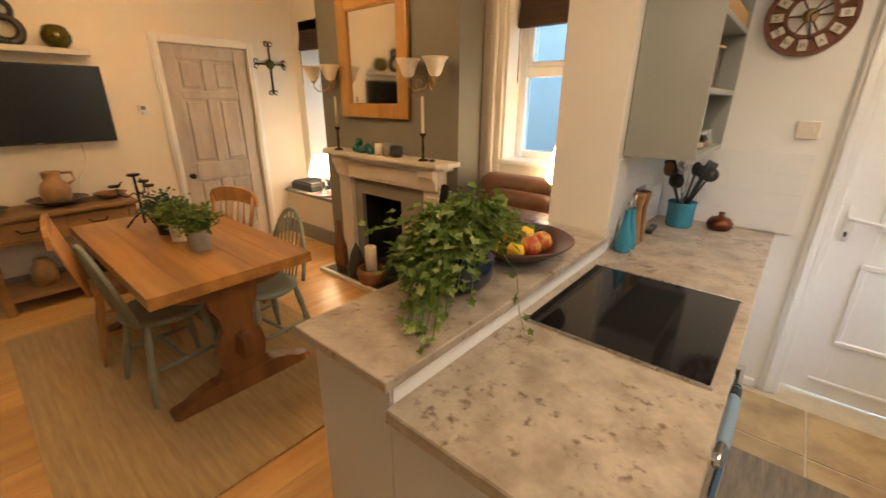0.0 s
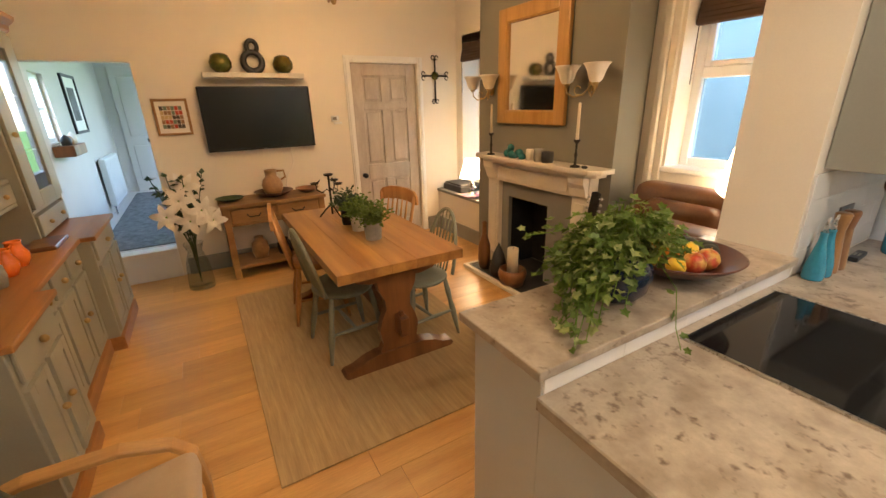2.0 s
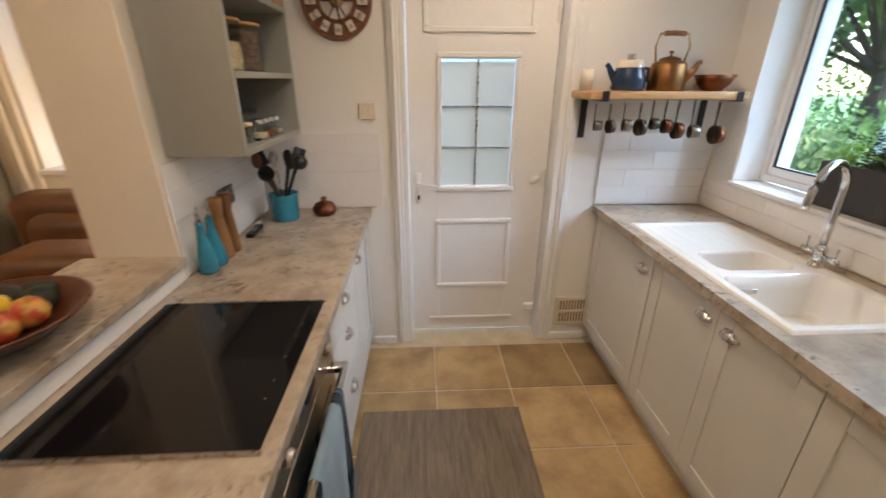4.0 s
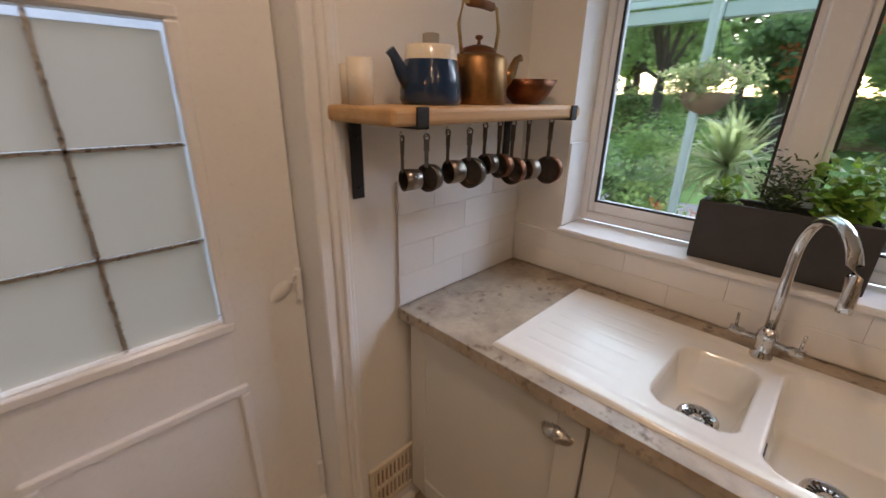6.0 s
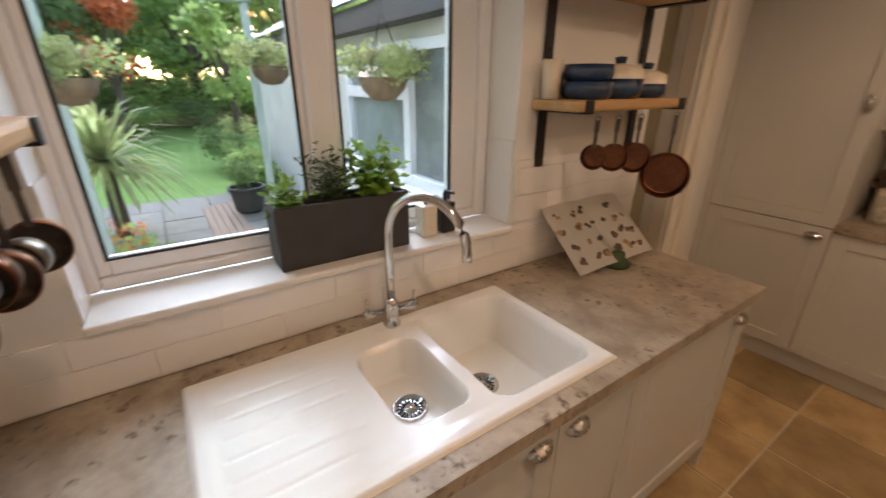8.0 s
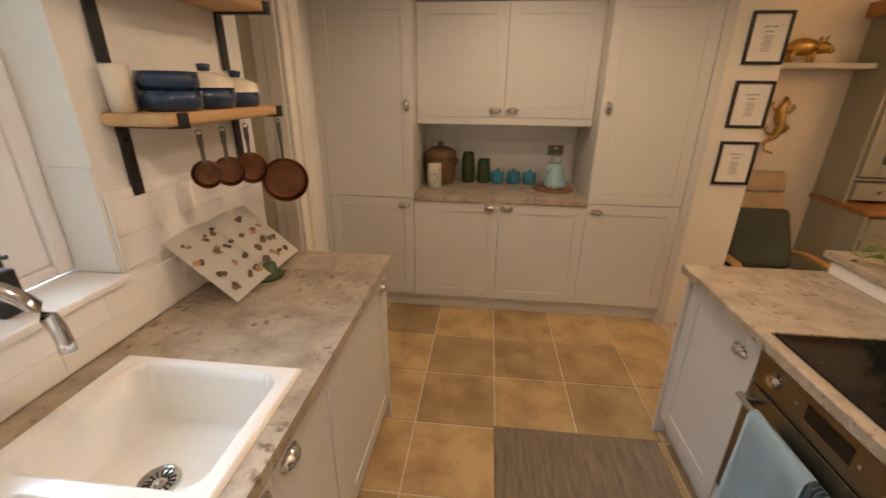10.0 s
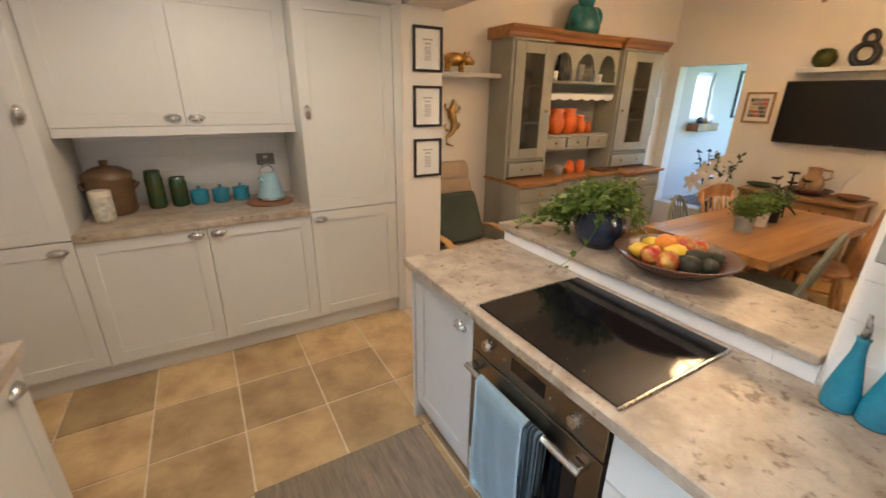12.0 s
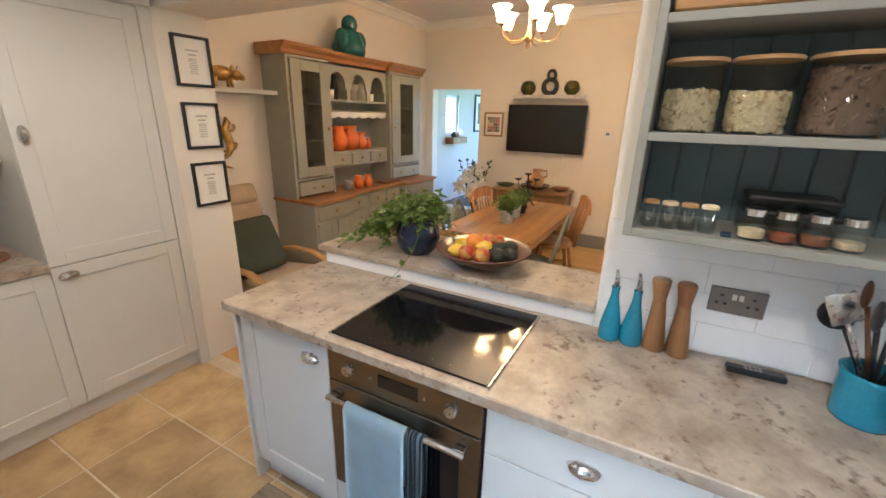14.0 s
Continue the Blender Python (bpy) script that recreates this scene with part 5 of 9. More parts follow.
def framed(name, axis, at, sign, a0, a1, z0, z1, frame_mat, w, label, picture, marks=(), mount=0.03):
    f = thing(name, label, "picture", {"x": (at, (a0 + a1) / 2, z0), "y": ((a0 + a1) / 2, at, z0)}[axis])

    def bx(u0, u1, v0, v1, d0, d1, bev=0.0):
        p0, p1 = sorted((at + sign * d0, at + sign * d1))
        return one((p0, u0, v0), (p1, u1, v1), bev) if axis == "x" else one((u0, p0, v0), (u1, p1, v1), bev)
    for u0, u1, v0, v1 in ((a0, a0 + w, z0, z1), (a1 - w, a1, z0, z1), (a0 + w, a1 - w, z0, z0 + w), (a0 + w, a1 - w, z1 - w, z1)):
        part("frame_bar", bx(u0, u1, v0, v1, 0, 0.02, 0.002), frame_mat, f)
    part("mount", bx(a0 + w, a1 - w, z0 + w, z1 - w, 0, 0.008), PAPER, f, "white paper mount")
    for u0, u1, v0, v1, m in marks:
        U0, U1 = a0 + w + (a1 - a0 - 2 * w) * u0, a0 + w + (a1 - a0 - 2 * w) * u1
        V0, V1 = z0 + w + (z1 - z0 - 2 * w) * v0, z0 + w + (z1 - z0 - 2 * w) * v1
        part("print", bx(U0, U1, V0, V1, 0.008, 0.009), m, f)
    return f


r9 = random.Random(9)
cols = [material("print_colour", c, 0.7, vary=0.1) for c in ((0.45, 0.08, 0.05), (0.08, 0.07, 0.06), (0.55, 0.42, 0.22), (0.16, 0.22, 0.16), (0.30, 0.18, 0.10))]
marks = [(0.12 + 0.126 * i, 0.12 + 0.126 * i + 0.115, 0.14 + 0.145 * j, 0.14 + 0.145 * j + 0.13, r9.choice(cols)) for i in range(6) for j in range(5)]
framed("framed_print", "x", -4.299, 1, -0.03, 0.25, 1.37, 1.69, SBOAK, 0.022, "framed collage print in an oak frame", None, marks)
th = thing("thermostat", "white wall thermostat with a grey display", "thermostat", (-4.3, 1.61, 1.4))
part("body", one((-4.299, 1.575, 1.43), (-4.275, 1.66, 1.49), 0.004, 2), UPVC, th)
part("display", one((-4.276, 1.59, 1.445), (-4.273, 1.63, 1.478), 0.001), SOCK, th)
part("dial_box", one((-4.299, 1.60, 1.40), (-4.28, 1.69, 1.425), 0.004), UPVC, th)

# iron wall cross beside the door
cr = thing("wall_cross", "dark iron wall cross with scrolled ends and a round boss", "wall ornament", (-4.29, 2.89, 1.85))
cy, cz = 2.89, 1.90
part("upright", tube([(-4.285, cy, 1.60), (-4.285, cy, 2.11)], 0.010, seg=8), IRON, cr)
part("crossbar", tube([(-4.285, cy - 0.17, cz), (-4.285, cy + 0.17, cz)], 0.010, seg=8), IRON, cr)
part("boss", lathe([(0, 0), (0.05, 0), (0.045, 0.015), (0.02, 0.022), (0, 0.022)], m=Matrix.Translation((-4.29, cy, cz)) @ pose(0, 0, 0, 0, 90, 0), seg=20), GREENGL, cr, smooth=True)
for p, u in (((cy, 2.10), (1, 0)), ((cy, 1.61), (1, 0)), ((cy - 0.16, cz), (0, 1)), ((cy + 0.16, cz), (0, 1))):
    for s in (-1, 1):
        c0 = Vector((-4.285, p[0] + s * u[0] * 0.025, p[1] + s * u[1] * 0.025))
        part("scroll", tube(arc(c0, 0.022, 0, 300, 12, (0, 1, 0), (0, 0, 1)), 0.006, seg=6), IRON, cr)

# lilies in a tall glass vase
vs = thing("lily_vase", "tall clear glass floor vase with white lilies and eucalyptus", "vase of flowers", (-3.87, 0.05, 0))
VX, VY = -3.87, 0.05
part("vase", lathe([(0, 0.0), (0.11, 0.0), (0.115, 0.02), (0.095, 0.25), (0.06, 0.36), (0.085, 0.44), (0.082, 0.44), (0.056, 0.36), (0.09, 0.25), (0.108, 0.03), (0, 0.02)], (VX, VY, 0.0), 28), JARG, vs, smooth=True)
r7 = random.Random(7)
bm = bmesh.new()
for k in range(13):
    a = k * 2.4
    rr = 0.10 + 0.14 * r7.random()
    top = Vector((VX + math.cos(a) * rr, VY + math.sin(a) * rr * 1.1, 0.68 + 0.46 * r7.random()))
    tube([(VX, VY, 0.05), (VX + 0.02 * math.cos(a), VY + 0.02 * math.sin(a), 0.42), top], 0.004, bm, seg=5)
    for j in range(14):
        p = Vector((VX, VY, 0.42)).lerp(top, 0.25 + 0.75 * j / 13)
        leaf_mesh(bm, p, Vector((r7.gauss(0, 1), r7.gauss(0, 1), r7.gauss(0.2, 0.7))), 0.07, r7, 0.75)
part("foliage", bm, LEAFD, vs)


def petal_mesh(c, d, ax, length, width):
    """A lily petal: a pointed blade that arches back from the throat."""
    bm = bmesh.new()
    sd = d.cross(ax).normalized()
    rows = []
    for f, w in ((0.0, 0.25), (0.25, 0.75), (0.5, 1.0), (0.75, 0.75), (0.93, 0.3), (1.0, 0.04)):
        mid = c + d * length * f * (0.75 + 0.25 * f) + ax * length * (0.62 * f - 0.55 * f * f)
        rows.append([bm.verts.new(mid + sd * (width * w * k) + ax * (0.16 * width * w * abs(k))) for k in (-1, 0, 1)])
    for p, q in zip(rows, rows[1:]):
        for k in range(2):
            bm.faces.new((p[k], p[k + 1], q[k + 1], q[k]))
    return bm


for k, (dx, dy, z) in enumerate(((0.16, -0.02, 0.86), (0.16, 0.13, 0.76), (0.06, 0.04, 0.97), (0.18, -0.13, 0.74), (0.15, 0.20, 0.66), (0.18, 0.03, 0.68))):
    c = Vector((VX + dx, VY + dy, z))
    ax = Vector((0.9, dy * 2, 0.25 - 0.1 * (k % 3))).normalized()
    u = ax.cross(Vector((0, 0, 1))).normalized()
    v = ax.cross(u)
    throat = part("lily", tube([c - ax * 0.05, c + ax * 0.005], 0.012, radii=[0.005, 0.013], seg=8), LEAFL, vs, "white open lily")
    for j in range(6):
        a = j * math.pi / 3 + k
        part("petal", petal_mesh(c, math.cos(a) * u + math.sin(a) * v, ax, 0.125 + 0.008 * (j % 2), 0.027 + 0.007 * (j % 2)), PETAL, throat, smooth=True)

# ---- dresser ----
dr = thing("welsh_dresser", "sage painted pine dresser with glazed doors and honey pine top", "dresser", (-2.53, -0.75, 0))
L0, L1, R0, R1 = -1.985, -1.465, -3.64, -2.955      # near and far side bays
BT, HT = 0.84, 2.10
def dresser_bay(x0, x1, front, hut):
    part("base_body", one((x0, -0.99, 0.10), (x1, front, BT - 0.03), 0.003), SAGE, dr)
    part("plinth", one((x0 - 0.01, -0.985, 0.0), (x1 + 0.01, front + 0.02, 0.10), 0.006, 2), PINE, dr)
    part("hutch_back", one((x0, -0.995, BT), (x1, -0.975, HT), 0), SAGE, dr)


for x0, x1, front in ((L0, L1, -0.46), (R0, R1, -0.46), (R1, L0, -0.54)):
    dresser_bay(x0, x1, front, 0)
    part("worktop", one((x0 - (0.02 if front > -0.5 else 0), -0.99, BT - 0.03), (x1 + (0.02 if front > -0.5 else 0), front + 0.04, BT), 0.006, 2), PINE, dr)
    n = 2 if front > -0.5 else 3
    for i in range(n if front < -0.5 else 1):
        a = x0 + (x1 - x0) * i / (n if front < -0.5 else 1) + 0.03
        b = x0 + (x1 - x0) * (i + 1) / (n if front < -0.5 else 1) - 0.03
        d = part("drawer", one((a, front, 0.66), (b, front + 0.016, 0.79), 0.004), SAGE, dr)
        for kx in ((a + b) / 2,):
            bb = bmesh.new()
            ball(bb, (kx, front + 0.032, 0.725), 0.017, seg=10, rings=7)
            part("knob", bb, BRASS, d, "small brass knob", True)
    for i in range(n):
        a, b = x0 + (x1 - x0) * i / n + 0.02, x0 + (x1 - x0) * (i + 1) / n - 0.02
        d = shaker(dr, "y", front + 0.018, 1, a, b, 0.13, 0.63, SAGE, 0.05)
        bb = bmesh.new()
        ball(bb, (b - 0.03 if i % 2 == 0 else a + 0.03, front + 0.034, 0.42), 0.016, seg=10, rings=7)
        part("knob", bb, BRASS, d, "small brass knob", True)
HF = -0.68
for x0, x1 in ((L0, L1), (R0, R1)):
    for x in (x0, x1 - 0.025):
        part("hutch_side", one((x, -0.975, BT), (x + 0.025, HF, HT), 0.002), SAGE, dr)
    part("hutch_floor", one((x0 + 0.025, -0.975, BT + 0.17), (x1 - 0.025, HF, BT + 0.19), 0), SAGE, dr)
    part("hutch_top", one((x0, -0.975, HT - 0.02), (x1, HF, HT), 0), SAGE, dr)
    for z in (1.36, 1.70):
        part("inner_shelf", one((x0 + 0.025, -0.97, z), (x1 - 0.025, HF - 0.03, z + 0.015), 0), SAGE, dr)
    d = part("small_drawer", one((x0 + 0.04, HF - 0.2, BT + 0.025), (x1 - 0.04, HF + 0.014, BT + 0.155), 0.004), SAGE, dr)
    for kx in (x0 + 0.2, x1 - 0.2):
        bb = bmesh.new()
        ball(bb, (kx, HF + 0.028, BT + 0.09), 0.014, seg=10, rings=7)
        part("knob", bb, BRASS, d, "small brass knob", True)
    a, b, z0, z1 = x0 + 0.03, x1 - 0.03, BT + 0.2, HT - 0.03
    gw = 0.115 if x0 == L0 else 0.17
    door = part("glazed_door", boxes(((a, HF, z0), (a + gw, HF + 0.02, z1)), ((b - gw, HF, z0), (b, HF + 0.02, z1)), ((a + gw, HF, z0), (b - gw, HF + 0.02, z0 + 0.09)), ((a + gw, HF, z1 - 0.09), (b - gw, HF + 0.02, z1)), bev=0.003), SAGE, dr)
    part("glass", one((a + gw - 0.005, HF + 0.008, z0 + 0.085), (b - gw - 0.005, HF + 0.012, z1 - 0.085), 0), CABG, door, "dark cabinet glass")
    bb = bmesh.new()
    ball(bb, (a + 0.05 if x0 == L0 else b - 0.05, HF + 0.035, 1.48), 0.016, seg=10, rings=7)
    part("knob", bb, BRASS, door, "small brass knob", True)
    for z in (BT + 0.19, 1.375, 1.715):
        for k in range(4):
            gx = x0 + 0.14 + k * (x1 - x0 - 0.28) / 3
            part("wine_glass", lathe([(0, 0), (0.022, 0), (0.004, 0.006), (0.004, 0.06), (0.026, 0.09), (0.028, 0.13), (0.024, 0.135)], (gx, -0.86 + 0.05 * (k % 2), z), 12), JARG, dr, smooth=True)
# centre bay: arches, shelves and a scalloped rail
part("hutch_top", one((R1, -0.975, HT - 0.02), (L0, HF - 0.05, HT), 0), SAGE, dr)
cw = (L0 - R1) / 3
for i in range(3):
    a, b = R1 + cw * i, R1 + cw * (i + 1)
    c, r = (a + b) / 2, cw / 2 - 0.035
    out = [(a, 1.76), (c - r - 0.008, 1.76)] + [(c - r - 0.008, 1.86), (c - r + 0.012, 1.88)] + [(c + (r - 0.012) * math.cos(t), 1.89 + (r - 0.012) * 1.15 * math.sin(t)) for t in [math.pi - math.pi * k / 12 for k in range(13)]] + [(c + r - 0.012, 1.88), (c + r + 0.008, 1.86), (c + r + 0.008, 1.76), (b, 1.76), (b, HT), (a, HT)]
    part("arch", prism(out, "y", HF - 0.07, HF - 0.05), SAGE, dr)
for z in (1.74, 1.22, 1.08):
    part("shelf", one((R1, -0.975, z), (L0, HF - 0.045, z + 0.022), 0.002), SAGE, dr)
pts = [(R1, 1.64)] + [(R1 + (L0 - R1) * k / 48, 1.60 - 0.022 * abs(math.sin(math.pi * k / 8))) for k in range(49)] + [(L0, 1.64)]
part("scalloped_rail", prism(pts, "y", HF - 0.07, HF - 0.055), GLOSSW, dr, "pale scalloped plate rail")
part("plate_rail_shelf", one((R1, -0.975, 1.64), (L0, HF - 0.05, 1.655), 0.002), SAGE, dr)
for i in range(3):
    a, b = R1 + cw * i + 0.01, R1 + cw * (i + 1) - 0.01
    d = part("small_drawer", one((a, -0.9, 1.105), (b, HF - 0.04, 1.215), 0.004), SAGE, dr)
    bb = bmesh.new()
    ball(bb, ((a + b) / 2, HF - 0.028, 1.16), 0.014, seg=10, rings=7)
    part("knob", bb, BRASS, d, "small brass knob", True)
def crown(x0, x1, f):
    prof = [(f, HT), (f + 0.012, HT + 0.012), (f + 0.016, HT + 0.04), (f + 0.05, HT + 0.07), (f + 0.058, HT + 0.095), (-0.995, HT + 0.095), (-0.995, HT)]
    part("cornice", prism(prof, "x", x0, x1), PINE, dr, "honey pine cornice")


crown(L0 - 0.01, L1 + 0.05, HF)
crown(R0 - 0.05, R1 + 0.01, HF)
crown(R1 + 0.01, L0 - 0.01, HF - 0.05)

# things on the dresser
def pitcher(at, s, label="glossy orange pottery jug on the dresser", handle_=True):
    p = thing("orange_jug", label, "jug", at, group="orange pottery")
    part("body", lathe([(0, 0), (0.05 * s, 0), (0.08 * s, 0.06 * s), (0.082 * s, 0.11 * s), (0.055 * s, 0.17 * s), (0.052 * s, 0.20 * s), (0.06 * s, 0.22 * s), (0.05 * s, 0.215 * s), (0.04 * s, 0.17 * s), (0, 0.15 * s)], at, 22), ORANGE, p, smooth=True)
    if handle_:
        x, y, z = at
        part("handle", tube([(x + 0.05 * s, y, z + 0.2 * s), (x + 0.105 * s, y, z + 0.19 * s), (x + 0.11 * s, y, z + 0.12 * s), (x + 0.078 * s, y, z + 0.09 * s)], 0.009 * s), ORANGE, p, smooth=True)


for x, s in ((-2.06, 0.75), (-2.22, 1.18), (-2.41, 1.18), (-2.58, 0.85), (-2.70, 0.55)):
    pitcher((x, -0.82, 1.242), s)
for x in (-2.33, -2.49):
    pitcher((x, -0.66, BT), 0.62, "small orange pottery mug on the dresser top", True)
solid("striped_cup", lathe([(0, 0), (0.04, 0), (0.05, 0.05), (0.045, 0.10), (0.04, 0.10), (0, 0.02)], (-2.16, -0.66, BT), 18), POTG, "grey patterned cup on the dresser top", "cup", smooth=True)
for x, h, mat, lab in ((-2.10, 0.09, POTW, "white small pot on the dresser shelf"), (-2.46, 0.16, POTG, "grey stone jar on the dresser shelf"), (-2.74, 0.08, POTW, "white small pot on the dresser shelf")):
    solid("small_pot", lathe([(0, 0), (0.04, 0), (0.046, h), (0.04, h), (0, h - 0.02)], (x, -0.80, 1.762), 18), mat, lab, "pot", smooth=True)
bm = lathe([(0, 0), (0.04, 0), (0.035, 0.05), (0.045, 0.10), (0.03, 0.16), (0.022, 0.19), (0.026, 0.23), (0, 0.25)], (-2.19, -0.82, 1.762), 14)
solid("dark_figurine", bm, IRON, "dark bronze figurine on the dresser shelf", "figurine", smooth=True)
solid("serving_tray", one((-3.0, -0.72, BT), (-2.72, -0.56, BT + 0.025), 0.006), TRESTLE, "dark wooden tray on the dresser top", "tray")
bm = lathe([(0, 0), (0.16, 0), (0.175, 0.05), (0.16, 0.11), (0.14, 0.17), (0.12, 0.22), (0.06, 0.26)], (-2.42, -0.80, HT + 0.095), 24)
ball(bm, (-2.42, -0.78, HT + 0.39), 0.082, (1, 1, 1.1), 16, 12)
ball(bm, (-2.29, -0.77, HT + 0.24), 0.075, (1, 1, 1.4))
ball(bm, (-2.55, -0.77, HT + 0.24), 0.075, (1, 1, 1.4))
lathe([(0.05, 0.23), (0.05, 0.27)], (-2.42, -0.80, HT + 0.095), 16, bm)
ball(bm, (-2.42, -0.70, HT + 0.17), 0.09, (1.1, 0.7, 0.9))
solid("seated_statue", bm, TURQ, "turquoise glazed seated statue on top of the dresser", "statue", smooth=True)
for z in (1.15, 1.62):
    framed("framed_print", "y", -0.999, 1, -4.10, -3.72, z, z + 0.38, BLACK, 0.02, "black framed print on the wall beyond the dresser", None, [(0.2, 0.8, 0.2, 0.8, cols[3])])
solid("floating_shelf", one((-1.44, -0.998, 1.765), (-0.60, -0.78, 1.80), 0.003), CAB, "pale grey floating shelf beside the dresser", "shelf")
# gold pig ornament
bm = bmesh.new()
gp = Vector((-0.98, -0.86, 1.80))
ball(bm, gp + Vector((0, 0, 0.105)), 0.06, (1.75, 0.85, 0.95), 18, 12)
ball(bm, gp + Vector((-0.13, 0, 0.10)), 0.042, (1.2, 0.9, 1), 14, 10)
lathe([(0, 0), (0.022, 0), (0.024, 0.03), (0, 0.032)], m=Matrix.Translation(gp + Vector((-0.165, 0, 0.085))) @ pose(0, 0, 0, 0, -90, 0), seg=12, bm=bm)
for dx in (-0.07, 0.07):
    for dy in (-0.025, 0.025):
        tube([gp + Vector((dx, dy, 0.08)), gp + Vector((dx, dy, 0.0))], 0.013, bm, seg=8, radii=[0.018, 0.011])
for dy in (-0.025, 0.025):
    leaf_mesh(bm, gp + Vector((-0.115, dy, 0.135)), Vector((-0.3, dy * 10, 0.8)), 0.05, r9, 0.8)
tube([gp + Vector((0.10, 0, 0.12)), gp + Vector((0.125, 0.01, 0.14)), gp + Vector((0.12, -0.01, 0.155))], 0.005, bm, seg=6)
solid("pig_ornament", bm, GOLD, "gold standing pig ornament on the floating shelf", "ornament", smooth=True)
LX, LZ = -1.04, 1.365
bm = tube([(LX + dx, -0.982, LZ + dz) for dx, dz in ((-0.02, -0.21), (0.05, -0.19), (0.06, -0.13), (0.0, -0.09), (-0.03, -0.02), (0.0, 0.06), (0.01, 0.12), (-0.02, 0.17), (-0.01, 0.21))], 0.03, seg=10, radii=[0.006, 0.010, 0.014, 0.022, 0.036, 0.042, 0.030, 0.026, 0.010])
for sx, z in ((1, -0.07), (-1, -0.06), (1, 0.11), (-1, 0.09)):
    tube([(LX, -0.982, LZ + z), (LX + sx * 0.06, -0.978, LZ + z + 0.01), (LX + sx * 0.085, -0.978, LZ + z + 0.045), (LX + sx * 0.07, -0.978, LZ + z + 0.06)], 0.011, bm, seg=7)
solid("wall_lizard_ornament", bm, GOLD, "gold scrolled creature ornament on the wall", "wall ornament", smooth=True)

# bentwood armchair
ac = thing("bentwood_armchair", "beige cushioned bentwood armchair with a dark green cushion", "armchair", (-0.82, -0.50, 0))
for x in (-1.12, -0.52):
    fr = [(x, 0.04, 0.0), (x, 0.055, 0.25), (x, 0.04, 0.40), (x, -0.02, 0.47), (x, -0.16, 0.515), (x, -0.40, 0.52), (x, -0.60, 0.47)]
    bm = bmesh.new()
    for p, q in zip(fr, fr[1:]):
        p, q = Vector(p), Vector(q)
        d = (q - p)
        m = Matrix.Translation((p + q) / 2) @ d.to_track_quat("Y", "Z").to_matrix().to_4x4()
        box(bm, (-0.03, -d.length / 2 - 0.008, -0.011), (0.03, d.length / 2 + 0.008, 0.011), 0.004, m=m)
    part("arm", bm, BENT, ac, "curved birch arm")
    part("back_rail", tube([(x + (0.05 if x < -0.8 else -0.05), -0.06, 0.33), (x + (0.05 if x < -0.8 else -0.05), -0.52, 0.30), (x + (0.05 if x < -0.8 else -0.05), -0.86, 1.0)], 0.016), BENT, ac)
    part("base_rail", one((x - 0.028, -0.78, 0.0), (x + 0.028, 0.05, 0.03), 0.006), BENT, ac)
bm = box(bmesh.new(), (-0.27, -0.27, -0.05), (0.27, 0.30, 0.05), 0.035, 3, m=Matrix.Translation((-0.82, -0.24, 0.37)) @ pose(0, 0, 0, 7, 0, 0))
part("seat_cushion", bm, BEIGE, ac, smooth=True)
bm = box(bmesh.new(), (-0.26, -0.045, 0), (0.26, 0.045, 0.62), 0.035, 3, m=Matrix.Translation((-0.82, -0.52, 0.38)) @ pose(0, 0, 0, 24, 0, 0))
part("back_cushion", bm, BEIGE, ac, smooth=True)
bm = box(bmesh.new(), (-0.25, -0.05, 0), (0.25, 0.07, 0.17), 0.04, 3, m=Matrix.Translation((-0.82, -0.735, 0.88)) @ pose(0, 0, 0, 24, 0, 0))
part("head_cushion", bm, BEIGE, ac, smooth=True)
bm = box(bmesh.new(), (-0.22, -0.05, -0.22), (0.22, 0.05, 0.22), 0.045, 3, m=Matrix.Translation((-0.78, -0.43, 0.62)) @ pose(0, 0, 0, 28, 0, 0))
solid("scatter_cushion", bm, GREENC, "dark green square cushion on the armchair", "cushion", smooth=True)

# ---- fireplace ----
fp = thing("fire_surround", "cream painted fire surround with a moulded mantelshelf", "fireplace", (-2.4, 2.72, 0))
out = [(-3.06, 2.80), (-3.06, 2.66), (-2.99, 2.595), (-1.61, 2.595), (-1.545, 2.66), (-1.545, 2.80)]
part("mantelshelf", prism(out, "z", 1.085, 1.118), MARBLE, fp)
part("shelf_moulding", prism([(-2.99, 2.80), (-2.99, 2.69), (-2.93, 2.64), (-1.67, 2.64), (-1.61, 2.69), (-1.61, 2.80)], "z", 1.05, 1.085), MARBLE, fp)
part("frieze", one((-2.93, 2.70, 0.88), (-1.67, 2.798, 1.05), 0.003), MARBLE, fp)
part("frieze_panel", one((-2.72, 2.69, 0.905), (-1.88, 2.702, 1.02), 0.006, 2), MARBLE, fp)
for x0, x1 in ((-2.93, -2.76), (-1.84, -1.67)):
    part("pilaster", one((x0, 2.71, 0.14), (x1, 2.798, 0.88), 0.004), MARBLE, fp)
    part("pilaster_panel", one((x0 + 0.035, 2.70, 0.2), (x1 - 0.035, 2.712, 0.84), 0.008, 2), MARBLE, fp)
    part("plinth_block", one((x0 - 0.01, 2.69, 0.03), (x1 + 0.01, 2.798, 0.14), 0.004), MARBLE, fp)
    part("corbel", prism([(2.80, 0.86), (2.68, 0.90), (2.665, 0.96), (2.64, 1.0), (2.635, 1.05), (2.80, 1.05)], "x", x0 + 0.01, x1 - 0.01), MARBLE, fp)
part("slip", boxes(((-2.76, 2.755, 0.03), (-2.66, 2.797, 0.88)), ((-2.14, 2.755, 0.03), (-1.84, 2.797, 0.88)), ((-2.66, 2.755, 0.735), (-2.14, 2.797, 0.88))), FIREG, fp, "grey painted fire slip")
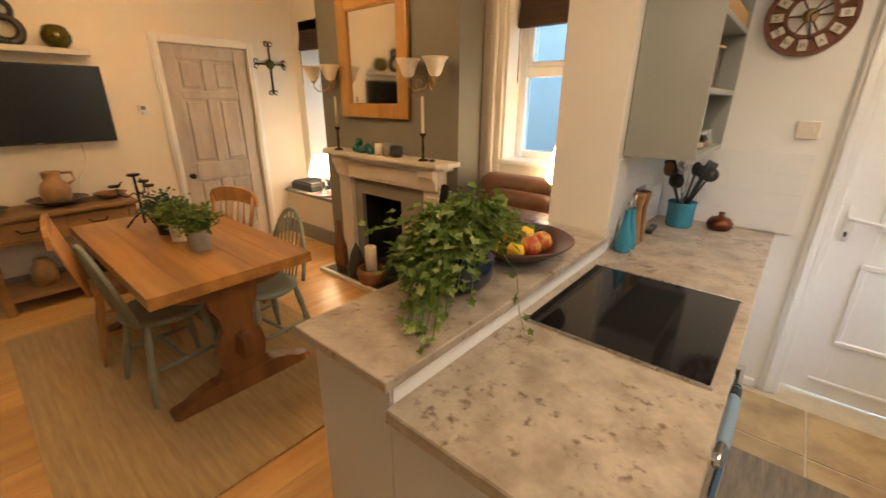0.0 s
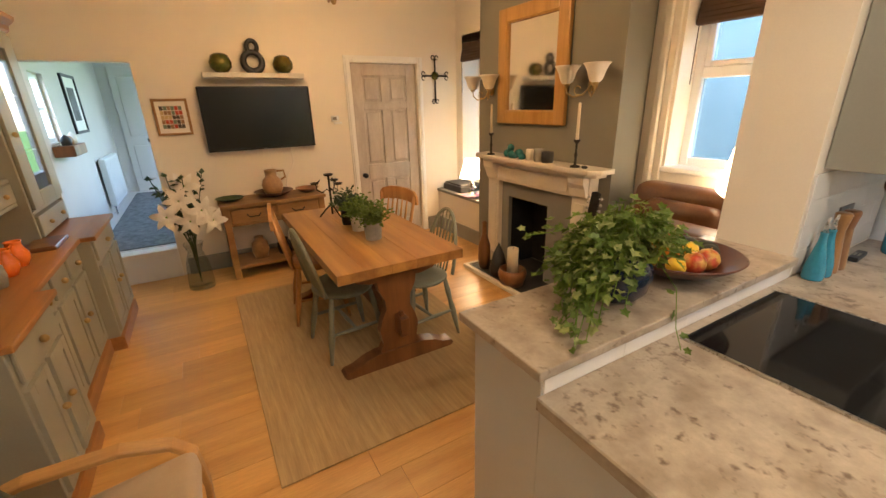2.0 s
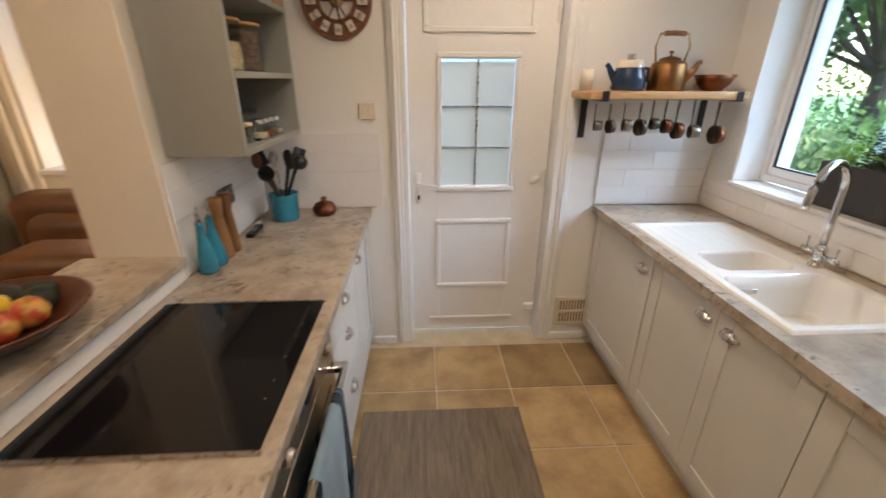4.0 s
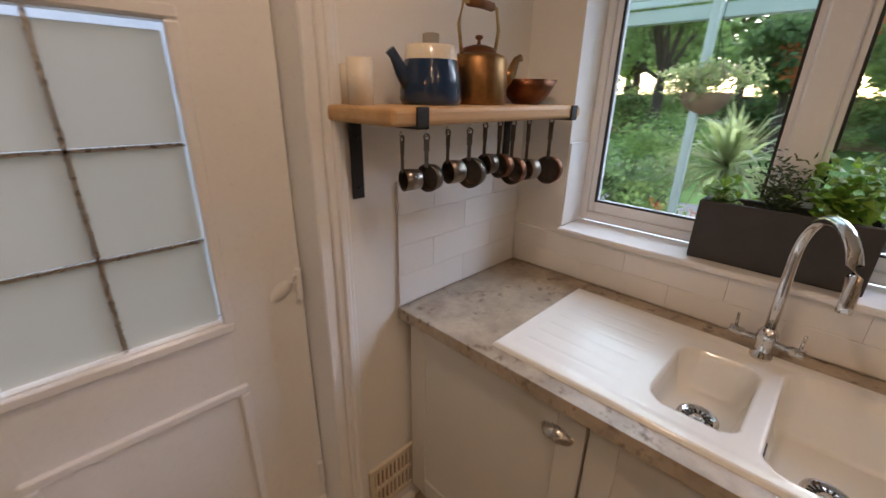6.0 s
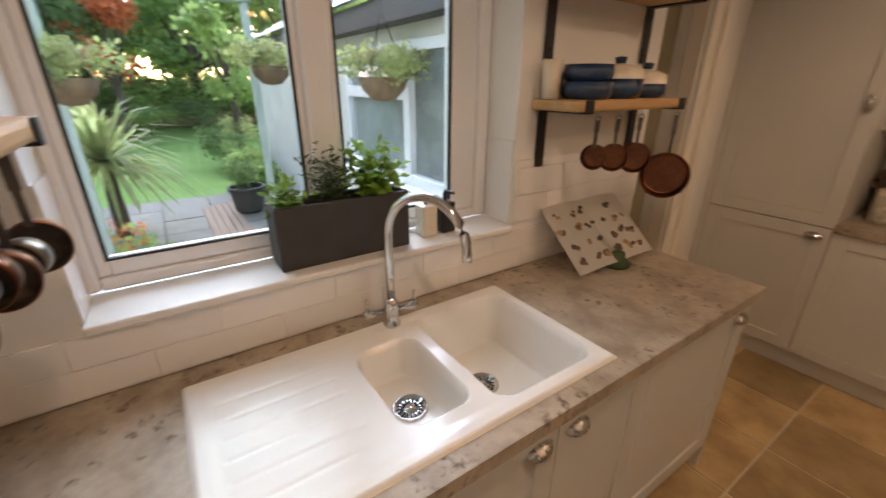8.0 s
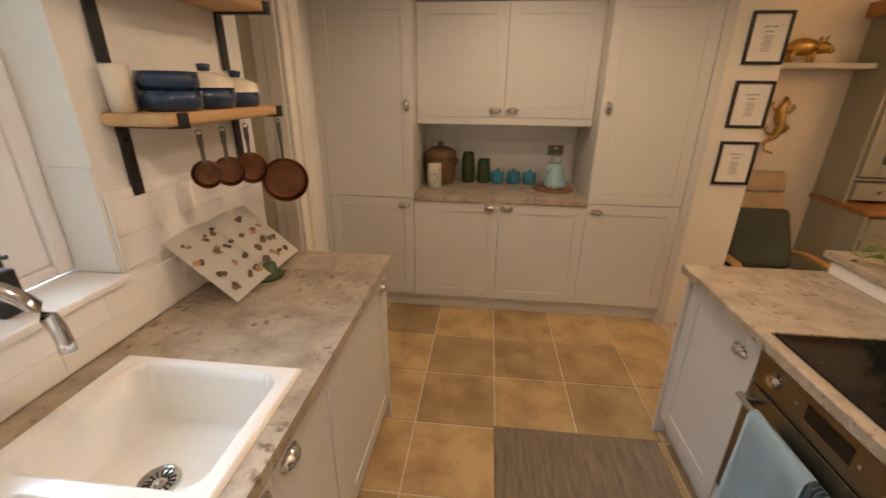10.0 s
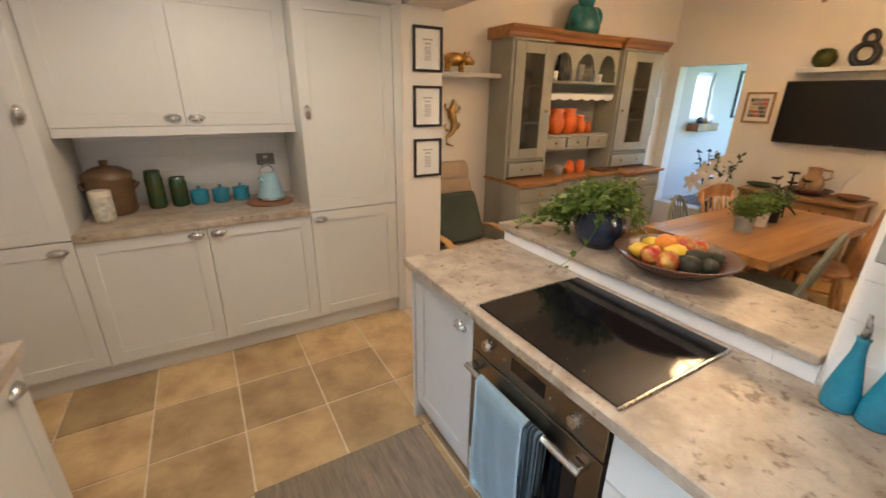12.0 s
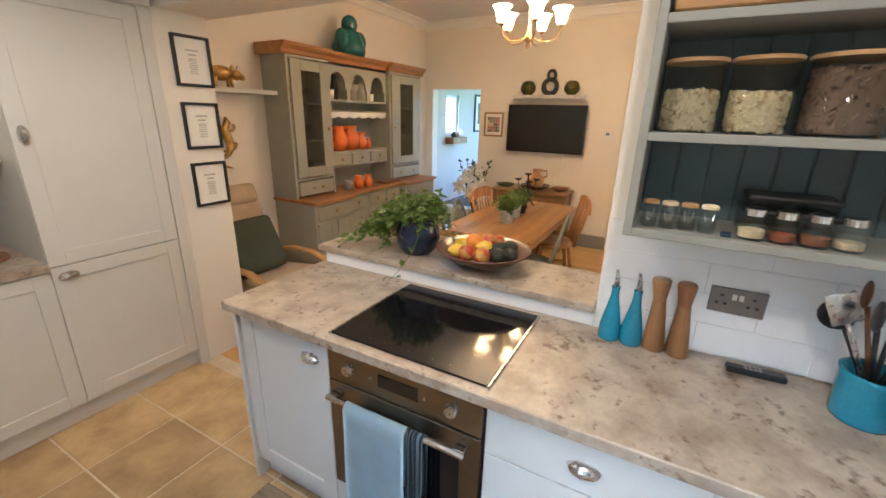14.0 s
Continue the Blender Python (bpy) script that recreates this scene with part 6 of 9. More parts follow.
solid("trim_firebox", boxes(((-2.675, 3.09, 0.03), (-2.125, 3.118, 0.74)), ((-2.678, 2.80, 0.03), (-2.66, 3.09, 0.74)), ((-2.14, 2.80, 0.03), (-2.122, 3.09, 0.74)), ((-2.66, 2.80, 0.735), (-2.14, 3.09, 0.748))), SOOT, "sooty black firebox lining", "firebox", kind="structure")
hz = thing("hearth", "dark slate hearth with a cream timber edge", "hearth", (-2.4, 2.57, 0))
part("slab", one((-2.86, 2.42, 0.0), (-1.72, 3.09, 0.022), 0.002), SLATE, hz)
part("edge", boxes(((-2.90, 2.38, 0), (-1.68, 2.42, 0.04)), bev=0.004), MARBLE, hz)
part("edge", one((-2.90, 2.42, 0), (-2.86, 2.70, 0.04), 0.004), MARBLE, hz)
part("edge", one((-1.72, 2.42, 0), (-1.68, 2.70, 0.04), 0.004), MARBLE, hz)
bt = thing("wine_bottle", "dark brown bottle ornament standing on the hearth", "bottle", (-2.73, 2.52, 0.022))
part("body", lathe([(0, 0), (0.045, 0), (0.062, 0.10), (0.058, 0.24), (0.03, 0.33), (0.022, 0.36), (0.022, 0.46), (0.028, 0.47), (0, 0.49)], (-2.73, 2.52, 0.022), 20), TRESTLE, bt, smooth=True)
solid("slate_obelisk", lathe([(0, 0), (0.08, 0), (0.085, 0.08), (0.05, 0.22), (0.0, 0.33)], (-2.50, 2.52, 0.022), 16), SLATE, "grey drop-shaped stone ornament on the hearth", "ornament", smooth=True)
ch = thing("pillar_candle", "cream pillar candle in a dark wooden bowl", "candle", (-2.27, 2.50, 0.022))
part("holder", lathe([(0, 0), (0.10, 0), (0.13, 0.10), (0.12, 0.15), (0.10, 0.15), (0.10, 0.06), (0, 0.06)], (-2.27, 2.50, 0.022), 22), TRESTLE, ch, smooth=True)
part("candle", lathe([(0, 0.06), (0.05, 0.06), (0.05, 0.34), (0.045, 0.345), (0.03, 0.335), (0, 0.335)], (-2.27, 2.50, 0.022), 20), CANDLE, ch, smooth=True)
part("wick", tube([(-2.27, 2.50, 0.355), (-2.268, 2.50, 0.378)], 0.002, seg=5), BLACK, ch)

# mirror over the mantel
mi = thing("mantel_mirror", "wide honey wood framed mirror over the mantelpiece", "mirror", (-2.47, 2.77, 1.4))
MX0, MX1, MZ0, MZ1 = -2.875, -2.035, 1.40, 2.34
for lo, hi in (((MX0, MZ0), (MX0 + 0.11, MZ1)), ((MX1 - 0.11, MZ0), (MX1, MZ1)), ((MX0 + 0.11, MZ0), (MX1 - 0.11, MZ0 + 0.11)), ((MX0 + 0.11, MZ1 - 0.11), (MX1 - 0.11, MZ1))):
    b = part("frame_bar", one((lo[0], 2.755, lo[1]), (hi[0], 2.797, hi[1]), 0.01, 3), MIRW, mi)
part("inner_bead", boxes(((MX0 + 0.105, 2.765, MZ0 + 0.10), (MX0 + 0.122, 2.795, MZ1 - 0.10)), ((MX1 - 0.122, 2.765, MZ0 + 0.10), (MX1 - 0.105, 2.795, MZ1 - 0.10)), ((MX0 + 0.122, 2.765, MZ0 + 0.10), (MX1 - 0.122, 2.795, MZ0 + 0.118)), ((MX0 + 0.122, 2.765, MZ1 - 0.118), (MX1 - 0.122, 2.795, MZ1 - 0.10))), MIRW, mi)
part("glass", one((MX0 + 0.11, 2.782, MZ0 + 0.105), (MX1 - 0.11, 2.79, MZ1 - 0.105), 0), MIRROR, mi, "silvered mirror glass")

# double wall lights
def sconce(x, group):
    s = thing("wall_light", "double-armed brass wall light with frosted bell shades", "wall lamp", (x, 2.79, 1.65), group=group)
    part("back_plate", lathe([(0, 0), (0.045, 0), (0.04, 0.012), (0.018, 0.022), (0, 0.023)], m=Matrix.Translation((x, 2.799, 1.69)) @ pose(0, 0, 0, 90, 0, 0), seg=20), BRASS, s, smooth=True)
    part("finial", tube([(x, 2.782, 1.69), (x, 2.775, 1.80), (x, 2.77, 1.84)], 0.005, radii=[0.006, 0.004, 0.002], seg=8), BRASS, s, smooth=True)
    for d in (-0.13, 0.13):
        part("arm", tube([(x, 2.78, 1.69), (x + d * 0.25, 2.735, 1.625), (x + d * 0.65, 2.69, 1.61), (x + d * 0.95, 2.67, 1.645), (x + d, 2.67, 1.69)], 0.006), BRASS, s, smooth=True)
        part("scroll", tube(arc((x + d * 0.5, 2.715, 1.655), 0.03, 20, 300, 12), 0.0035, seg=6), BRASS, s, smooth=True)
        part("cup", lathe([(0, 0), (0.02, 0.003), (0.026, 0.018), (0, 0.018)], (x + d, 2.67, 1.685), 14), BRASS, s, smooth=True)
        part("shade", lathe([(0.024, 0), (0.04, 0.012), (0.052, 0.04), (0.062, 0.075), (0.078, 0.105), (0.092, 0.122), (0.089, 0.123), (0.074, 0.105), (0.058, 0.075), (0.048, 0.04), (0.022, 0.006)], (x + d, 2.67, 1.70), 26), FROSTSH, s, "frosted white bell shade", True)
    return s


FROSTSH = material("frosted_shade_glass", (0.70, 0.64, 0.54), 0.35, vary=0.04, scale=12)
sconce(-3.02, "wall lights beside the mirror")
sconce(-1.81, "wall lights beside the mirror")

# mantelpiece things
for x, lab in ((-2.83, 1), (-1.79, 2)):
    c = thing("candlestick", "dark twisted candlestick with a white taper candle", "candlestick", (x, 2.66, 1.118), group="candlesticks on the mantel")
    part("stand", lathe([(0, 0), (0.04, 0), (0.035, 0.012), (0.010, 0.02), (0.008, 0.07), (0.014, 0.09), (0.008, 0.11), (0.008, 0.17), (0.025, 0.19), (0.025, 0.2), (0, 0.2)], (x, 2.66, 1.118), 16), IRON, c, smooth=True)
    part("candle", lathe([(0, 0.2), (0.012, 0.2), (0.010, 0.45), (0, 0.455)], (x, 2.66, 1.118), 12), CANDLE, c, smooth=True)
bm = bmesh.new()
for k in range(7):
    ball(bm, (-2.60 + 0.035 * k, 2.67 + 0.012 * math.sin(k * 2), 1.15 + 0.02 * math.sin(k * 1.7) + (0.03 if k == 1 else 0)), 0.036, (1, 0.9, 1), 10, 8)
solid("green_ornament", bm, TURQ, "green glazed animal ornament on the mantelpiece", "ornament", smooth=True)
for x, r, h, mat, lab in ((-2.31, 0.034, 0.09, POTW, "white small cup on the mantelpiece"), (-2.20, 0.045, 0.10, POTG, "dark grey mug on the mantelpiece"), (-2.10, 0.05, 0.085, SLATE, "dark grey pot on the mantelpiece")):
    solid("mantel_cup", lathe([(0, 0), (r * 0.9, 0), (r, h * 0.5), (r * 0.95, h), (r * 0.85, h), (0, h * 0.6)], (x, 2.68, 1.118), 18), mat, lab, "cup", smooth=True)
bm = bmesh.new()
ball(bm, (-1.70, 2.66, 1.128), 0.02, (1.4, 1, 0.6))
solid("dark_pebble", bm, SLATE, "dark pebble on the mantelpiece", "ornament", smooth=True)
# guitar leaning beside the fire surround
gt = thing("guitar", "dark wooden guitar leaning beside the fire surround", "guitar", (-1.56, 2.6, 0))
GM = Matrix.Translation((-1.555, 2.52, 0.01)) @ pose(0, 0, 0, -9, 0, -8)
half = [(0.0, 0.0), (0.11, 0.01), (0.165, 0.06), (0.17, 0.13), (0.13, 0.21), (0.115, 0.25), (0.13, 0.31), (0.125, 0.37), (0.08, 0.42), (0.0, 0.43)]
def on_guitar(bm):
    bmesh.ops.transform(bm, matrix=GM, verts=bm.verts)
    return bm


part("body", on_guitar(prism(half + [(-p, q) for p, q in reversed(half[1:-1])], "y", -0.045, 0.045)), OLIVEW, gt)
part("sound_hole", on_guitar(lathe([(0, 0), (0.042, 0), (0.042, 0.002), (0, 0.002)], m=Matrix.Translation((0, -0.045, 0.29)) @ pose(0, 0, 0, 90), seg=20)), BLACK, gt)
part("neck", on_guitar(one((-0.025, -0.058, 0.28), (0.025, -0.036, 0.80), 0.004)), TRESTLE, gt)
part("headstock", on_guitar(prism([(-0.026, 0.80), (0.026, 0.80), (0.038, 0.83), (0.036, 0.965), (0, 0.975), (-0.036, 0.965), (-0.038, 0.83)], "y", -0.055, -0.038)), IRON, gt, "black headstock")
for k in range(3):
    for sx in (-1, 1):
        bm = tube([(sx * 0.036, -0.046, 0.845 + 0.042 * k), (sx * 0.056, -0.046, 0.845 + 0.042 * k)], 0.004, seg=8)
        ball(bm, (sx * 0.063, -0.046, 0.845 + 0.042 * k), 0.011, (1, 0.6, 1), 10, 7)
        part("tuning_peg", on_guitar(bm), STEEL, gt, smooth=True)

# window seat things
tl = thing("table_lamp", "lit table lamp with a cream shade on the window seat", "lamp", (-3.68, 3.02, 0.535))
part("base", lathe([(0, 0), (0.06, 0), (0.05, 0.02), (0.02, 0.04), (0.03, 0.08), (0.035, 0.13), (0.018, 0.18), (0.012, 0.22)], (-3.68, 3.02, 0.535), 20), CHROME, tl, smooth=True)
part("shade", lathe([(0.15, 0.21), (0.085, 0.43), (0.083, 0.43), (0.148, 0.21)], (-3.68, 3.02, 0.535), 28), LAMPSH, tl, "glowing cream cloth shade", True)
lamp("table_lamp_bulb", "POINT", 0.7, WARM, (-3.68, 3.02, 0.86), None, 0.03)
pb = thing("printer", "flat black printer on the window seat", "printer", (-3.95, 3.1, 0.535))
part("body", one((-4.22, 2.93, 0.535), (-3.80, 3.25, 0.615), 0.014, 2), BLACK, pb)
part("lid", one((-4.20, 2.95, 0.615), (-3.82, 3.23, 0.635), 0.008, 2), TROUGH, pb)
dish("shallow_dish", (-3.58, 2.955, 0.535), 0.125, 0.022, material("plum_glaze", (0.16, 0.055, 0.11), 0.3, vary=0.2), "plum coloured shallow dish on the window seat")
for x, h in ((-3.57, 0.17), (-3.51, 0.13)):
    gb = thing("glass_bottle", "small clear glass bottle standing in the plum dish", "bottle", (x, 2.955, 0.54), group="bottles in the dish")
    part("body", lathe([(0, 0), (0.026, 0), (0.028, h * 0.5), (0.012, h * 0.7), (0.012, h * 0.85), (0.009, h * 0.85), (0.02, h * 0.5), (0, 0.006)], (x, 2.955, 0.5405), 18), JARG, gb, smooth=True)
    part("stopper", lathe([(0, h * 0.84), (0.011, h * 0.84), (0.016, h * 0.93), (0, h)], (x, 2.955, 0.5405), 14), CHROME, gb, smooth=True)

# leather armchair and standard lamp in the alcove
lc = thing("leather_armchair", "worn brown leather club armchair in the alcove", "armchair", (-1.0, 2.62, 0))
def cushion(name, lo, hi, bev, m=None):
    bm = box(bmesh.new(), lo, hi, bev, 4, m)
    return part(name, bm, LEATHER, lc, smooth=True)


cushion("seat_base", (-1.40, 2.30, 0.10), (-0.62, 2.95, 0.36), 0.04)
cushion("seat_cushion", (-1.26, 2.26, 0.34), (-0.76, 2.80, 0.50), 0.05)
cushion("back", (-1.40, 2.80, 0.30), (-0.62, 3.02, 1.06), 0.08)
cushion("back_cushion", (-1.25, 2.70, 0.46), (-0.77, 2.86, 0.98), 0.07)
cushion("arm", (-1.46, 2.28, 0.2), (-1.26, 2.95, 0.68), 0.08)
cushion("arm", (-0.76, 2.28, 0.2), (-0.56, 2.95, 0.68), 0.08)
cushion("arm_roll", (-1.12, 2.36, 0.78), (-0.57, 2.64, 0.92), 0.065)
for x in (-1.36, -0.66):
    for y in (2.34, 2.92):
        part("foot", lathe([(0, 0), (0.022, 0), (0.03, 0.10), (0, 0.10)], (x, y, 0), 12), TRESTLE, lc)
sl = thing("standard_lamp", "lit standard lamp with a tall cream shade", "lamp", (-0.78, 2.97, 0))
part("pole", tube([(-0.78, 2.97, 0.0), (-0.78, 2.97, 1.05)], 0.012), BRASS, sl, smooth=True)
part("base", lathe([(0, 0), (0.12, 0), (0.11, 0.02), (0.03, 0.035), (0, 0.04)], (-0.78, 2.97, 0), 20), BRASS, sl, smooth=True)
part("shade", lathe([(0.17, 0.93), (0.075, 1.40), (0.073, 1.40), (0.168, 0.93)], (-0.78, 2.97, 0), 28), LAMPSH, sl, "glowing cream cone shade", True)
lamp("standard_lamp_bulb", "POINT", 0.3, WARM, (-0.78, 2.97, 1.12), None, 0.03)

# chandelier
cd = thing("chandelier", "lit brass chandelier with five frosted bell shades", "chandelier", (-2.4, 1.14, 2.2))
CX, CY = -2.4, 1.14
part("stem", lathe([(0, 2.17), (0.012, 2.175), (0.02, 2.195), (0.010, 2.21), (0.03, 2.235), (0.036, 2.26), (0.02, 2.285), (0.012, 2.31), (0.010, 2.42), (0.022, 2.45), (0.010, 2.48), (0.006, 2.52)], (CX, CY, 0), 16), BRASS, cd, smooth=True)
part("rod", tube([(CX, CY, 2.5), (CX, CY, DC - 0.02)], 0.006), BRASS, cd)
part("ceiling_rose", lathe([(0, 0), (0.05, 0), (0.055, 0.03), (0, 0.035)], (CX, CY, DC - 0.036), 20), BRASS, cd)
for k in range(5):
    a = k * 2 * math.pi / 5 + 0.5
    u = Vector((math.cos(a), math.sin(a), 0))
    o = Vector((CX, CY, 0))
    part("arm", tube([o + u * 0.02 + Vector((0, 0, 2.26)), o + u * 0.09 + Vector((0, 0, 2.225)), o + u * 0.17 + Vector((0, 0, 2.22)), o + u * 0.235 + Vector((0, 0, 2.25)), o + u * 0.25 + Vector((0, 0, 2.325))], 0.007, seg=8), BRASS, cd, smooth=True)
    p = o + u * 0.25
    part("cup", lathe([(0, 0), (0.022, 0.004), (0.028, 0.02), (0, 0.02)], p + Vector((0, 0, 2.322)), 14), BRASS, cd, smooth=True)
    part("shade", lathe([(0.025, 0.0), (0.038, 0.02), (0.045, 0.06), (0.058, 0.10), (0.078, 0.125), (0.075, 0.125), (0.054, 0.10), (0.041, 0.06), (0.022, 0.006)], p + Vector((0, 0, 2.34)), 20), BULBG, cd, "glowing frosted bell shade", True)
    lamp("chandelier_bulb", "POINT", CHAND, WARM, p + Vector((0, 0, 2.425)), None, 0.022)

# ---- kitchen things ----
PEWTERL = material("worn_pewter", (0.27, 0.235, 0.20), 0.3, 1.0, vary=0.15, scale=20, fine=90, bump=0.06)
INKL = material("pale_print_ink", (0.50, 0.47, 0.43), 0.8, vary=0.2, scale=80)
GREENB = material("green_bottle_glass", (0.012, 0.065, 0.03), 0.1, vary=0.3, scale=12, second=(0.05, 0.06, 0.01), bump=0.0, coat=0.4)
COPPERC = material("brown_stoneware", (0.13, 0.075, 0.035), 0.4, vary=0.2, scale=10)
# three framed certificates on the wall end
for z0, z1 in ((1.755, 2.03), (1.40, 1.668), (1.05, 1.318)):
    marks = [(0.3, 0.7, 0.72, 0.76, INKL), (0.38, 0.62, 0.62, 0.66, INKL)] + [(0.36 + 0.02 * (k % 2), 0.64 - 0.02 * (k % 3), 0.22 + 0.045 * k, 0.245 + 0.045 * k, INKL) for k in range(8)]
    framed("framed_certificate", "y", -0.199, 1, -0.468, -0.248, z0, z1, BLACK, 0.016, "certificate in a thin black frame on the wall end", None, marks)

# trailing ivy in a navy pot, on the bar
iv = thing("ivy_plant", "trailing variegated ivy in a navy glazed pot on the bar", "plant", (-0.388, 1.338, 0.998))
IX, IY = -0.388, 1.338
part("pot", lathe([(0, 0), (0.066, 0), (0.071, 0.006), (0.092, 0.03), (0.104, 0.075), (0.101, 0.12), (0.086, 0.15), (0.088, 0.156), (0.097, 0.168), (0.092, 0.170), (0.080, 0.156), (0.078, 0.14), (0, 0.135)], (IX, IY, 0.998), 28), NAVY, iv, smooth=True)
r = random.Random(11)
bm, bl, bs = bmesh.new(), bmesh.new(), bmesh.new()
def ivy_leaf(b, p, d, n, s):
    """A five-pointed leaf with a fold along its rib."""
    d = d.normalized()
    sd = d.cross(n)
    if sd.length < 0.1:
        sd = d.cross(Vector((1, 0, 0)))
    sd.normalize()
    up = sd.cross(d)
    pts = [(0, 0), (0.34, -0.10), (0.30, 0.28), (0.52, 0.50), (0.22, 0.62), (0, 1.0), (-0.22, 0.62), (-0.52, 0.50), (-0.30, 0.28), (-0.34, -0.10)]
    mid = b.verts.new(p + d * s * 0.4)
    vs = [b.verts.new(p + (d * q + sd * w + up * (abs(w) * 0.35)) * s) for w, q in pts]
    for i in range(10):
        b.faces.new((mid, vs[i], vs[(i + 1) % 10]))


trails = []
# a low crown round the rim
for k in range(74):
    a = r.uniform(0, 6.283)
    dx, dy = math.cos(a), math.sin(a)
    reach = r.uniform(0.05, 0.19) * (1.0 if dx > 0.3 or dy > 0.2 else 1.12)
    base = Vector((IX + dx * 0.05, IY + dy * 0.05, 1.17))
    top = Vector((IX + dx * reach * 0.65, IY + dy * reach * 0.75, 1.175 + r.uniform(0.02, 0.115) * (1.15 - reach * 1.6)))
    low = 1.165 if dx > 0.25 else max(1.05, 1.18 - reach * 0.55)
    trails.append([base, top, Vector((IX + dx * reach, IY + dy * reach * 1.05, low + r.uniform(-0.01, 0.05)))])
# trails that run down along the bar towards its end
for k in range(60):
    f = r.random()
    y = 1.255 - 0.18 * f
    x = r.uniform(-0.53, -0.25) if f < 0.75 else r.uniform(-0.40, -0.23)
    z = 1.145 - 0.10 * f + r.uniform(-0.02, 0.045)
    trails.append([Vector((IX, IY - 0.06, 1.185)), Vector((x * 0.55 + IX * 0.45, (IY + y) / 2 - 0.01, max(z + 0.03, r.uniform(1.14, 1.225)))), Vector((x, y, z))])
for dx_ in (0.0,):
    trails.append([Vector((-0.34, 1.40, 1.17)), Vector((-0.235 + dx_, 1.41, 1.06)), Vector((-0.19, 1.36 + dx_, 0.965)), Vector((-0.15, 1.33 + dx_, 0.925))])
for k in range(18):
    x, y = r.uniform(-0.47, -0.27), r.uniform(1.16, 1.235)
    trails.append([Vector((x * 0.5 + IX * 0.5, IY - 0.04, 1.185)), Vector((x, y + 0.02, r.uniform(1.17, 1.205))), Vector((x + 0.01, y - 0.02, r.uniform(1.02, 1.08)))])
# two sprays that stand clear of the rest
for k in range(6):
    trails.append([Vector((IX, IY - 0.06, 1.185)), Vector((r.uniform(-0.36, -0.26), r.uniform(1.08, 1.18), r.uniform(1.09, 1.16))), Vector((r.uniform(-0.34, -0.215), r.uniform(0.985, 1.06), r.uniform(1.01, 1.05)))])
for y, x, z in ((1.16, -0.62, 1.17), (1.22, -0.60, 1.20)):
    trails.append([Vector((IX, IY, 1.18)), Vector((-0.52, 1.25, 1.20)), Vector((x, y, z))])
for tr in trails:
    tube(tr, 0.0016, bs, seg=4)
    n = 13 if len(tr) == 3 else 5
    for j in range(n):
        f = 0.15 + 0.85 * j / (n - 1)
        q = f * (len(tr) - 1)
        i = min(int(q), len(tr) - 2)
        p = tr[i].lerp(tr[i + 1], q - i) + Vector((r.gauss(0, 0.012), r.gauss(0, 0.012), r.gauss(0.004, 0.010)))
        p.z = max(p.z, 1.006 if p.x < -0.2 else 0.92)
        if math.hypot(p.x - IX, p.y - IY) < 0.115 and p.z < 1.175:
            continue
        d = Vector((r.gauss(0, 1) + (p.x - IX) * 5, r.gauss(0, 1) + (p.y - IY) * 5, r.gauss(-0.35, 0.5)))
        nrm = Vector((r.gauss(0, 0.4), r.gauss(0, 0.4), 1)).normalized()
        ivy_leaf(bl if r.random() < 0.2 else bm, p, d, nrm, r.uniform(0.020, 0.038))
tagged(part("leaves", bm, LEAF, iv), kind="stuff")
tagged(part("variegated_leaves", bl, LEAFV, iv), "pale variegated ivy leaves", kind="stuff")
tagged(part("stem", bs, LEAFL, iv), kind="stuff")

# fruit bowl
fb = thing("fruit_bowl", "wide dark red wooden fruit bowl on the bar", "bowl", (-0.42, 1.648, 0.998))
FX, FYY = -0.398, 1.675
part("bowl", lathe([(0, 0), (0.07, 0), (0.08, 0.008), (0.145, 0.028), (0.200, 0.066), (0.212, 0.078), (0.204, 0.079), (0.14, 0.040), (0.07, 0.020), (0, 0.016)], (FX, FYY, 0.998), 44), BOWLW, fb, smooth=True)
FR = {"apple": material("red_yellow_apple", (0.60, 0.36, 0.07), 0.3, vary=0.3, scale=22, second=(0.48, 0.06, 0.02), mix=(0.42, 0.6), coat=0.2),
      "lemon": material("lemon_peel", (0.78, 0.50, 0.03), 0.4, vary=0.06, fine=300, bump=0.2), "orange": material("orange_peel", (0.72, 0.25, 0.02), 0.4, vary=0.06, fine=300, bump=0.2),
      "avocado": material("avocado_skin", (0.022, 0.025, 0.012), 0.55, vary=0.4, scale=60, fine=160, bump=0.6), "plum": material("plum_skin", (0.05, 0.012, 0.02), 0.35, vary=0.3, scale=30)}
fruits = [("lemon", -0.03, -0.115, 0.065), ("lemon", 0.06, -0.10, 0.062), ("apple", 0.085, -0.04, 0.068), ("apple", 0.09, 0.03, 0.068), ("orange", 0.0, -0.045, 0.095), ("apple", -0.03, 0.01, 0.10), ("orange", -0.09, -0.05, 0.075), ("apple", -0.08, 0.03, 0.085), ("lemon", 0.03, 0.02, 0.088), ("avocado", 0.06, 0.09, 0.070), ("avocado", 0.0, 0.08, 0.080), ("avocado", -0.05, 0.10, 0.075), ("avocado", 0.02, 0.13, 0.066), ("plum", -0.10, 0.09, 0.072)]
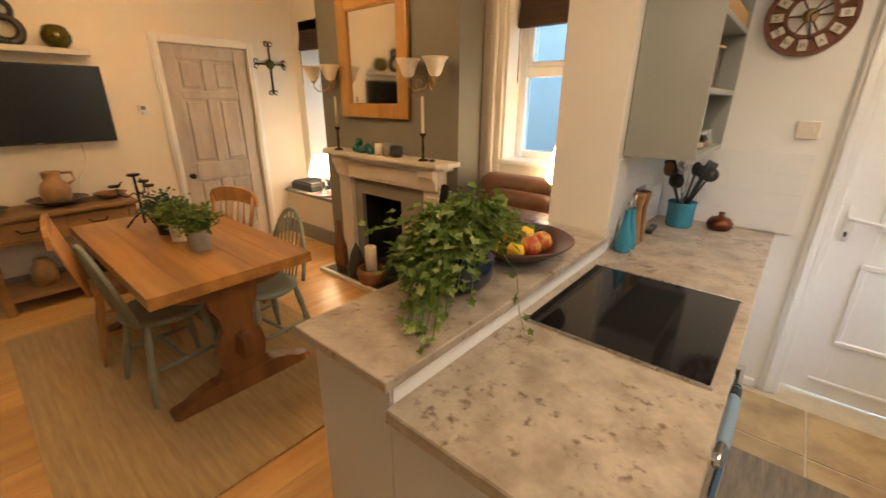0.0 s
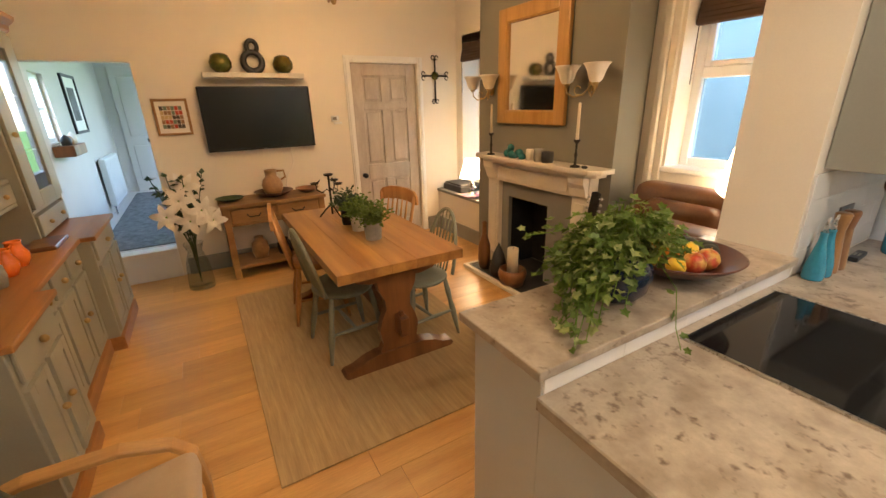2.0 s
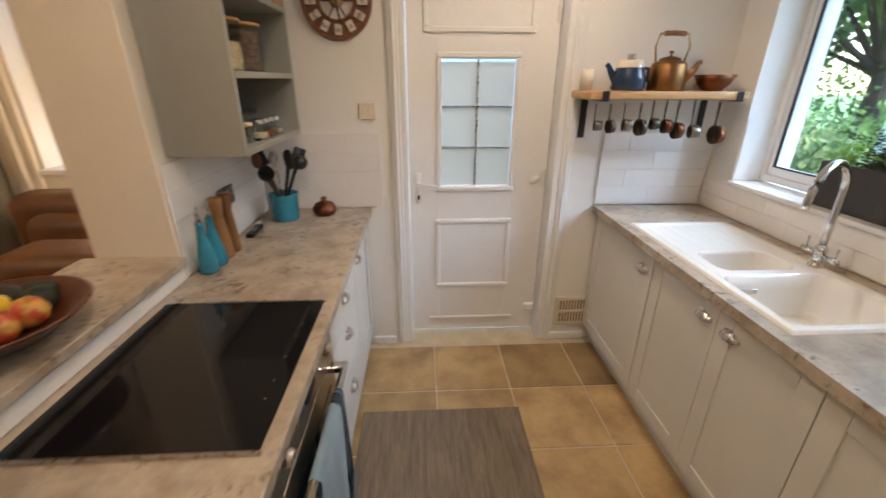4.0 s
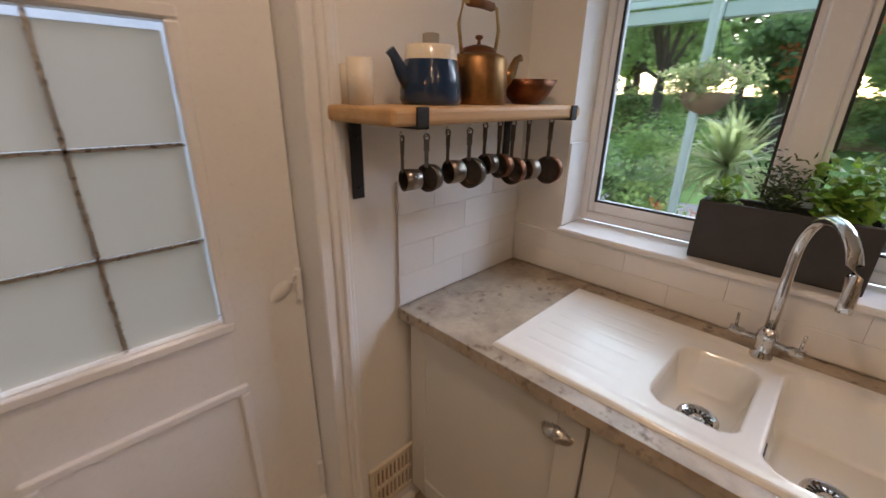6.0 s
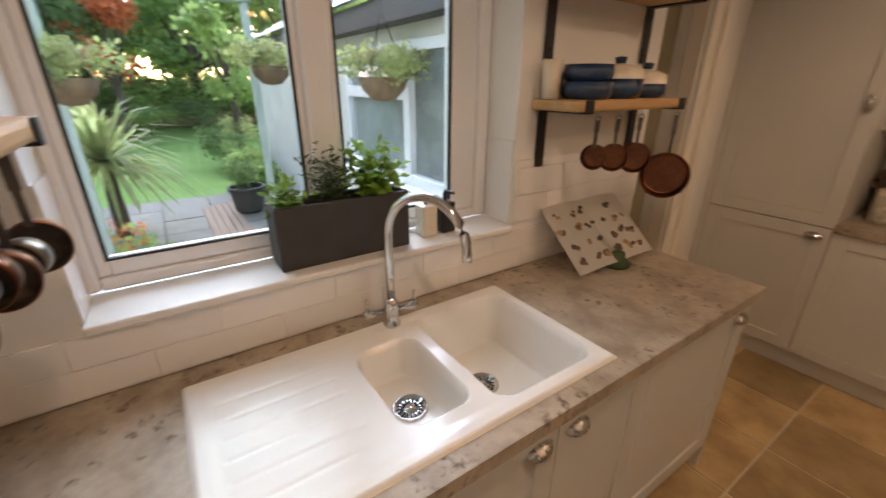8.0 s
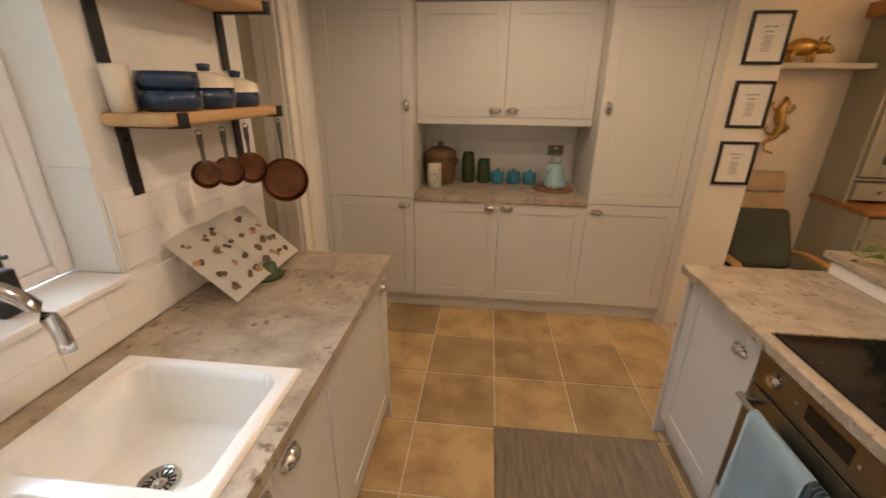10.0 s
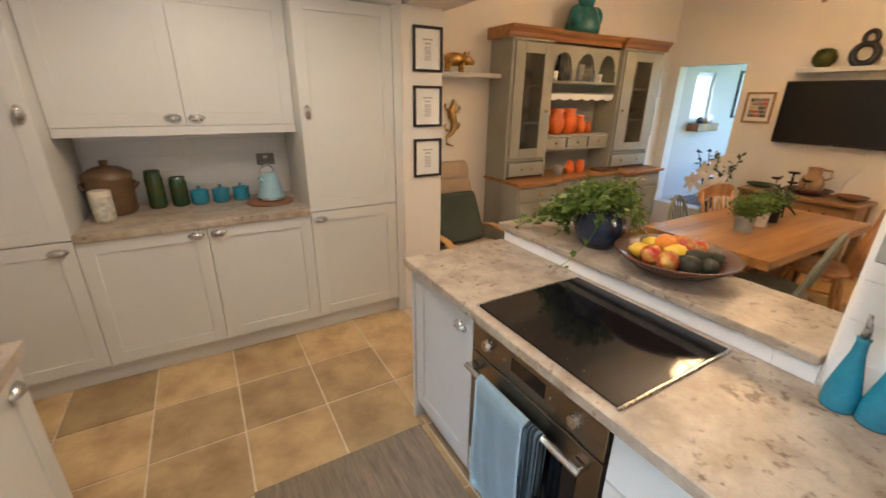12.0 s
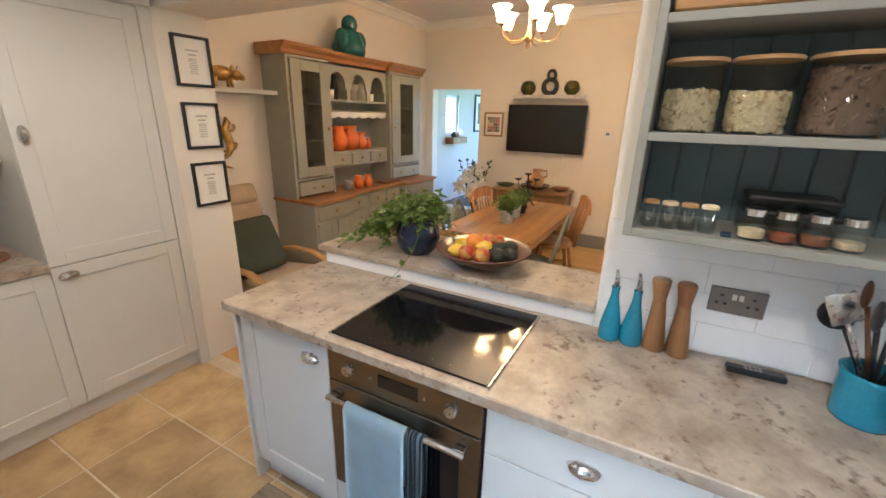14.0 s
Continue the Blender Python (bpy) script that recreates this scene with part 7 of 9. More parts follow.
for i, (k, dx, dy, z) in enumerate(fruits):
    c = (FX + dx, FYY + dy, 0.998 + z)
    if k == "apple" or k == "orange":
        bm = lathe([(0, -0.030), (0.012, -0.034), (0.028, -0.026), (0.038, -0.004), (0.036, 0.016), (0.024, 0.031), (0.010, 0.033), (0, 0.026)], m=Matrix.Translation(c) @ pose(0, 0, 0, 25 * math.sin(i), 30 * math.cos(i * 2)), seg=18)
        if k == "apple":
            tube([Vector(c) + Vector((0, 0, 0.02)), Vector(c) + Vector((0.006, 0.004, 0.045))], 0.0016, bm, seg=5)
    elif k == "lemon":
        bm = lathe([(0, -0.045), (0.008, -0.042), (0.013, -0.036), (0.028, -0.018), (0.031, 0.004), (0.024, 0.024), (0.011, 0.037), (0.007, 0.043), (0, 0.046)], m=Matrix.Translation(c) @ pose(0, 0, 0, 80, 0, 50 * i), seg=16)
    else:
        s = 1.0 if k == "avocado" else 0.75
        bm = lathe([(0, -0.042 * s), (0.022 * s, -0.036 * s), (0.034 * s, -0.014 * s), (0.031 * s, 0.012 * s), (0.018 * s, 0.038 * s), (0.008 * s, 0.048 * s), (0, 0.05 * s)], m=Matrix.Translation(c) @ pose(0, 0, 0, 75, 0, 40 * i), seg=16)
    solid(k, bm, FR[k], {"apple": "red and yellow apple in the fruit bowl", "lemon": "bright yellow lemon in the fruit bowl", "orange": "orange fruit in the fruit bowl", "avocado": "dark green avocado in the fruit bowl", "plum": "dark purple plum in the fruit bowl"}[k], "fruit", group="fruit in the bowl", smooth=True)

# oil bottles and mills against the tiles
for x, y in ((-0.178, 2.250), (-0.176, 2.318)):
    b = thing("oil_bottle", "teal glazed oil bottle with a steel pourer", "bottle", (x, y, 0.91), group="oil bottles")
    part("body", lathe([(0, 0), (0.033, 0), (0.036, 0.008), (0.034, 0.05), (0.022, 0.11), (0.014, 0.15), (0.012, 0.18), (0.014, 0.19), (0, 0.19)], (x, y, 0.91), 24), TEAL, b, smooth=True)
    part("pourer", tube([(x, y, 1.10), (x, y, 1.13), (x + 0.006, y - 0.004, 1.16)], 0.006, radii=[0.010, 0.007, 0.004], seg=10), STEEL, b, "steel pourer", True)
for x, y, t in ((-0.178, 2.39, 1), (-0.176, 2.458, 2)):
    b = thing("pepper_mill", "tall waisted olive wood pepper mill", "mill", (x, y, 0.91), group="mills")
    m = Matrix.Translation((x, y, 0.91)) @ pose(0, 0, 0, 3, 0, 20 * t)
    part("body", lathe([(0, 0), (0.031, 0), (0.034, 0.004), (0.033, 0.02), (0.0285, 0.07), (0.0235, 0.125), (0.0195, 0.168), (0.019, 0.174)], m=m, seg=24), OLIVEW, b, smooth=True)
    part("cap", lathe([(0.0185, 0.175), (0.0195, 0.18), (0.023, 0.205), (0.0275, 0.236), (0.0272, 0.242), (0.024, 0.247), (0, 0.2475)], m=m, seg=24), TRESTLE if t == 2 else OLIVEW, b, smooth=True)

# double socket over the worktop
def socket(name, axis, at, sign, a0, a1, z0, z1, mat=SOCK):
    s = thing(name, "satin nickel double socket on the tiles", "socket", {"x": (at, a0, z0), "y": (a0, at, z0)}[axis])

    def bx(u0, u1, v0, v1, d0, d1, bev=0.0):
        p0, p1 = sorted((at + sign * d0, at + sign * d1))
        return one((p0, u0, v0), (p1, u1, v1), bev) if axis == "x" else one((u0, p0, v0), (u1, p1, v1), bev)
    part("plate", bx(a0, a1, z0, z1, 0, 0.007, 0.002), mat, s)
    W_, c = a1 - a0, (z0 + z1) / 2
    for k in (0.22, 0.78):
        cx = a0 + W_ * k
        for du, dv in ((0, 0.016), (-0.011, -0.010), (0.011, -0.010)):
            part("pin_hole", bx(cx + du - 0.0045, cx + du + 0.0045, c + dv - 0.004, c + dv + 0.004, 0.006, 0.0078), BLACK, s)
    for k in (0.44, 0.56):
        part("switch", bx(a0 + W_ * k - 0.006, a0 + W_ * k + 0.006, c - 0.006 + 0.012, c + 0.012 + 0.012, 0.006, 0.011, 0.001), POTW, s)
    return s


socket("double_socket", "x", -0.230, 1, 2.515, 2.66, 1.065, 1.148)
socket("double_socket", "y", -0.791, 1, 0.60, 0.72, 1.12, 1.20)

# utensil pot
up = thing("utensil_pot", "teal stoneware pot full of dark kitchen utensils", "utensil pot", (-0.07, 2.83, 0.91))
UX, UY = -0.08, 2.875
part("pot", lathe([(0, 0), (0.062, 0), (0.066, 0.01), (0.068, 0.12), (0.072, 0.135), (0.064, 0.135), (0.06, 0.02), (0, 0.02)], (UX, UY, 0.91), 28), TEAL, up, smooth=True)
r = random.Random(5)
for k in range(9):
    a = k * 0.7
    top = Vector((UX + 0.085 * math.cos(a), UY + 0.09 * math.sin(a), 1.14 + 0.05 * r.random()))
    foot = Vector((UX - 0.02 * math.cos(a), UY - 0.02 * math.sin(a), 0.935))
    bm = tube([foot, foot.lerp(top, 0.7), top], 0.006, seg=7)
    d = (top - foot).normalized()
    q = d.to_track_quat("Z", "X").to_matrix().to_4x4()
    if k % 3 == 0:
        lathe([(0, -0.02), (0.022, -0.012), (0.036, 0.008), (0.038, 0.028), (0.034, 0.028), (0.02, -0.004), (0, -0.014)], m=Matrix.Translation(top + d * 0.02) @ q @ pose(0, 0, 0, 70), seg=16, bm=bm)
    elif k % 3 == 1:
        box(bm, (-0.032, -0.003, 0), (0.032, 0.003, 0.085), 0.003, m=Matrix.Translation(top) @ q)
    else:
        ball(bm, top + d * 0.03, 0.03, (0.85, 0.25, 1.3), 12, 8)
    part("utensil", bm, STEEL if k in (3, 7) else (TRESTLE if k == 5 else BLACK), up, smooth=True)
rm = thing("remote_handset", "black handset lying on the worktop", "handset", (-0.15, 2.67, 0.91))
m = Matrix.Translation((-0.165, 2.665, 0.91)) @ pose(0, 0, 0, 0, 0, 4)
part("body", box(bmesh.new(), (-0.018, -0.075, 0), (0.018, 0.075, 0.02), 0.006, 2, m), BLACK, rm)
for k in range(8):
    part("button", box(bmesh.new(), (-0.011 + 0.014 * (k % 2), -0.03 + 0.012 * (k // 2), 0.019), (-0.003 + 0.014 * (k % 2), -0.022 + 0.012 * (k // 2), 0.0215), 0, 1, m), POTG, rm)
gd = thing("garlic_pot", "brown stoneware lidded garlic pot on the worktop", "pot", (0.10, 2.95, 0.91))
part("body", lathe([(0, 0), (0.05, 0), (0.062, 0.02), (0.06, 0.04), (0.05, 0.05)], (0.10, 2.95, 0.91), 22), COPPERD, gd, smooth=True)
part("lid", lathe([(0.052, 0.05), (0.045, 0.06), (0.02, 0.068), (0.012, 0.075), (0.016, 0.09), (0, 0.096)], (0.10, 2.95, 0.91), 22), COPPERD, gd, smooth=True)

# wall clock, open-work with roman numerals
ck = thing("wall_clock", "rusty pierced iron wall clock with roman numerals", "clock", (0.235, 3.04, 1.9))
KX, KZ, KY = 0.235, 1.915, 3.045
RUST = material("rusty_iron", (0.20, 0.085, 0.045), 0.6, 0.3, vary=0.3, scale=30, fine=120, bump=0.2)
ring = lambda r0, r1, y0, y1: lathe([(r0, y0), (r1, y0), (r1, y1), (r0, y1), (r0, y0)], m=Matrix.Translation((KX, KY, KZ)) @ pose(0, 0, 0, 90, 0, 0), seg=48)
part("outer_ring", ring(0.148, 0.165, -0.012, 0.006), RUST, ck)
part("inner_ring", ring(0.078, 0.092, -0.012, 0.006), RUST, ck)
part("backing", ring(0.088, 0.150, -0.012, -0.009), RUST, ck)
NUM = ["XII", "I", "II", "III", "IIII", "V", "VI", "VII", "VIII", "IX", "X", "XI"]
for k in range(12):
    a = radians(90 - 30 * k)
    m = Matrix.Translation((KX + 0.120 * math.cos(a), KY, KZ + 0.120 * math.sin(a))) @ pose(0, 0, 0, 0, 30 * k, 0)
    part("numeral_plate", box(bmesh.new(), (-0.017, -0.004, -0.024), (0.017, 0.008, 0.024), 0.002, 1, m), CREAMG, ck, "cream numeral plate")
    cu = bpy.data.curves.new("numeral", "FONT")
    cu.body, cu.size, cu.align_x, cu.align_y, cu.extrude = NUM[k], 0.026, "CENTER", "CENTER", 0.0008
    ob = new("numeral", cu)
    ob.data.materials.append(BLACK)
    ob.parent = ck
    ob.matrix_basis = Matrix.Translation(-ORIGIN[ck]) @ m @ Matrix.Translation((0, -0.005, 0)) @ pose(0, 0, 0, 90, 0, 0)
part("hub", lathe([(0, 0), (0.03, 0), (0.028, 0.012), (0.01, 0.018), (0, 0.018)], m=Matrix.Translation((KX, KY - 0.002, KZ)) @ pose(0, 0, 0, 90, 0, 0), seg=20), BRASS, ck, smooth=True)
for a, l in ((60, 0.075), (170, 0.105)):
    part("pointer", box(bmesh.new(), (-0.004, -0.024, 0), (0.004, -0.021, l), 0, 1, Matrix.Translation((KX, KY, KZ)) @ pose(0, 0, 0, 0, a, 0)), BLACK, ck)
for k in range(6):
    a = radians(60 * k)
    part("spoke", tube([(KX + 0.02 * math.cos(a), KY, KZ + 0.02 * math.sin(a)), (KX + 0.085 * math.cos(a), KY, KZ + 0.085 * math.sin(a))], 0.004, seg=6), RUST, ck)
sw = thing("light_switch", "white double light switch beside the kitchen door", "switch", (0.345, 3.05, 1.38))
part("plate", one((0.302, 3.048, 1.385), (0.388, 3.059, 1.468), 0.003), CREAMG, sw)
for x in (0.33, 0.36):
    part("rocker", one((x - 0.008, 3.044, 1.41), (x + 0.008, 3.049, 1.445), 0.002), CREAMG, sw)
vt = thing("wall_vent", "white louvred vent at the foot of the wall", "vent", (1.56, 3.05, 0.1))
part("frame", boxes(((1.458, 3.046, 0.105), (1.662, 3.059, 0.125)), ((1.458, 3.046, 0.285), (1.662, 3.059, 0.305)), ((1.458, 3.046, 0.125), (1.475, 3.059, 0.285)), ((1.645, 3.046, 0.125), (1.662, 3.059, 0.285)), ((1.475, 3.046, 0.198), (1.645, 3.059, 0.212))), CREAMG, vt)
part("backing", one((1.475, 3.055, 0.125), (1.645, 3.0595, 0.285), 0), TRESTLE, vt)
for k in range(9):
    part("slat", one((1.479 + k * 0.0187, 3.048, 0.125), (1.488 + k * 0.0187, 3.057, 0.285), 0), CREAMG, vt)

# ---- shelf unit jars ----
def flakes(m, dark, light):
    """Gives each loose flake a tone of its own."""
    N, L = m.node_tree.nodes, m.node_tree.links
    geo_ = N.new("ShaderNodeNewGeometry")
    ramp_ = N.new("ShaderNodeValToRGB")
    ramp_.color_ramp.elements[0].color, ramp_.color_ramp.elements[1].color = (*dark, 1), (*light, 1)
    ramp_.color_ramp.elements[0].position, ramp_.color_ramp.elements[1].position = 0.0, 0.35
    L.new(geo_.outputs["Random Per Island"], ramp_.inputs[0])
    L.new(ramp_.outputs[0], N["Principled BSDF"].inputs["Base Color"])
    return m


OATS = material("muesli_flakes", (0.86, 0.67, 0.37), 0.9, vary=0.25, scale=48, fine=90, bump=0.9, second=(0.36, 0.20, 0.09), mix=(0.34, 0.46))
GRAN = material("dark_granola", (0.085, 0.045, 0.04), 0.9, vary=0.5, scale=45, fine=90, bump=0.9, second=(0.30, 0.22, 0.17), mix=(0.6, 0.66))
flakes(OATS, (0.52, 0.33, 0.16), (0.92, 0.78, 0.52))
flakes(GRAN, (0.045, 0.022, 0.018), (0.30, 0.19, 0.13))
CHILI = material("chilli_flakes", (0.35, 0.08, 0.02), 0.9, vary=0.4, scale=70, bump=0.7)
def fill(x, y, z, r_, h, mat, owner, seed, chunk=0.012):
    rr = random.Random(seed)
    bm = lathe([(0, 0), (r_, 0), (r_, h * 0.94), (0, h * 0.95)], (x, y, z), 20)
    for k in range(620):
        a, zz = rr.uniform(0, 6.283), rr.uniform(0.0, h)
        top = rr.random() < 0.35
        q = Vector((x + (r_ * math.sqrt(rr.random()) if top else r_ - 0.002) * math.cos(a), y + (r_ if not top else r_ * rr.random()) * math.sin(a) * (1 if top else 0.985), z + (h * 0.95 if top else zz)))
        box(bm, (-chunk / 2, -chunk / 2, -chunk / 5), (chunk / 2, chunk / 2, chunk / 5), 0, 1, Matrix.Translation(q) @ pose(0, 0, 0, rr.uniform(0, 180), rr.uniform(0, 180), rr.uniform(0, 180)))
    return tagged(part("contents", bm, mat, owner), kind="stuff")


for y, h, mat, lab, sd in ((2.355, 0.092, OATS, "pale muesli", 1), (2.499, 0.088, OATS, "mixed muesli", 2), (2.660, 0.14, GRAN, "dark granola", 3)):
    R = 0.066 if y < 2.6 else 0.078
    j = thing("storage_jar", "large glass storage jar of " + lab + " with a bamboo lid", "jar", (-0.09, y, 1.60), group="cereal jars")
    part("glass", lathe([(0, 0), (R, 0), (R + 0.002, 0.006), (R + 0.002, 0.165), (R - 0.001, 0.165), (R - 0.001, 0.006), (0, 0.006)], (-0.09, y, 1.6005), 32), JARG, j, smooth=True)
    fill(-0.09, y, 1.608, R - 0.008, h, mat, j, sd)
    part("lid", lathe([(0, 0), (R + 0.004, 0), (R + 0.005, 0.007), (R, 0.010), (0, 0.010)], (-0.09, y, 1.766), 32), SHELFY, j, "bamboo lid")
for k in range(4):
    y = 2.311 + k * 0.0455
    j = thing("clip_jar", "small empty clip-top glass jar", "jar", (-0.02, y, 1.352), group="clip-top jars")
    part("glass", lathe([(0, 0), (0.019, 0), (0.021, 0.004), (0.021, 0.05), (0.018, 0.058), (0.018, 0.062), (0.015, 0.062), (0.018, 0.05), (0.018, 0.005), (0, 0.004)], (-0.03, y, 1.3525), 18), JARG, j, smooth=True)
    part("lid", lathe([(0, 0), (0.020, 0), (0.020, 0.007), (0.015, 0.010), (0, 0.010)], (-0.03, y, 1.415), 18), OATS if k % 2 else SHELFY, j)
    part("clip", tube([(-0.009, y - 0.010, 1.405), (-0.005, y - 0.008, 1.385), (-0.004, y, 1.372), (-0.005, y + 0.008, 1.385), (-0.009, y + 0.010, 1.405)], 0.0012, seg=5), CHROME, j)
solid("blue_clip", one((-0.02, 2.478, 1.3525), (0.0, 2.502, 1.364), 0.004, 2), BLUEE, "small blue plastic clip on the shelf", "clip")
SP = [OATS, CHILI, material("paprika_powder", (0.30, 0.11, 0.04), 0.95, vary=0.15, scale=60), material("pale_salt_flakes", (0.62, 0.50, 0.34), 0.9, vary=0.2, scale=60)]
for k in range(4):
    y = 2.541 + k * 0.061
    j = thing("spice_jar", "round glass spice jar with a steel lid", "jar", (-0.02, y, 1.352), group="spice jars")
    part("glass", lathe([(0, 0), (0.026, 0), (0.031, 0.010), (0.031, 0.035), (0.022, 0.056), (0.021, 0.062), (0.018, 0.062), (0.028, 0.035), (0.028, 0.010), (0, 0.004)], (-0.02, y, 1.3525), 20), JARG, j, smooth=True)
    part("contents", lathe([(0, 0.005), (0.0275, 0.008), (0.0275, 0.026 - 0.003 * (k % 2)), (0, 0.027)], (-0.02, y, 1.3525), 18), SP[k], j)
    part("lid", lathe([(0, 0), (0.023, 0), (0.023, 0.016), (0.02, 0.018), (0, 0.018)], (-0.02, y, 1.413), 20), CHROME, j, "steel screw lid")
bx_ = thing("plastic_box", "clear plastic box with a black lid on the shelf", "box", (-0.14, 2.61, 1.352))
part("box", one((-0.205, 2.53, 1.3525), (-0.085, 2.72, 1.40), 0.008, 2), JARG, bx_)
part("lid", one((-0.21, 2.525, 1.40), (-0.08, 2.725, 1.415), 0.006, 2), BLACK, bx_, "glossy black lid")
bx2 = thing("plastic_box", "flat clear plastic box with a black lid on the stack", "box", (-0.14, 2.61, 1.415))
part("box", one((-0.20, 2.535, 1.415), (-0.09, 2.715, 1.44), 0.006, 2), JARG, bx2)
part("lid", one((-0.205, 2.53, 1.44), (-0.085, 2.72, 1.452), 0.005, 2), BLACK, bx2, "glossy black lid")

# ---- left plank shelf ----
SZ = 1.528
for x, y, h, rr_ in ((1.490, 3.025, 0.088, 0.027), (1.472, 2.965, 0.098, 0.029)):
    solid("cream_mug", lathe([(0, 0), (rr_, 0), (rr_ * 1.02, h), (rr_ * 0.92, h), (rr_ * 0.9, 0.01), (0, 0.008)], (x - 0.03, y, SZ), 24), CREAMG, "tall cream beaker on the plank shelf", "beaker", smooth=True)
tp = thing("teapot", "blue and cream glazed coffee pot on the plank shelf", "teapot", (1.66, 2.945, SZ))
QX, QY = 1.645, 2.95
part("body", lathe([(0, 0), (0.072, 0), (0.080, 0.012), (0.076, 0.06), (0.066, 0.105)], (QX, QY, SZ), 32), BLUEE, tp, smooth=True)
part("neck", lathe([(0.066, 0.105), (0.063, 0.135), (0.058, 0.138), (0, 0.138)], (QX, QY, SZ), 32), CREAMG, tp, "cream glazed neck and lid", True)
part("lid_knob", lathe([(0.016, 0.138), (0.020, 0.142), (0.021, 0.162), (0.017, 0.165), (0, 0.165)], (QX, QY, SZ), 18), POTG, tp, smooth=True)
part("spout", tube([(QX - 0.055, QY + 0.012, SZ + 0.045), (QX - 0.080, QY + 0.018, SZ + 0.075), (QX - 0.098, QY + 0.022, SZ + 0.108), (QX - 0.110, QY + 0.025, SZ + 0.122)], 0.015, radii=[0.024, 0.017, 0.012, 0.012], seg=14), BLUEE, tp, smooth=True)
part("handle", tube([(QX + 0.058, QY + 0.01, SZ + 0.11), (QX + 0.098, QY + 0.015, SZ + 0.10), (QX + 0.10, QY + 0.015, SZ + 0.05), (QX + 0.072, QY + 0.01, SZ + 0.03)], 0.009, seg=10), BLUEE, tp, smooth=True)
kt = thing("copper_kettle", "old copper kettle with a hooped handle on the plank shelf", "kettle", (1.84, 2.965, SZ))
QX, QY = 1.845, 2.965
part("body", lathe([(0, 0), (0.083, 0), (0.086, 0.006), (0.085, 0.06), (0.081, 0.118), (0.077, 0.126), (0.06, 0.133), (0.045, 0.137)], (QX, QY, SZ), 32), COPPER, kt, smooth=True)
part("lid", lathe([(0.05, 0.137), (0.045, 0.148), (0.02, 0.156), (0.006, 0.158), (0.004, 0.168), (0.012, 0.174), (0.010, 0.18), (0, 0.182)], (QX, QY, SZ), 24), COPPERD, kt, smooth=True)
part("hoop", tube([(QX - 0.07, QY, SZ + 0.125), (QX - 0.085, QY, SZ + 0.20), (QX - 0.07, QY, SZ + 0.255), (QX + 0.07, QY, SZ + 0.255), (QX + 0.085, QY, SZ + 0.20), (QX + 0.07, QY, SZ + 0.125)], 0.005, seg=8), BRASS, kt, smooth=True)
part("grip", tube([(QX - 0.05, QY, SZ + 0.256), (QX, QY, SZ + 0.258), (QX + 0.05, QY, SZ + 0.256)], 0.012, seg=12), TRESTLE, kt, "dark wooden grip", True)
part("spout", tube([(QX + 0.06, QY - 0.03, SZ + 0.05), (QX + 0.10, QY - 0.045, SZ + 0.09), (QX + 0.115, QY - 0.05, SZ + 0.125), (QX + 0.128, QY - 0.055, SZ + 0.13)], 0.013, radii=[0.026, 0.016, 0.010, 0.011], seg=12), COPPER, kt, smooth=True)
solid("pewter_bowl", lathe([(0, 0), (0.042, 0), (0.072, 0.03), (0.095, 0.074), (0.091, 0.075), (0.067, 0.034), (0, 0.008)], (2.085, 2.955, SZ), 28), COPPERD, "dark hammered metal bowl on the plank shelf", "bowl", smooth=True)


PANIN = material("tarnished_pan_inside", (0.075, 0.058, 0.045), 0.5, 0.7, vary=0.3, scale=30, fine=90, bump=0.08)


def hanging_pan(at, r_, depth, mat, length, turn, label, group, tilt=0):
    """A small pan hung by its handle from a hook; its mouth faces the turn direction."""
    x, y, z = at
    p = thing("hanging_pan", label, "pan", at, group=group)
    m = Matrix.Translation(at) @ pose(0, 0, 0, 0, 0, turn) @ pose(0, 0, 0, tilt, 0, 0)
    c = m @ Matrix.Translation((0, 0, -length - r_)) @ pose(0, 0, 0, 90, 0, 0)
    bowl_ = part("bowl", lathe([(0, -depth), (r_ * 0.84, -depth), (r_ * 0.92, -depth * 0.93), (r_ * 0.97, -depth * 0.5), (r_, 0), (r_ * 0.955, 0)], m=c, seg=28), mat, p, smooth=True)
    part("inside", lathe([(r_ * 0.955, 0), (r_ * 0.93, -depth * 0.5), (r_ * 0.88, -depth * 0.88), (r_ * 0.8, -depth * 0.94), (0, -depth * 0.94)], m=c, seg=28), PANIN if turn > -140 else mat, bowl_, "dark tarnished inside", True)
    bm = bmesh.new()
    box(bm, (-0.0055, -0.003, -length - 0.008), (0.0055, 0.0005, -length * 0.55), 0.001, 1, m)
    box(bm, (-0.008, -0.003, -length * 0.56), (0.008, 0.0005, -0.010), 0.002, 1, m)
    part("handle", bm, PEWTER if mat is not COPPER else BRASS, p)
    part("hanging_loop", tube([m @ v for v in arc((0, -0.001, -0.006), 0.008, 0, 360, 12)], 0.0022, seg=6), PEWTER, p)
    part("hook", tube([m @ Vector((0, -0.001, 0.012)), m @ Vector((0, -0.008, 0.004)), m @ Vector((0, -0.004, -0.006)), m @ Vector((0, 0.004, -0.002))], 0.0016, seg=5), STEEL, p)


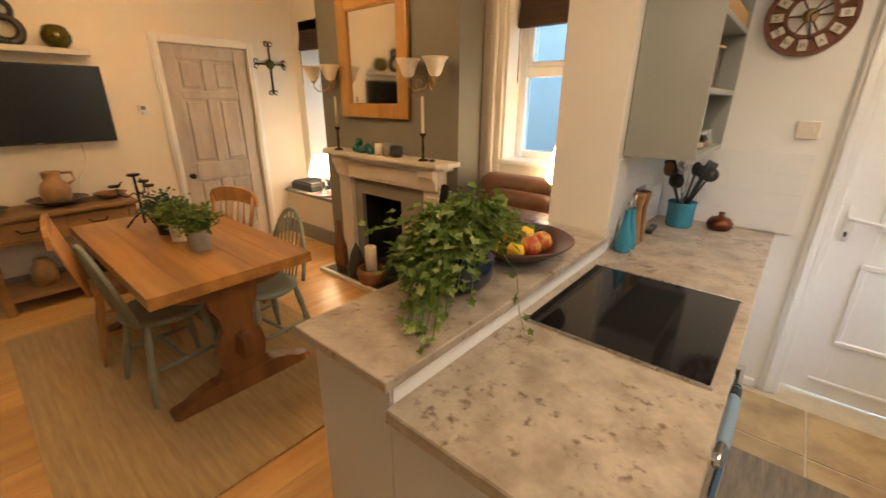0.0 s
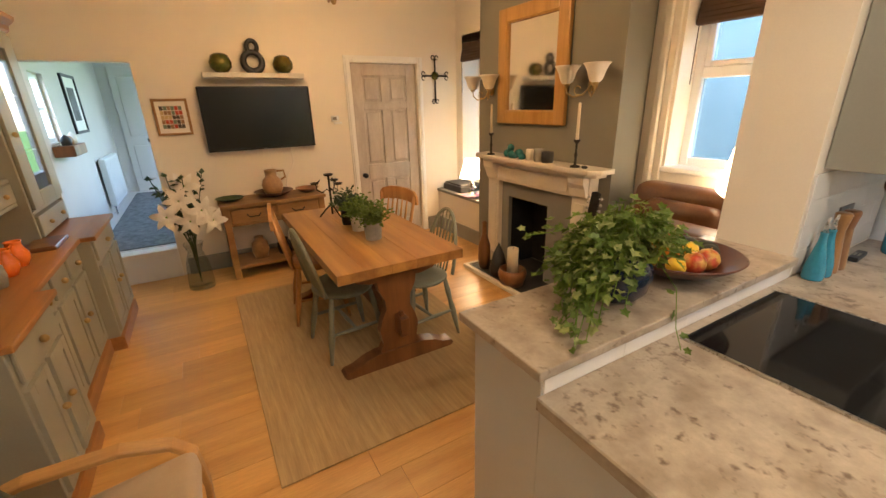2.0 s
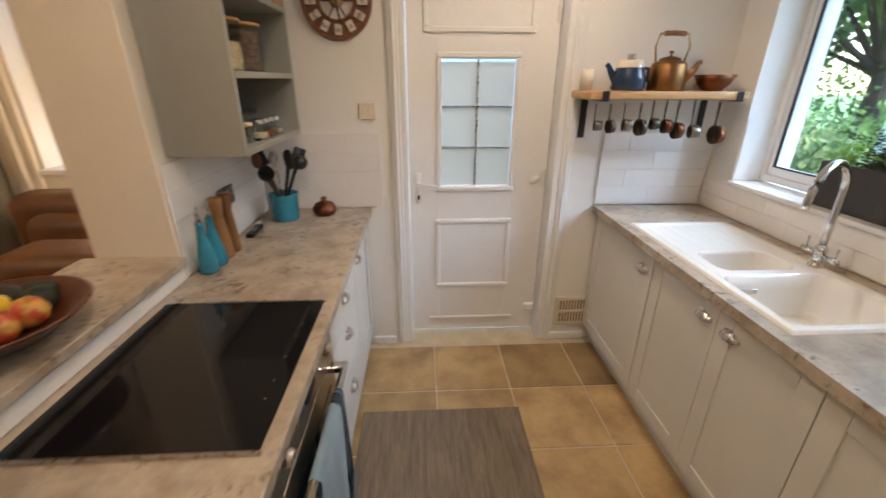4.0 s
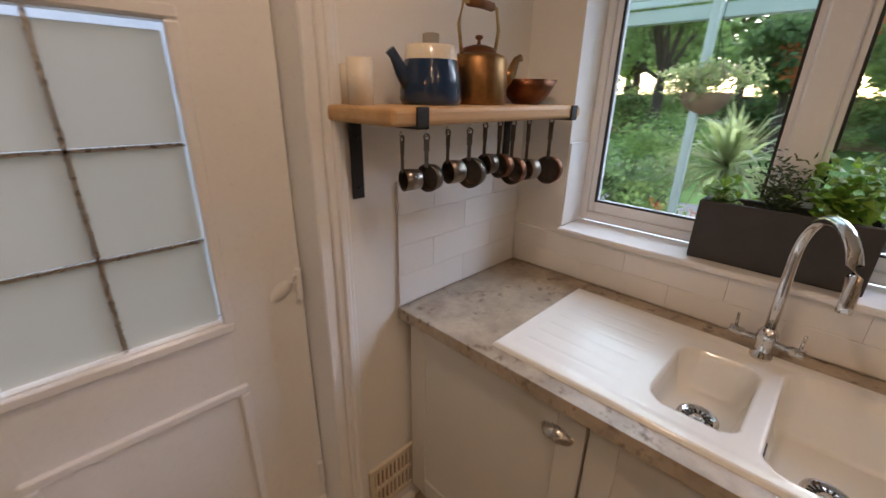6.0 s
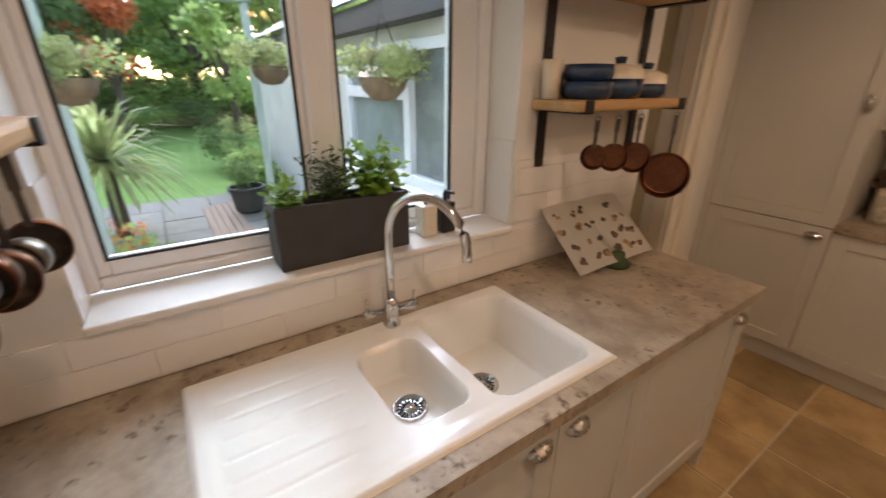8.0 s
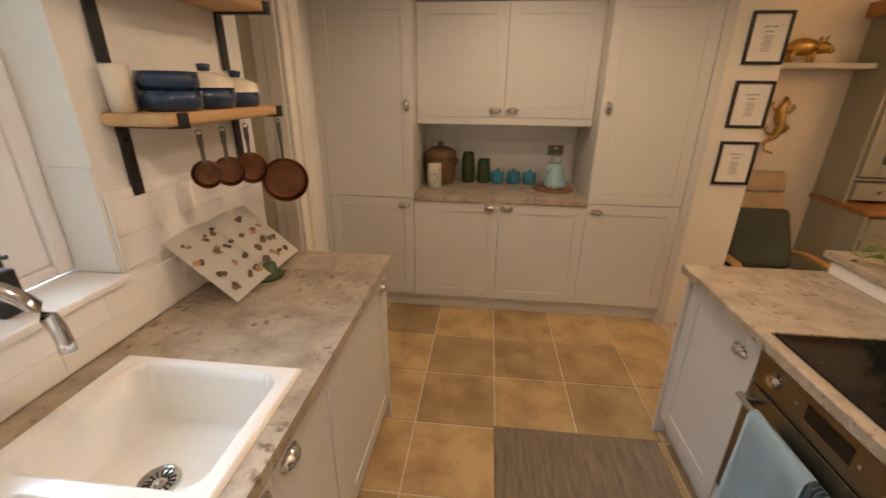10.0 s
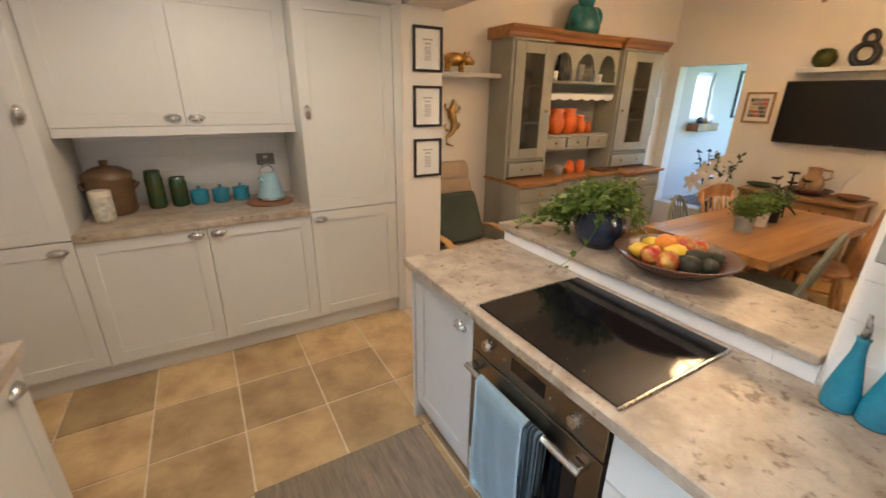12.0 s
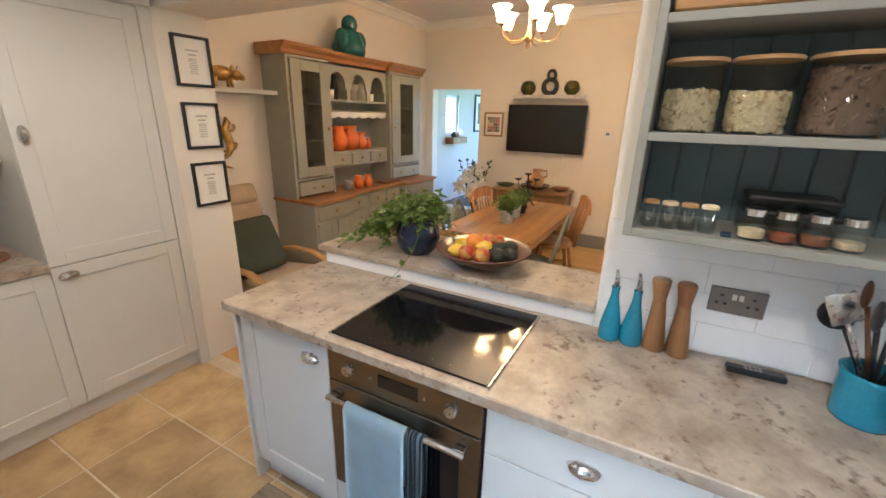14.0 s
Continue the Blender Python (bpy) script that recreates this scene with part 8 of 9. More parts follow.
G = "pans under the plank shelf"
for x, z, rr_, dp, ln, tn, mt in ((1.455, 1.468, 0.025, 0.040, 0.070, -104, PEWTERL), (1.527, 1.468, 0.033, 0.028, 0.066, -82, PEWTER), (1.598, 1.474, 0.029, 0.040, 0.070, -102, PEWTERL), (1.676, 1.474, 0.040, 0.032, 0.070, -82, PEWTER), (1.737, 1.486, 0.028, 0.036, 0.078, -96, PEWTER), (1.80, 1.488, 0.034, 0.036, 0.085, -92, COPPERD), (1.862, 1.488, 0.040, 0.034, 0.10, -88, COPPERD), (1.94, 1.488, 0.032, 0.040, 0.112, -100, PEWTERL), (2.065, 1.488, 0.045, 0.038, 0.115, -86, COPPERD)):
    hanging_pan((x, 2.838, z), rr_, dp, mt, ln, tn, "small long-handled metal measuring pan" if mt is not COPPERD else "small tarnished copper saucepan", G)

# ---- right plank shelf ----
SZ = 1.535
def casserole(y, r_, h, lidded):
    c = thing("casserole_dish", "blue glazed casserole with a cream lid" if lidded else "blue glazed round casserole dish", "casserole", (2.13, y, SZ), group="blue dishes")
    part("body", lathe([(0, 0), (r_ * 0.85, 0), (r_, h * 0.35), (r_ * 0.98, h), (r_ * 0.9, h), (0, h * 0.9)], (2.13, y, SZ), 28), BLUEE, c, smooth=True)
    if lidded:
        part("lid", lathe([(r_ * 1.02, h), (r_ * 0.95, h + 0.03), (r_ * 0.5, h + 0.045), (0.014, h + 0.048), (0.018, h + 0.07), (0, h + 0.074)], (2.13, y, SZ), 28), CREAMG, c, "cream glazed lid", True)
        part("lid_knob", lathe([(0, 0), (0.018, 0), (0.022, 0.02), (0, 0.024)], (2.13, y, SZ + h + 0.05), 16), BLUEE, c, smooth=True)
    return c


casserole(1.41, 0.085, 0.055, False)
c = thing("casserole_dish", "second blue glazed dish stacked on the first", "casserole", (2.13, 1.41, SZ + 0.055), group="blue dishes")
part("body", lathe([(0, 0), (0.07, 0), (0.083, 0.02), (0.08, 0.052), (0.072, 0.052), (0, 0.045)], (2.13, 1.41, SZ + 0.0552), 28), BLUEE, c, smooth=True)
casserole(1.24, 0.085, 0.065, True)
casserole(1.07, 0.075, 0.05, True)
solid("cream_mug", lathe([(0, 0), (0.03, 0), (0.034, 0.12), (0.029, 0.12), (0.026, 0.01), (0, 0.008)], (2.19, 1.52, SZ), 22), CREAMG, "tall cream beaker beside the blue dishes", "beaker", smooth=True)
G = "copper pans under the shelf"
for y, rr_, ln in ((1.46, 0.042, 0.085), (1.35, 0.048, 0.09), (1.22, 0.055, 0.095), (0.985, 0.092, 0.15)):
    hanging_pan((2.03, y, 1.485), rr_, 0.035, COPPERD, ln, -152, "tarnished copper pan hanging from the shelf", G)

# cookery book on a stand
bk = thing("cookery_book", "open cookery book with brown photographs on a stand", "book", (2.03, 1.26, 0.91))
m = Matrix(((0, 0.66, 0.75, 2.005), (-1, 0, 0, 1.235), (0, -0.75, 0.66, 0.935), (0, 0, 0, 1)))
for s in (-1, 1):
    bm = bmesh.new()
    n = 10
    rows = []
    for i in range(n + 1):
        u = i / n
        x = s * 0.235 * u
        zz = 0.018 * math.sin(math.pi * min(1, u * 1.1)) * (1 - u * 0.6)
        rows.append([bm.verts.new(m @ Vector((x, -zz - (0.012 if k >= 2 else 0) * -1, 0.30 * (k % 2)))) for k in (0, 1)])
    for a, b in zip(rows, rows[1:]):
        bm.faces.new((a[0], b[0], b[1], a[1]))
    bmesh.ops.solidify(bm, geom=bm.faces[:], thickness=0.014)
    bmesh.ops.recalc_face_normals(bm, faces=bm.faces)
    pg = part("page", bm, PAPER, bk, "white printed page")
    rr = random.Random(20 + s)
    for i in range(12):
        if s == 1 and i in (9, 11):
            continue
        cu, cv = 0.045 + 0.068 * (i % 3) + rr.uniform(-0.01, 0.01), 0.045 + 0.068 * (i // 3) + rr.uniform(-0.008, 0.008)
        u = cu / 0.235
        zz = 0.018 * math.sin(math.pi * min(1, u * 1.1)) * (1 - u * 0.6)
        size_ = rr.choice((0.014, 0.018, 0.022))
        for j in range(3):
            bm = bmesh.new()
            o = Vector((s * cu + rr.gauss(0, 0.009), -zz - 0.0024 - 0.0002 * j, cv + rr.gauss(0, 0.006)))
            bm.faces.new([bm.verts.new(m @ (o + Vector((math.cos(q * 0.9) * size_ * rr.uniform(0.5, 1.1), 0, math.sin(q * 0.9) * size_ * 0.7 * rr.uniform(0.5, 1.1))))) for q in range(7)])
            part("printed_photo", bm, (INK, STONEW, COPPERC, INK)[rr.randrange(4)], pg)
part("stand", lathe([(0, 0), (0.055, 0), (0.06, 0.012), (0.035, 0.03), (0.03, 0.055), (0, 0.06)], (2.03, 1.22, 0.9105), 22), LEAFD, bk, "dark green book stand", True)

# herb trough and soap on the sill
tr = thing("herb_trough", "black slate trough of green herbs on the window sill", "planter", (2.30, 2.235, 1.095))
bm = bmesh.new()
box(bm, (2.262, 2.03, 1.0955), (2.274, 2.43, 1.275), 0.003)
box(bm, (2.366, 2.03, 1.0955), (2.378, 2.43, 1.275), 0.003)
box(bm, (2.274, 2.03, 1.0955), (2.366, 2.042, 1.275), 0.003)
box(bm, (2.274, 2.418, 1.0955), (2.366, 2.43, 1.275), 0.003)
part("trough", bm, TROUGH, tr)
part("soil", one((2.274, 2.042, 1.1), (2.366, 2.418, 1.25), 0), SOIL, tr)
part("basil", bush((2.32, 2.12, 1.25), 0.085, 0.19, 46, 0.042, 31, 0.8), LEAFL, tr, "bright green bushy herb")
tagged(part("rosemary", bush((2.32, 2.25, 1.25), 0.075, 0.20, 90, 0.022, 32, 0.25), LEAFD, tr, "dark fine-leaved herb"), kind="stuff")
tagged(part("parsley", bush((2.32, 2.375, 1.25), 0.04, 0.09, 16, 0.038, 33, 0.8), LEAFL, tr, "short pale green herb"), kind="stuff")
for y, mat, lab in ((1.935, CREAMG, "cream soap dispenser with a black pump"), (1.86, BLACK, "black soap dispenser with a black pump")):
    s = thing("soap_dispenser", lab, "soap dispenser", (2.31, y, 1.095), group="soap dispensers")
    part("bottle", one((2.285, y - 0.028, 1.0955), (2.341, y + 0.028, 1.205), 0.006, 2), mat, s)
    part("pump", tube([(2.313, y, 1.205), (2.313, y, 1.235)], 0.008, seg=10), BLACK, s)
    part("nozzle", tube([(2.313, y, 1.24), (2.275, y - 0.012, 1.238)], 0.006, seg=8), BLACK, s)

# ---- niche things ----
NZ = 0.91
kt = thing("electric_kettle", "pale blue enamel cone kettle with a chrome handle", "kettle", (0.70, -0.50, NZ))
QX, QY = 0.685, -0.52
part("base", lathe([(0, 0), (0.088, 0), (0.092, 0.012), (0.085, 0.022)], (QX, QY, NZ + 0.012), 28), CHROME, kt, smooth=True)
part("body", lathe([(0.088, 0.022), (0.086, 0.035), (0.05, 0.165), (0.044, 0.178), (0, 0.182)], (QX, QY, NZ + 0.012), 32), KETTLE, kt, smooth=True)
part("handle", tube(arc((QX + 0.005, QY, NZ + 0.205), 0.042, -20, 200, 12, (0.9, 0.3, 0), (0, 0, 1)) + [Vector((QX - 0.055, QY - 0.01, NZ + 0.12))], 0.009, seg=10), CHROME, kt, smooth=True)
part("spout", tube([(QX + 0.04, QY + 0.02, NZ + 0.14), (QX + 0.068, QY + 0.03, NZ + 0.165)], 0.014, seg=10), KETTLE, kt, smooth=True)
solid("round_board", lathe([(0, 0), (0.15, 0), (0.152, 0.006), (0.148, 0.012), (0, 0.012)], (0.70, -0.50, NZ), 36), TRESTLE, "round dark wooden board under the kettle", "board")
for k in range(3):
    x = 0.86 + k * 0.125
    c = thing("teal_canister", "teal glazed lidded canister in the niche", "canister", (x, -0.66, NZ), group="teal canisters")
    part("body", lathe([(0, 0), (0.045, 0), (0.052, 0.01), (0.052, 0.075), (0.05, 0.08), (0, 0.08)], (x, -0.66, NZ), 24), TEAL, c, smooth=True)
    part("lid", lathe([(0.054, 0.08), (0.054, 0.088), (0.03, 0.095), (0.008, 0.098), (0.008, 0.106), (0.013, 0.114), (0, 0.118)], (x, -0.66, NZ), 24), TEAL, c, smooth=True)
for x, h in ((1.22, 0.185), (1.345, 0.235)):
    c = thing("green_glass_jar", "tall green glass jar with a dark rim", "jar", (x, -0.66, NZ), group="green glass jars")
    part("body", lathe([(0, 0), (0.045, 0), (0.05, 0.01), (0.05, h * 0.8), (0.044, h * 0.93), (0.046, h), (0.042, h), (0.04, h * 0.9), (0.045, 0.012), (0, 0.01)], (x, -0.66, NZ), 24), GREENB, c, smooth=True)
c = thing("brown_crock", "large brown stoneware lidded bread crock in the niche", "crock", (1.56, -0.62, NZ))
part("body", lathe([(0, 0), (0.10, 0), (0.115, 0.02), (0.118, 0.21), (0.122, 0.225), (0, 0.225)], (1.56, -0.62, NZ), 28), COPPERC, c, smooth=True)
part("lid", lathe([(0.124, 0.225), (0.12, 0.245), (0.07, 0.275), (0.02, 0.285), (0.02, 0.30), (0.026, 0.315), (0, 0.32)], (1.56, -0.62, NZ), 28), COPPERC, c, smooth=True)
for s in (-1, 1):
    part("ear", tube([(1.56 + s * 0.115, -0.62, 1.10), (1.56 + s * 0.14, -0.60, 1.09), (1.56 + s * 0.115, -0.58, 1.06)], 0.012, seg=8), COPPERC, c, smooth=True)
c = thing("storage_tin", "cream patterned storage tin with a pale lid", "tin", (1.585, -0.44, NZ))
part("body", lathe([(0, 0), (0.05, 0), (0.052, 0.005), (0.052, 0.145), (0, 0.145)], (1.585, -0.44, NZ), 24), material("printed_tin", (0.60, 0.55, 0.44), 0.4, vary=0.3, scale=40, second=(0.35, 0.33, 0.26)), c, smooth=True)
part("lid", lathe([(0.053, 0.145), (0.053, 0.172), (0.048, 0.176), (0, 0.176)], (1.585, -0.44, NZ), 24), CREAMG, c, "cream lid")
# floor mat in the galley
solid("kitchen_mat", one((0.305, 0.965, 0.0), (1.10, 2.45, 0.008), 0.003), MAT, "grey brown woven runner on the stone floor", "rug")

# ---- garden ----
GZ = -0.15
GRASS = material("lawn_grass", (0.17, 0.30, 0.045), 0.95, vary=0.3, scale=1.5, fine=30, bump=0.6, second=(0.11, 0.22, 0.03))
PAVE = material("grey_paving", (0.22, 0.20, 0.17), 0.85, vary=0.15, scale=5, fine=40, bump=0.3, random_tint=0.12)
RENDERB = material("pale_grey_render", (0.46, 0.47, 0.45), 0.85, vary=0.06, scale=2, fine=30, bump=0.2)
RENDERW = material("white_render", (0.66, 0.63, 0.57), 0.85, vary=0.08, scale=2, fine=30, bump=0.3)
SLATER = material("slate_roof", (0.085, 0.09, 0.10), 0.6, vary=0.2, scale=4, fine=30, bump=0.3, stretch=(1, 5, 5))
# opaque pane; its pale look is put into the colour
PANEG = material("opaque_pale_pane", (0.30, 0.33, 0.33), 0.08, vary=0.3, scale=2, bump=0.0)
FENCE = material("brown_fence", (0.24, 0.15, 0.08), 0.85, vary=0.25, scale=5, stretch=(3, 3, 0.4))
DECK = material("weathered_deck_board", (0.30, 0.20, 0.14), 0.85, vary=0.2, scale=5, stretch=(0.4, 5, 3))
PERG = material("pale_green_boards", (0.44, 0.51, 0.45), 0.6, vary=0.06, scale=4)
PERGT = clear("pale_green_sheet", (0.82, 0.89, 0.84), 0.03, 0.3, 0.45)
FOL = [material("garden_leaf", c, 0.6, vary=0.4, scale=2.2, fine=12, bump=0.0, second=tuple(v * 0.6 for v in c)) for c in ((0.34, 0.50, 0.15), (0.43, 0.58, 0.18), (0.24, 0.37, 0.13), (0.56, 0.62, 0.26), (0.86, 0.26, 0.09), (0.60, 0.52, 0.30))]
for m_ in FOL:
    leafy(m_, 0.6)
BARK = material("tree_bark", (0.09, 0.065, 0.045), 0.9, vary=0.3, scale=9, bump=0.6)
ground = solid("ground", boxes(((-60, -60, GZ - 0.3), (200, 60, GZ))), GRASS, "green lawn and ground round the house", "lawn", kind="structure")
solid("path_side", one((-6, 3.55, GZ), (2.6, 5.4, GZ + 0.02), 0), PAVE, "grey paved side passage", "path", kind="structure")
# added as a pale backdrop, raised high to cut skylight at the dining windows
wall("wall_neighbour", RENDERB, "added pale grey wall that keeps skylight off the dining windows", ((-7, 5.4, GZ), (2.6, 5.6, 5.6)))
r = random.Random(21)
patio = solid("pavement_patio", one((2.54, 1.0, GZ), (8.65, 5.25, GZ + 0.012), 0), SOIL, "grey paved patio outside the kitchen window", "patio", kind="structure")
for i in range(10):
    for j in range(7):
        x, y = 2.56 + i * 0.605, 1.02 + j * 0.6
        me = bpy.data.meshes.get("slab_mesh")
        if me is None:
            bm = box(bmesh.new(), (0, 0, 0), (0.595, 0.59, 0.03), 0.006)
            me = bpy.data.meshes.new("slab_mesh")
            bm.to_mesh(me)
            bm.free()
            me.materials.append(PAVE)
        s = new("slab", me)
        s.parent = patio
        s.location = (x, y, GZ + 0.012 + r.uniform(-0.003, 0.003))

# lean-to canopy over the patio
POSTX, POSTY = 4.55, 3.08
cn = thing("patio_canopy", "pale green lean-to canopy on slim posts over the patio", "canopy", (4.2, 3.2, GZ))
for x, y in ((5.5, 1.80), (POSTX, POSTY), (5.5, 5.0)):
    part("post", one((x - 0.03, y - 0.03, GZ), (x + 0.03, y + 0.03, 2.30), 0.006), PERG, cn)
part("beam", one((5.45, 1.75, 2.22), (5.55, 5.1, 2.34), 0.006), PERG, cn)
part("beam", one((2.6, 1.75, 2.30), (5.5, 1.83, 2.42), 0.006), PERG, cn)
for k in range(9):
    x = 2.7 + k * 0.34
    part("rafter", one((x, 1.83, 2.36), (x + 0.04, 5.1, 2.42), 0.004), PERG, cn)
part("sheet", one((2.56, 1.70, 2.425), (5.65, 5.15, 2.435), 0), PERGT, cn, "translucent green roof sheet").visible_shadow = False

# outbuilding along the patio
ob_ = thing("outbuilding", "white rendered outbuilding with a slate roof and a white window", "building", (6.0, 0.5, GZ))
part("wall", boxes(((2.70, 0.7, GZ), (3.0, 0.98, 2.05)), ((3.0, 0.7, GZ), (5.36, 0.98, 0.80)), ((3.0, 0.7, 1.88), (5.36, 0.98, 2.05)), ((5.36, 0.7, GZ), (9.5, 0.98, 2.05)), ((9.3, -3.5, GZ), (9.5, 0.7, 2.05))), RENDERW, ob_)
part("back", one((2.70, -0.4, GZ), (9.3, -0.2, 2.05), 0), RENDERW, ob_)
wn = part("window", boxes(((3.0, 0.90, 0.80), (3.08, 0.99, 1.88)), ((5.28, 0.90, 0.80), (5.36, 0.99, 1.88)), ((3.08, 0.90, 0.80), (5.28, 0.99, 0.89)), ((3.08, 0.90, 1.80), (5.28, 0.99, 1.88)), ((4.08, 0.90, 0.89), (4.18, 0.99, 1.80)), ((4.18, 0.90, 1.46), (5.28, 0.99, 1.56)), bev=0.004), UPVC, ob_, "white plastic window")
part("sill", one((2.95, 0.98, 0.72), (5.42, 1.08, 0.80), 0.006), UPVC, wn)
for x0, x1 in ((3.08, 4.08), (4.18, 5.28)):
    part("pane", one((x0, 0.93, 0.89), (x1, 0.936, 1.80), 0), PANEG, wn, "opaque pale grey pane")
part("fascia", one((2.6, 0.98, 1.98), (9.6, 1.12, 2.16), 0.006), BLACK, ob_, "black fascia and gutter")
bm = bmesh.new()
for k in range(14):
    y0, z0 = 1.16 - k * 0.22, 2.17 + k * 0.12
    box(bm, (2.6, y0 - 0.26, z0), (9.6, y0, z0 + 0.02), 0, 1, Matrix.Translation((0, y0, z0)) @ pose(0, 0, 0, -28) @ Matrix.Translation((0, -y0, -z0)))
part("roof", bm, SLATER, ob_, "grey slate roof in courses")


def cloud(bm, c, rad, n, size, rr, squash=(1, 1, 1)):
    """Leaves scattered over an uneven clump."""
    c = Vector(c)
    for k in range(n):
        d = Vector((rr.gauss(0, 1), rr.gauss(0, 1), rr.gauss(0, 1))).normalized()
        bumps = 0.75 + 0.5 * noise.noise(d * 2.3 + c)
        p = c + Vector((d.x * squash[0], d.y * squash[1], d.z * squash[2])) * rad * bumps * (0.55 + 0.45 * rr.random())
        a = Vector((rr.gauss(0, 1), rr.gauss(0, 1), rr.gauss(0, 1))).normalized()
        b = a.cross(d)
        if b.length < 0.05:
            continue
        b.normalize()
        s = size * rr.uniform(0.6, 1.4)
        v = [bm.verts.new(p), bm.verts.new(p + (a + b * 0.5) * s), bm.verts.new(p + a * s * 1.7), bm.verts.new(p + (a - b * 0.5) * s)]
        bm.faces.new(v)


def tree(at, h, rad, mat, seed, label, clumps=12, leaves=260, size=0.11):
    rr = random.Random(seed)
    t = thing("tree", label, "tree", at)
    x, y, z = at
    bm = tube([(x, y, z), (x + 0.05, y, z + h * 0.3), (x, y + 0.05, z + h * 0.6)], 0.1, radii=[0.035 * h, 0.025 * h, 0.012 * h], seg=9)
    cr = bmesh.new()
    for k in range(clumps):
        a = k * 2.4
        q = Vector((x + math.cos(a) * rad * rr.uniform(0.2, 0.8), y + math.sin(a) * rad * rr.uniform(0.2, 0.8), z + h * rr.uniform(0.42, 0.92)))
        tube([(x, y, z + h * 0.35), q], 0.02, bm, seg=5, radii=[0.012 * h, 0.004 * h])
        cloud(cr, q, rad * rr.uniform(0.35, 0.55), leaves, size, rr, (1, 1, 0.8))
    part("trunk", bm, BARK, t)
    part("crown", cr, mat, t)


def shrub(at, rad, mat, seed, label, n=900, size=0.06, squash=(1, 1, 0.8), category="shrub"):
    rr = random.Random(seed)
    s = thing("shrub", label, category, at)
    bm = bmesh.new()
    for k in range(6):
        cloud(bm, Vector(at) + Vector((rr.gauss(0, 0.4) * rad, rr.gauss(0, 0.4) * rad, rad * rr.uniform(0.4, 0.9))), rad * rr.uniform(0.5, 0.75), n // 6, size, rr, squash)
    part("foliage", bm, mat, s)
    bm = bmesh.new()
    for k in range(5):
        tube([at, Vector(at) + Vector((rr.gauss(0, 0.3) * rad, rr.gauss(0, 0.3) * rad, rad))], 0.01, bm, seg=5)
    part("stem", bm, BARK, s)


tree((17, 7.5, GZ), 6.5, 2.6, FOL[0], 41, "tall green garden tree behind the lawn", 14, 300, 0.16)
tree((19, 4.2, GZ), 5.0, 2.0, FOL[2], 42, "dark green tree behind the lawn", 14, 300, 0.15)
tree((18.0, 3.4, GZ), 4.3, 1.3, FOL[4], 43, "orange red flowering tree behind the lawn", 8, 200, 0.10)
tree((21, 1.0, GZ), 6.0, 2.4, FOL[0], 44, "broad green garden tree", 14, 300, 0.16)
tree((20, -3.0, GZ), 6.0, 2.6, FOL[1], 45, "light green garden tree", 14, 300, 0.16)
tree((7.6, 7.2, GZ), 5.2, 2.0, FOL[2], 48, "dark leafy tree beside the patio", 16, 420, 0.10)
tree((10.5, 9.0, GZ), 6.5, 2.6, FOL[0], 49, "tall dark green tree beyond the hedge", 16, 380, 0.14)
tree((4.6, 7.6, GZ), 4.8, 1.8, FOL[2], 50, "dark leafy tree behind the passage wall", 14, 400, 0.10)
tree((14, 11.5, GZ), 7.5, 3.2, FOL[0], 51, "broad dark green tree at the garden's edge", 18, 420, 0.17)
tree((8.5, 11.5, GZ), 7.0, 3.0, FOL[2], 52, "broad dark tree behind the hedge", 18, 420, 0.16)
tree((13, 0.9, GZ), 3.6, 1.1, FOL[1], 46, "slender light green garden tree", 9, 220, 0.10)
for k in range(9):
    tree((25 + 2 * (k % 2), -9 + 2.6 * k, GZ), 7.0 + (k * 37 % 5) * 0.4, 2.9, FOL[(0, 2, 1)[k % 3]], 100 + k, "green tree of the belt at the garden's end", 12, 240, 0.22)
tree((24, 11, GZ), 8.0, 3.4, FOL[2], 47, "large dark tree at the garden's end", 14, 300, 0.2)
for k, (x, y, rd, f) in enumerate(((14, 5.2, 1.0, 2), (18.5, 2.8, 0.9, 0), (13.2, 1.1, 0.8, 3), (11.2, 5.2, 0.9, 1), (9.2, 4.6, 0.55, 3), (9.0, 1.35, 0.5, 1), (10.4, 1.3, 0.6, 0), (11.2, 1.5, 0.7, 2), (11.5, 5.6, 1.1, 0), (7.3, 4.6, 0.8, 2), (6.6, 3.9, 0.5, 1), (15, 6.0, 1.3, 0), (8.3, 1.35, 0.42, 1), (19.5, 1.4, 1.1, 2), (4.7, 5.7, 1.25, 2), (5.9, 6.4, 1.4, 0), (7.4, 7.2, 1.6, 2), (5.6, 5.2, 0.7, 3), (9.0, 8.0, 1.8, 0), (3.9, 6.9, 1.5, 2), (5.4, 6.0, 1.1, 3), (6.6, 5.9, 1.3, 0))):
    shrub((x, y, GZ), rd, FOL[f], 60 + k, "rounded leafy garden shrub beside the lawn", 1500, 0.042 + 0.012 * rd)
for k in range(11):
    shrub((21.2 + 0.5 * (k % 2), -6 + 1.75 * k, GZ), 1.9, FOL[(0, 1, 2, 0)[k % 4]], 160 + k, "leafy shrub in the border along the fence", 1500, 0.10)
bm = bmesh.new()
rr = random.Random(71)
for k in range(60):
    x, y = rr.uniform(5.0, 5.7), rr.uniform(2.9, 3.6)
    cloud(bm, (x, y, rr.uniform(0.05, 0.5)), 0.05, 7, 0.022, rr)
s = thing("flower_bed", "red and pink flowers in a leafy tub on the patio", "flowers", (5.3, 3.2, GZ))
part("blooms", bm, FOL[4], s)
bm = bmesh.new()
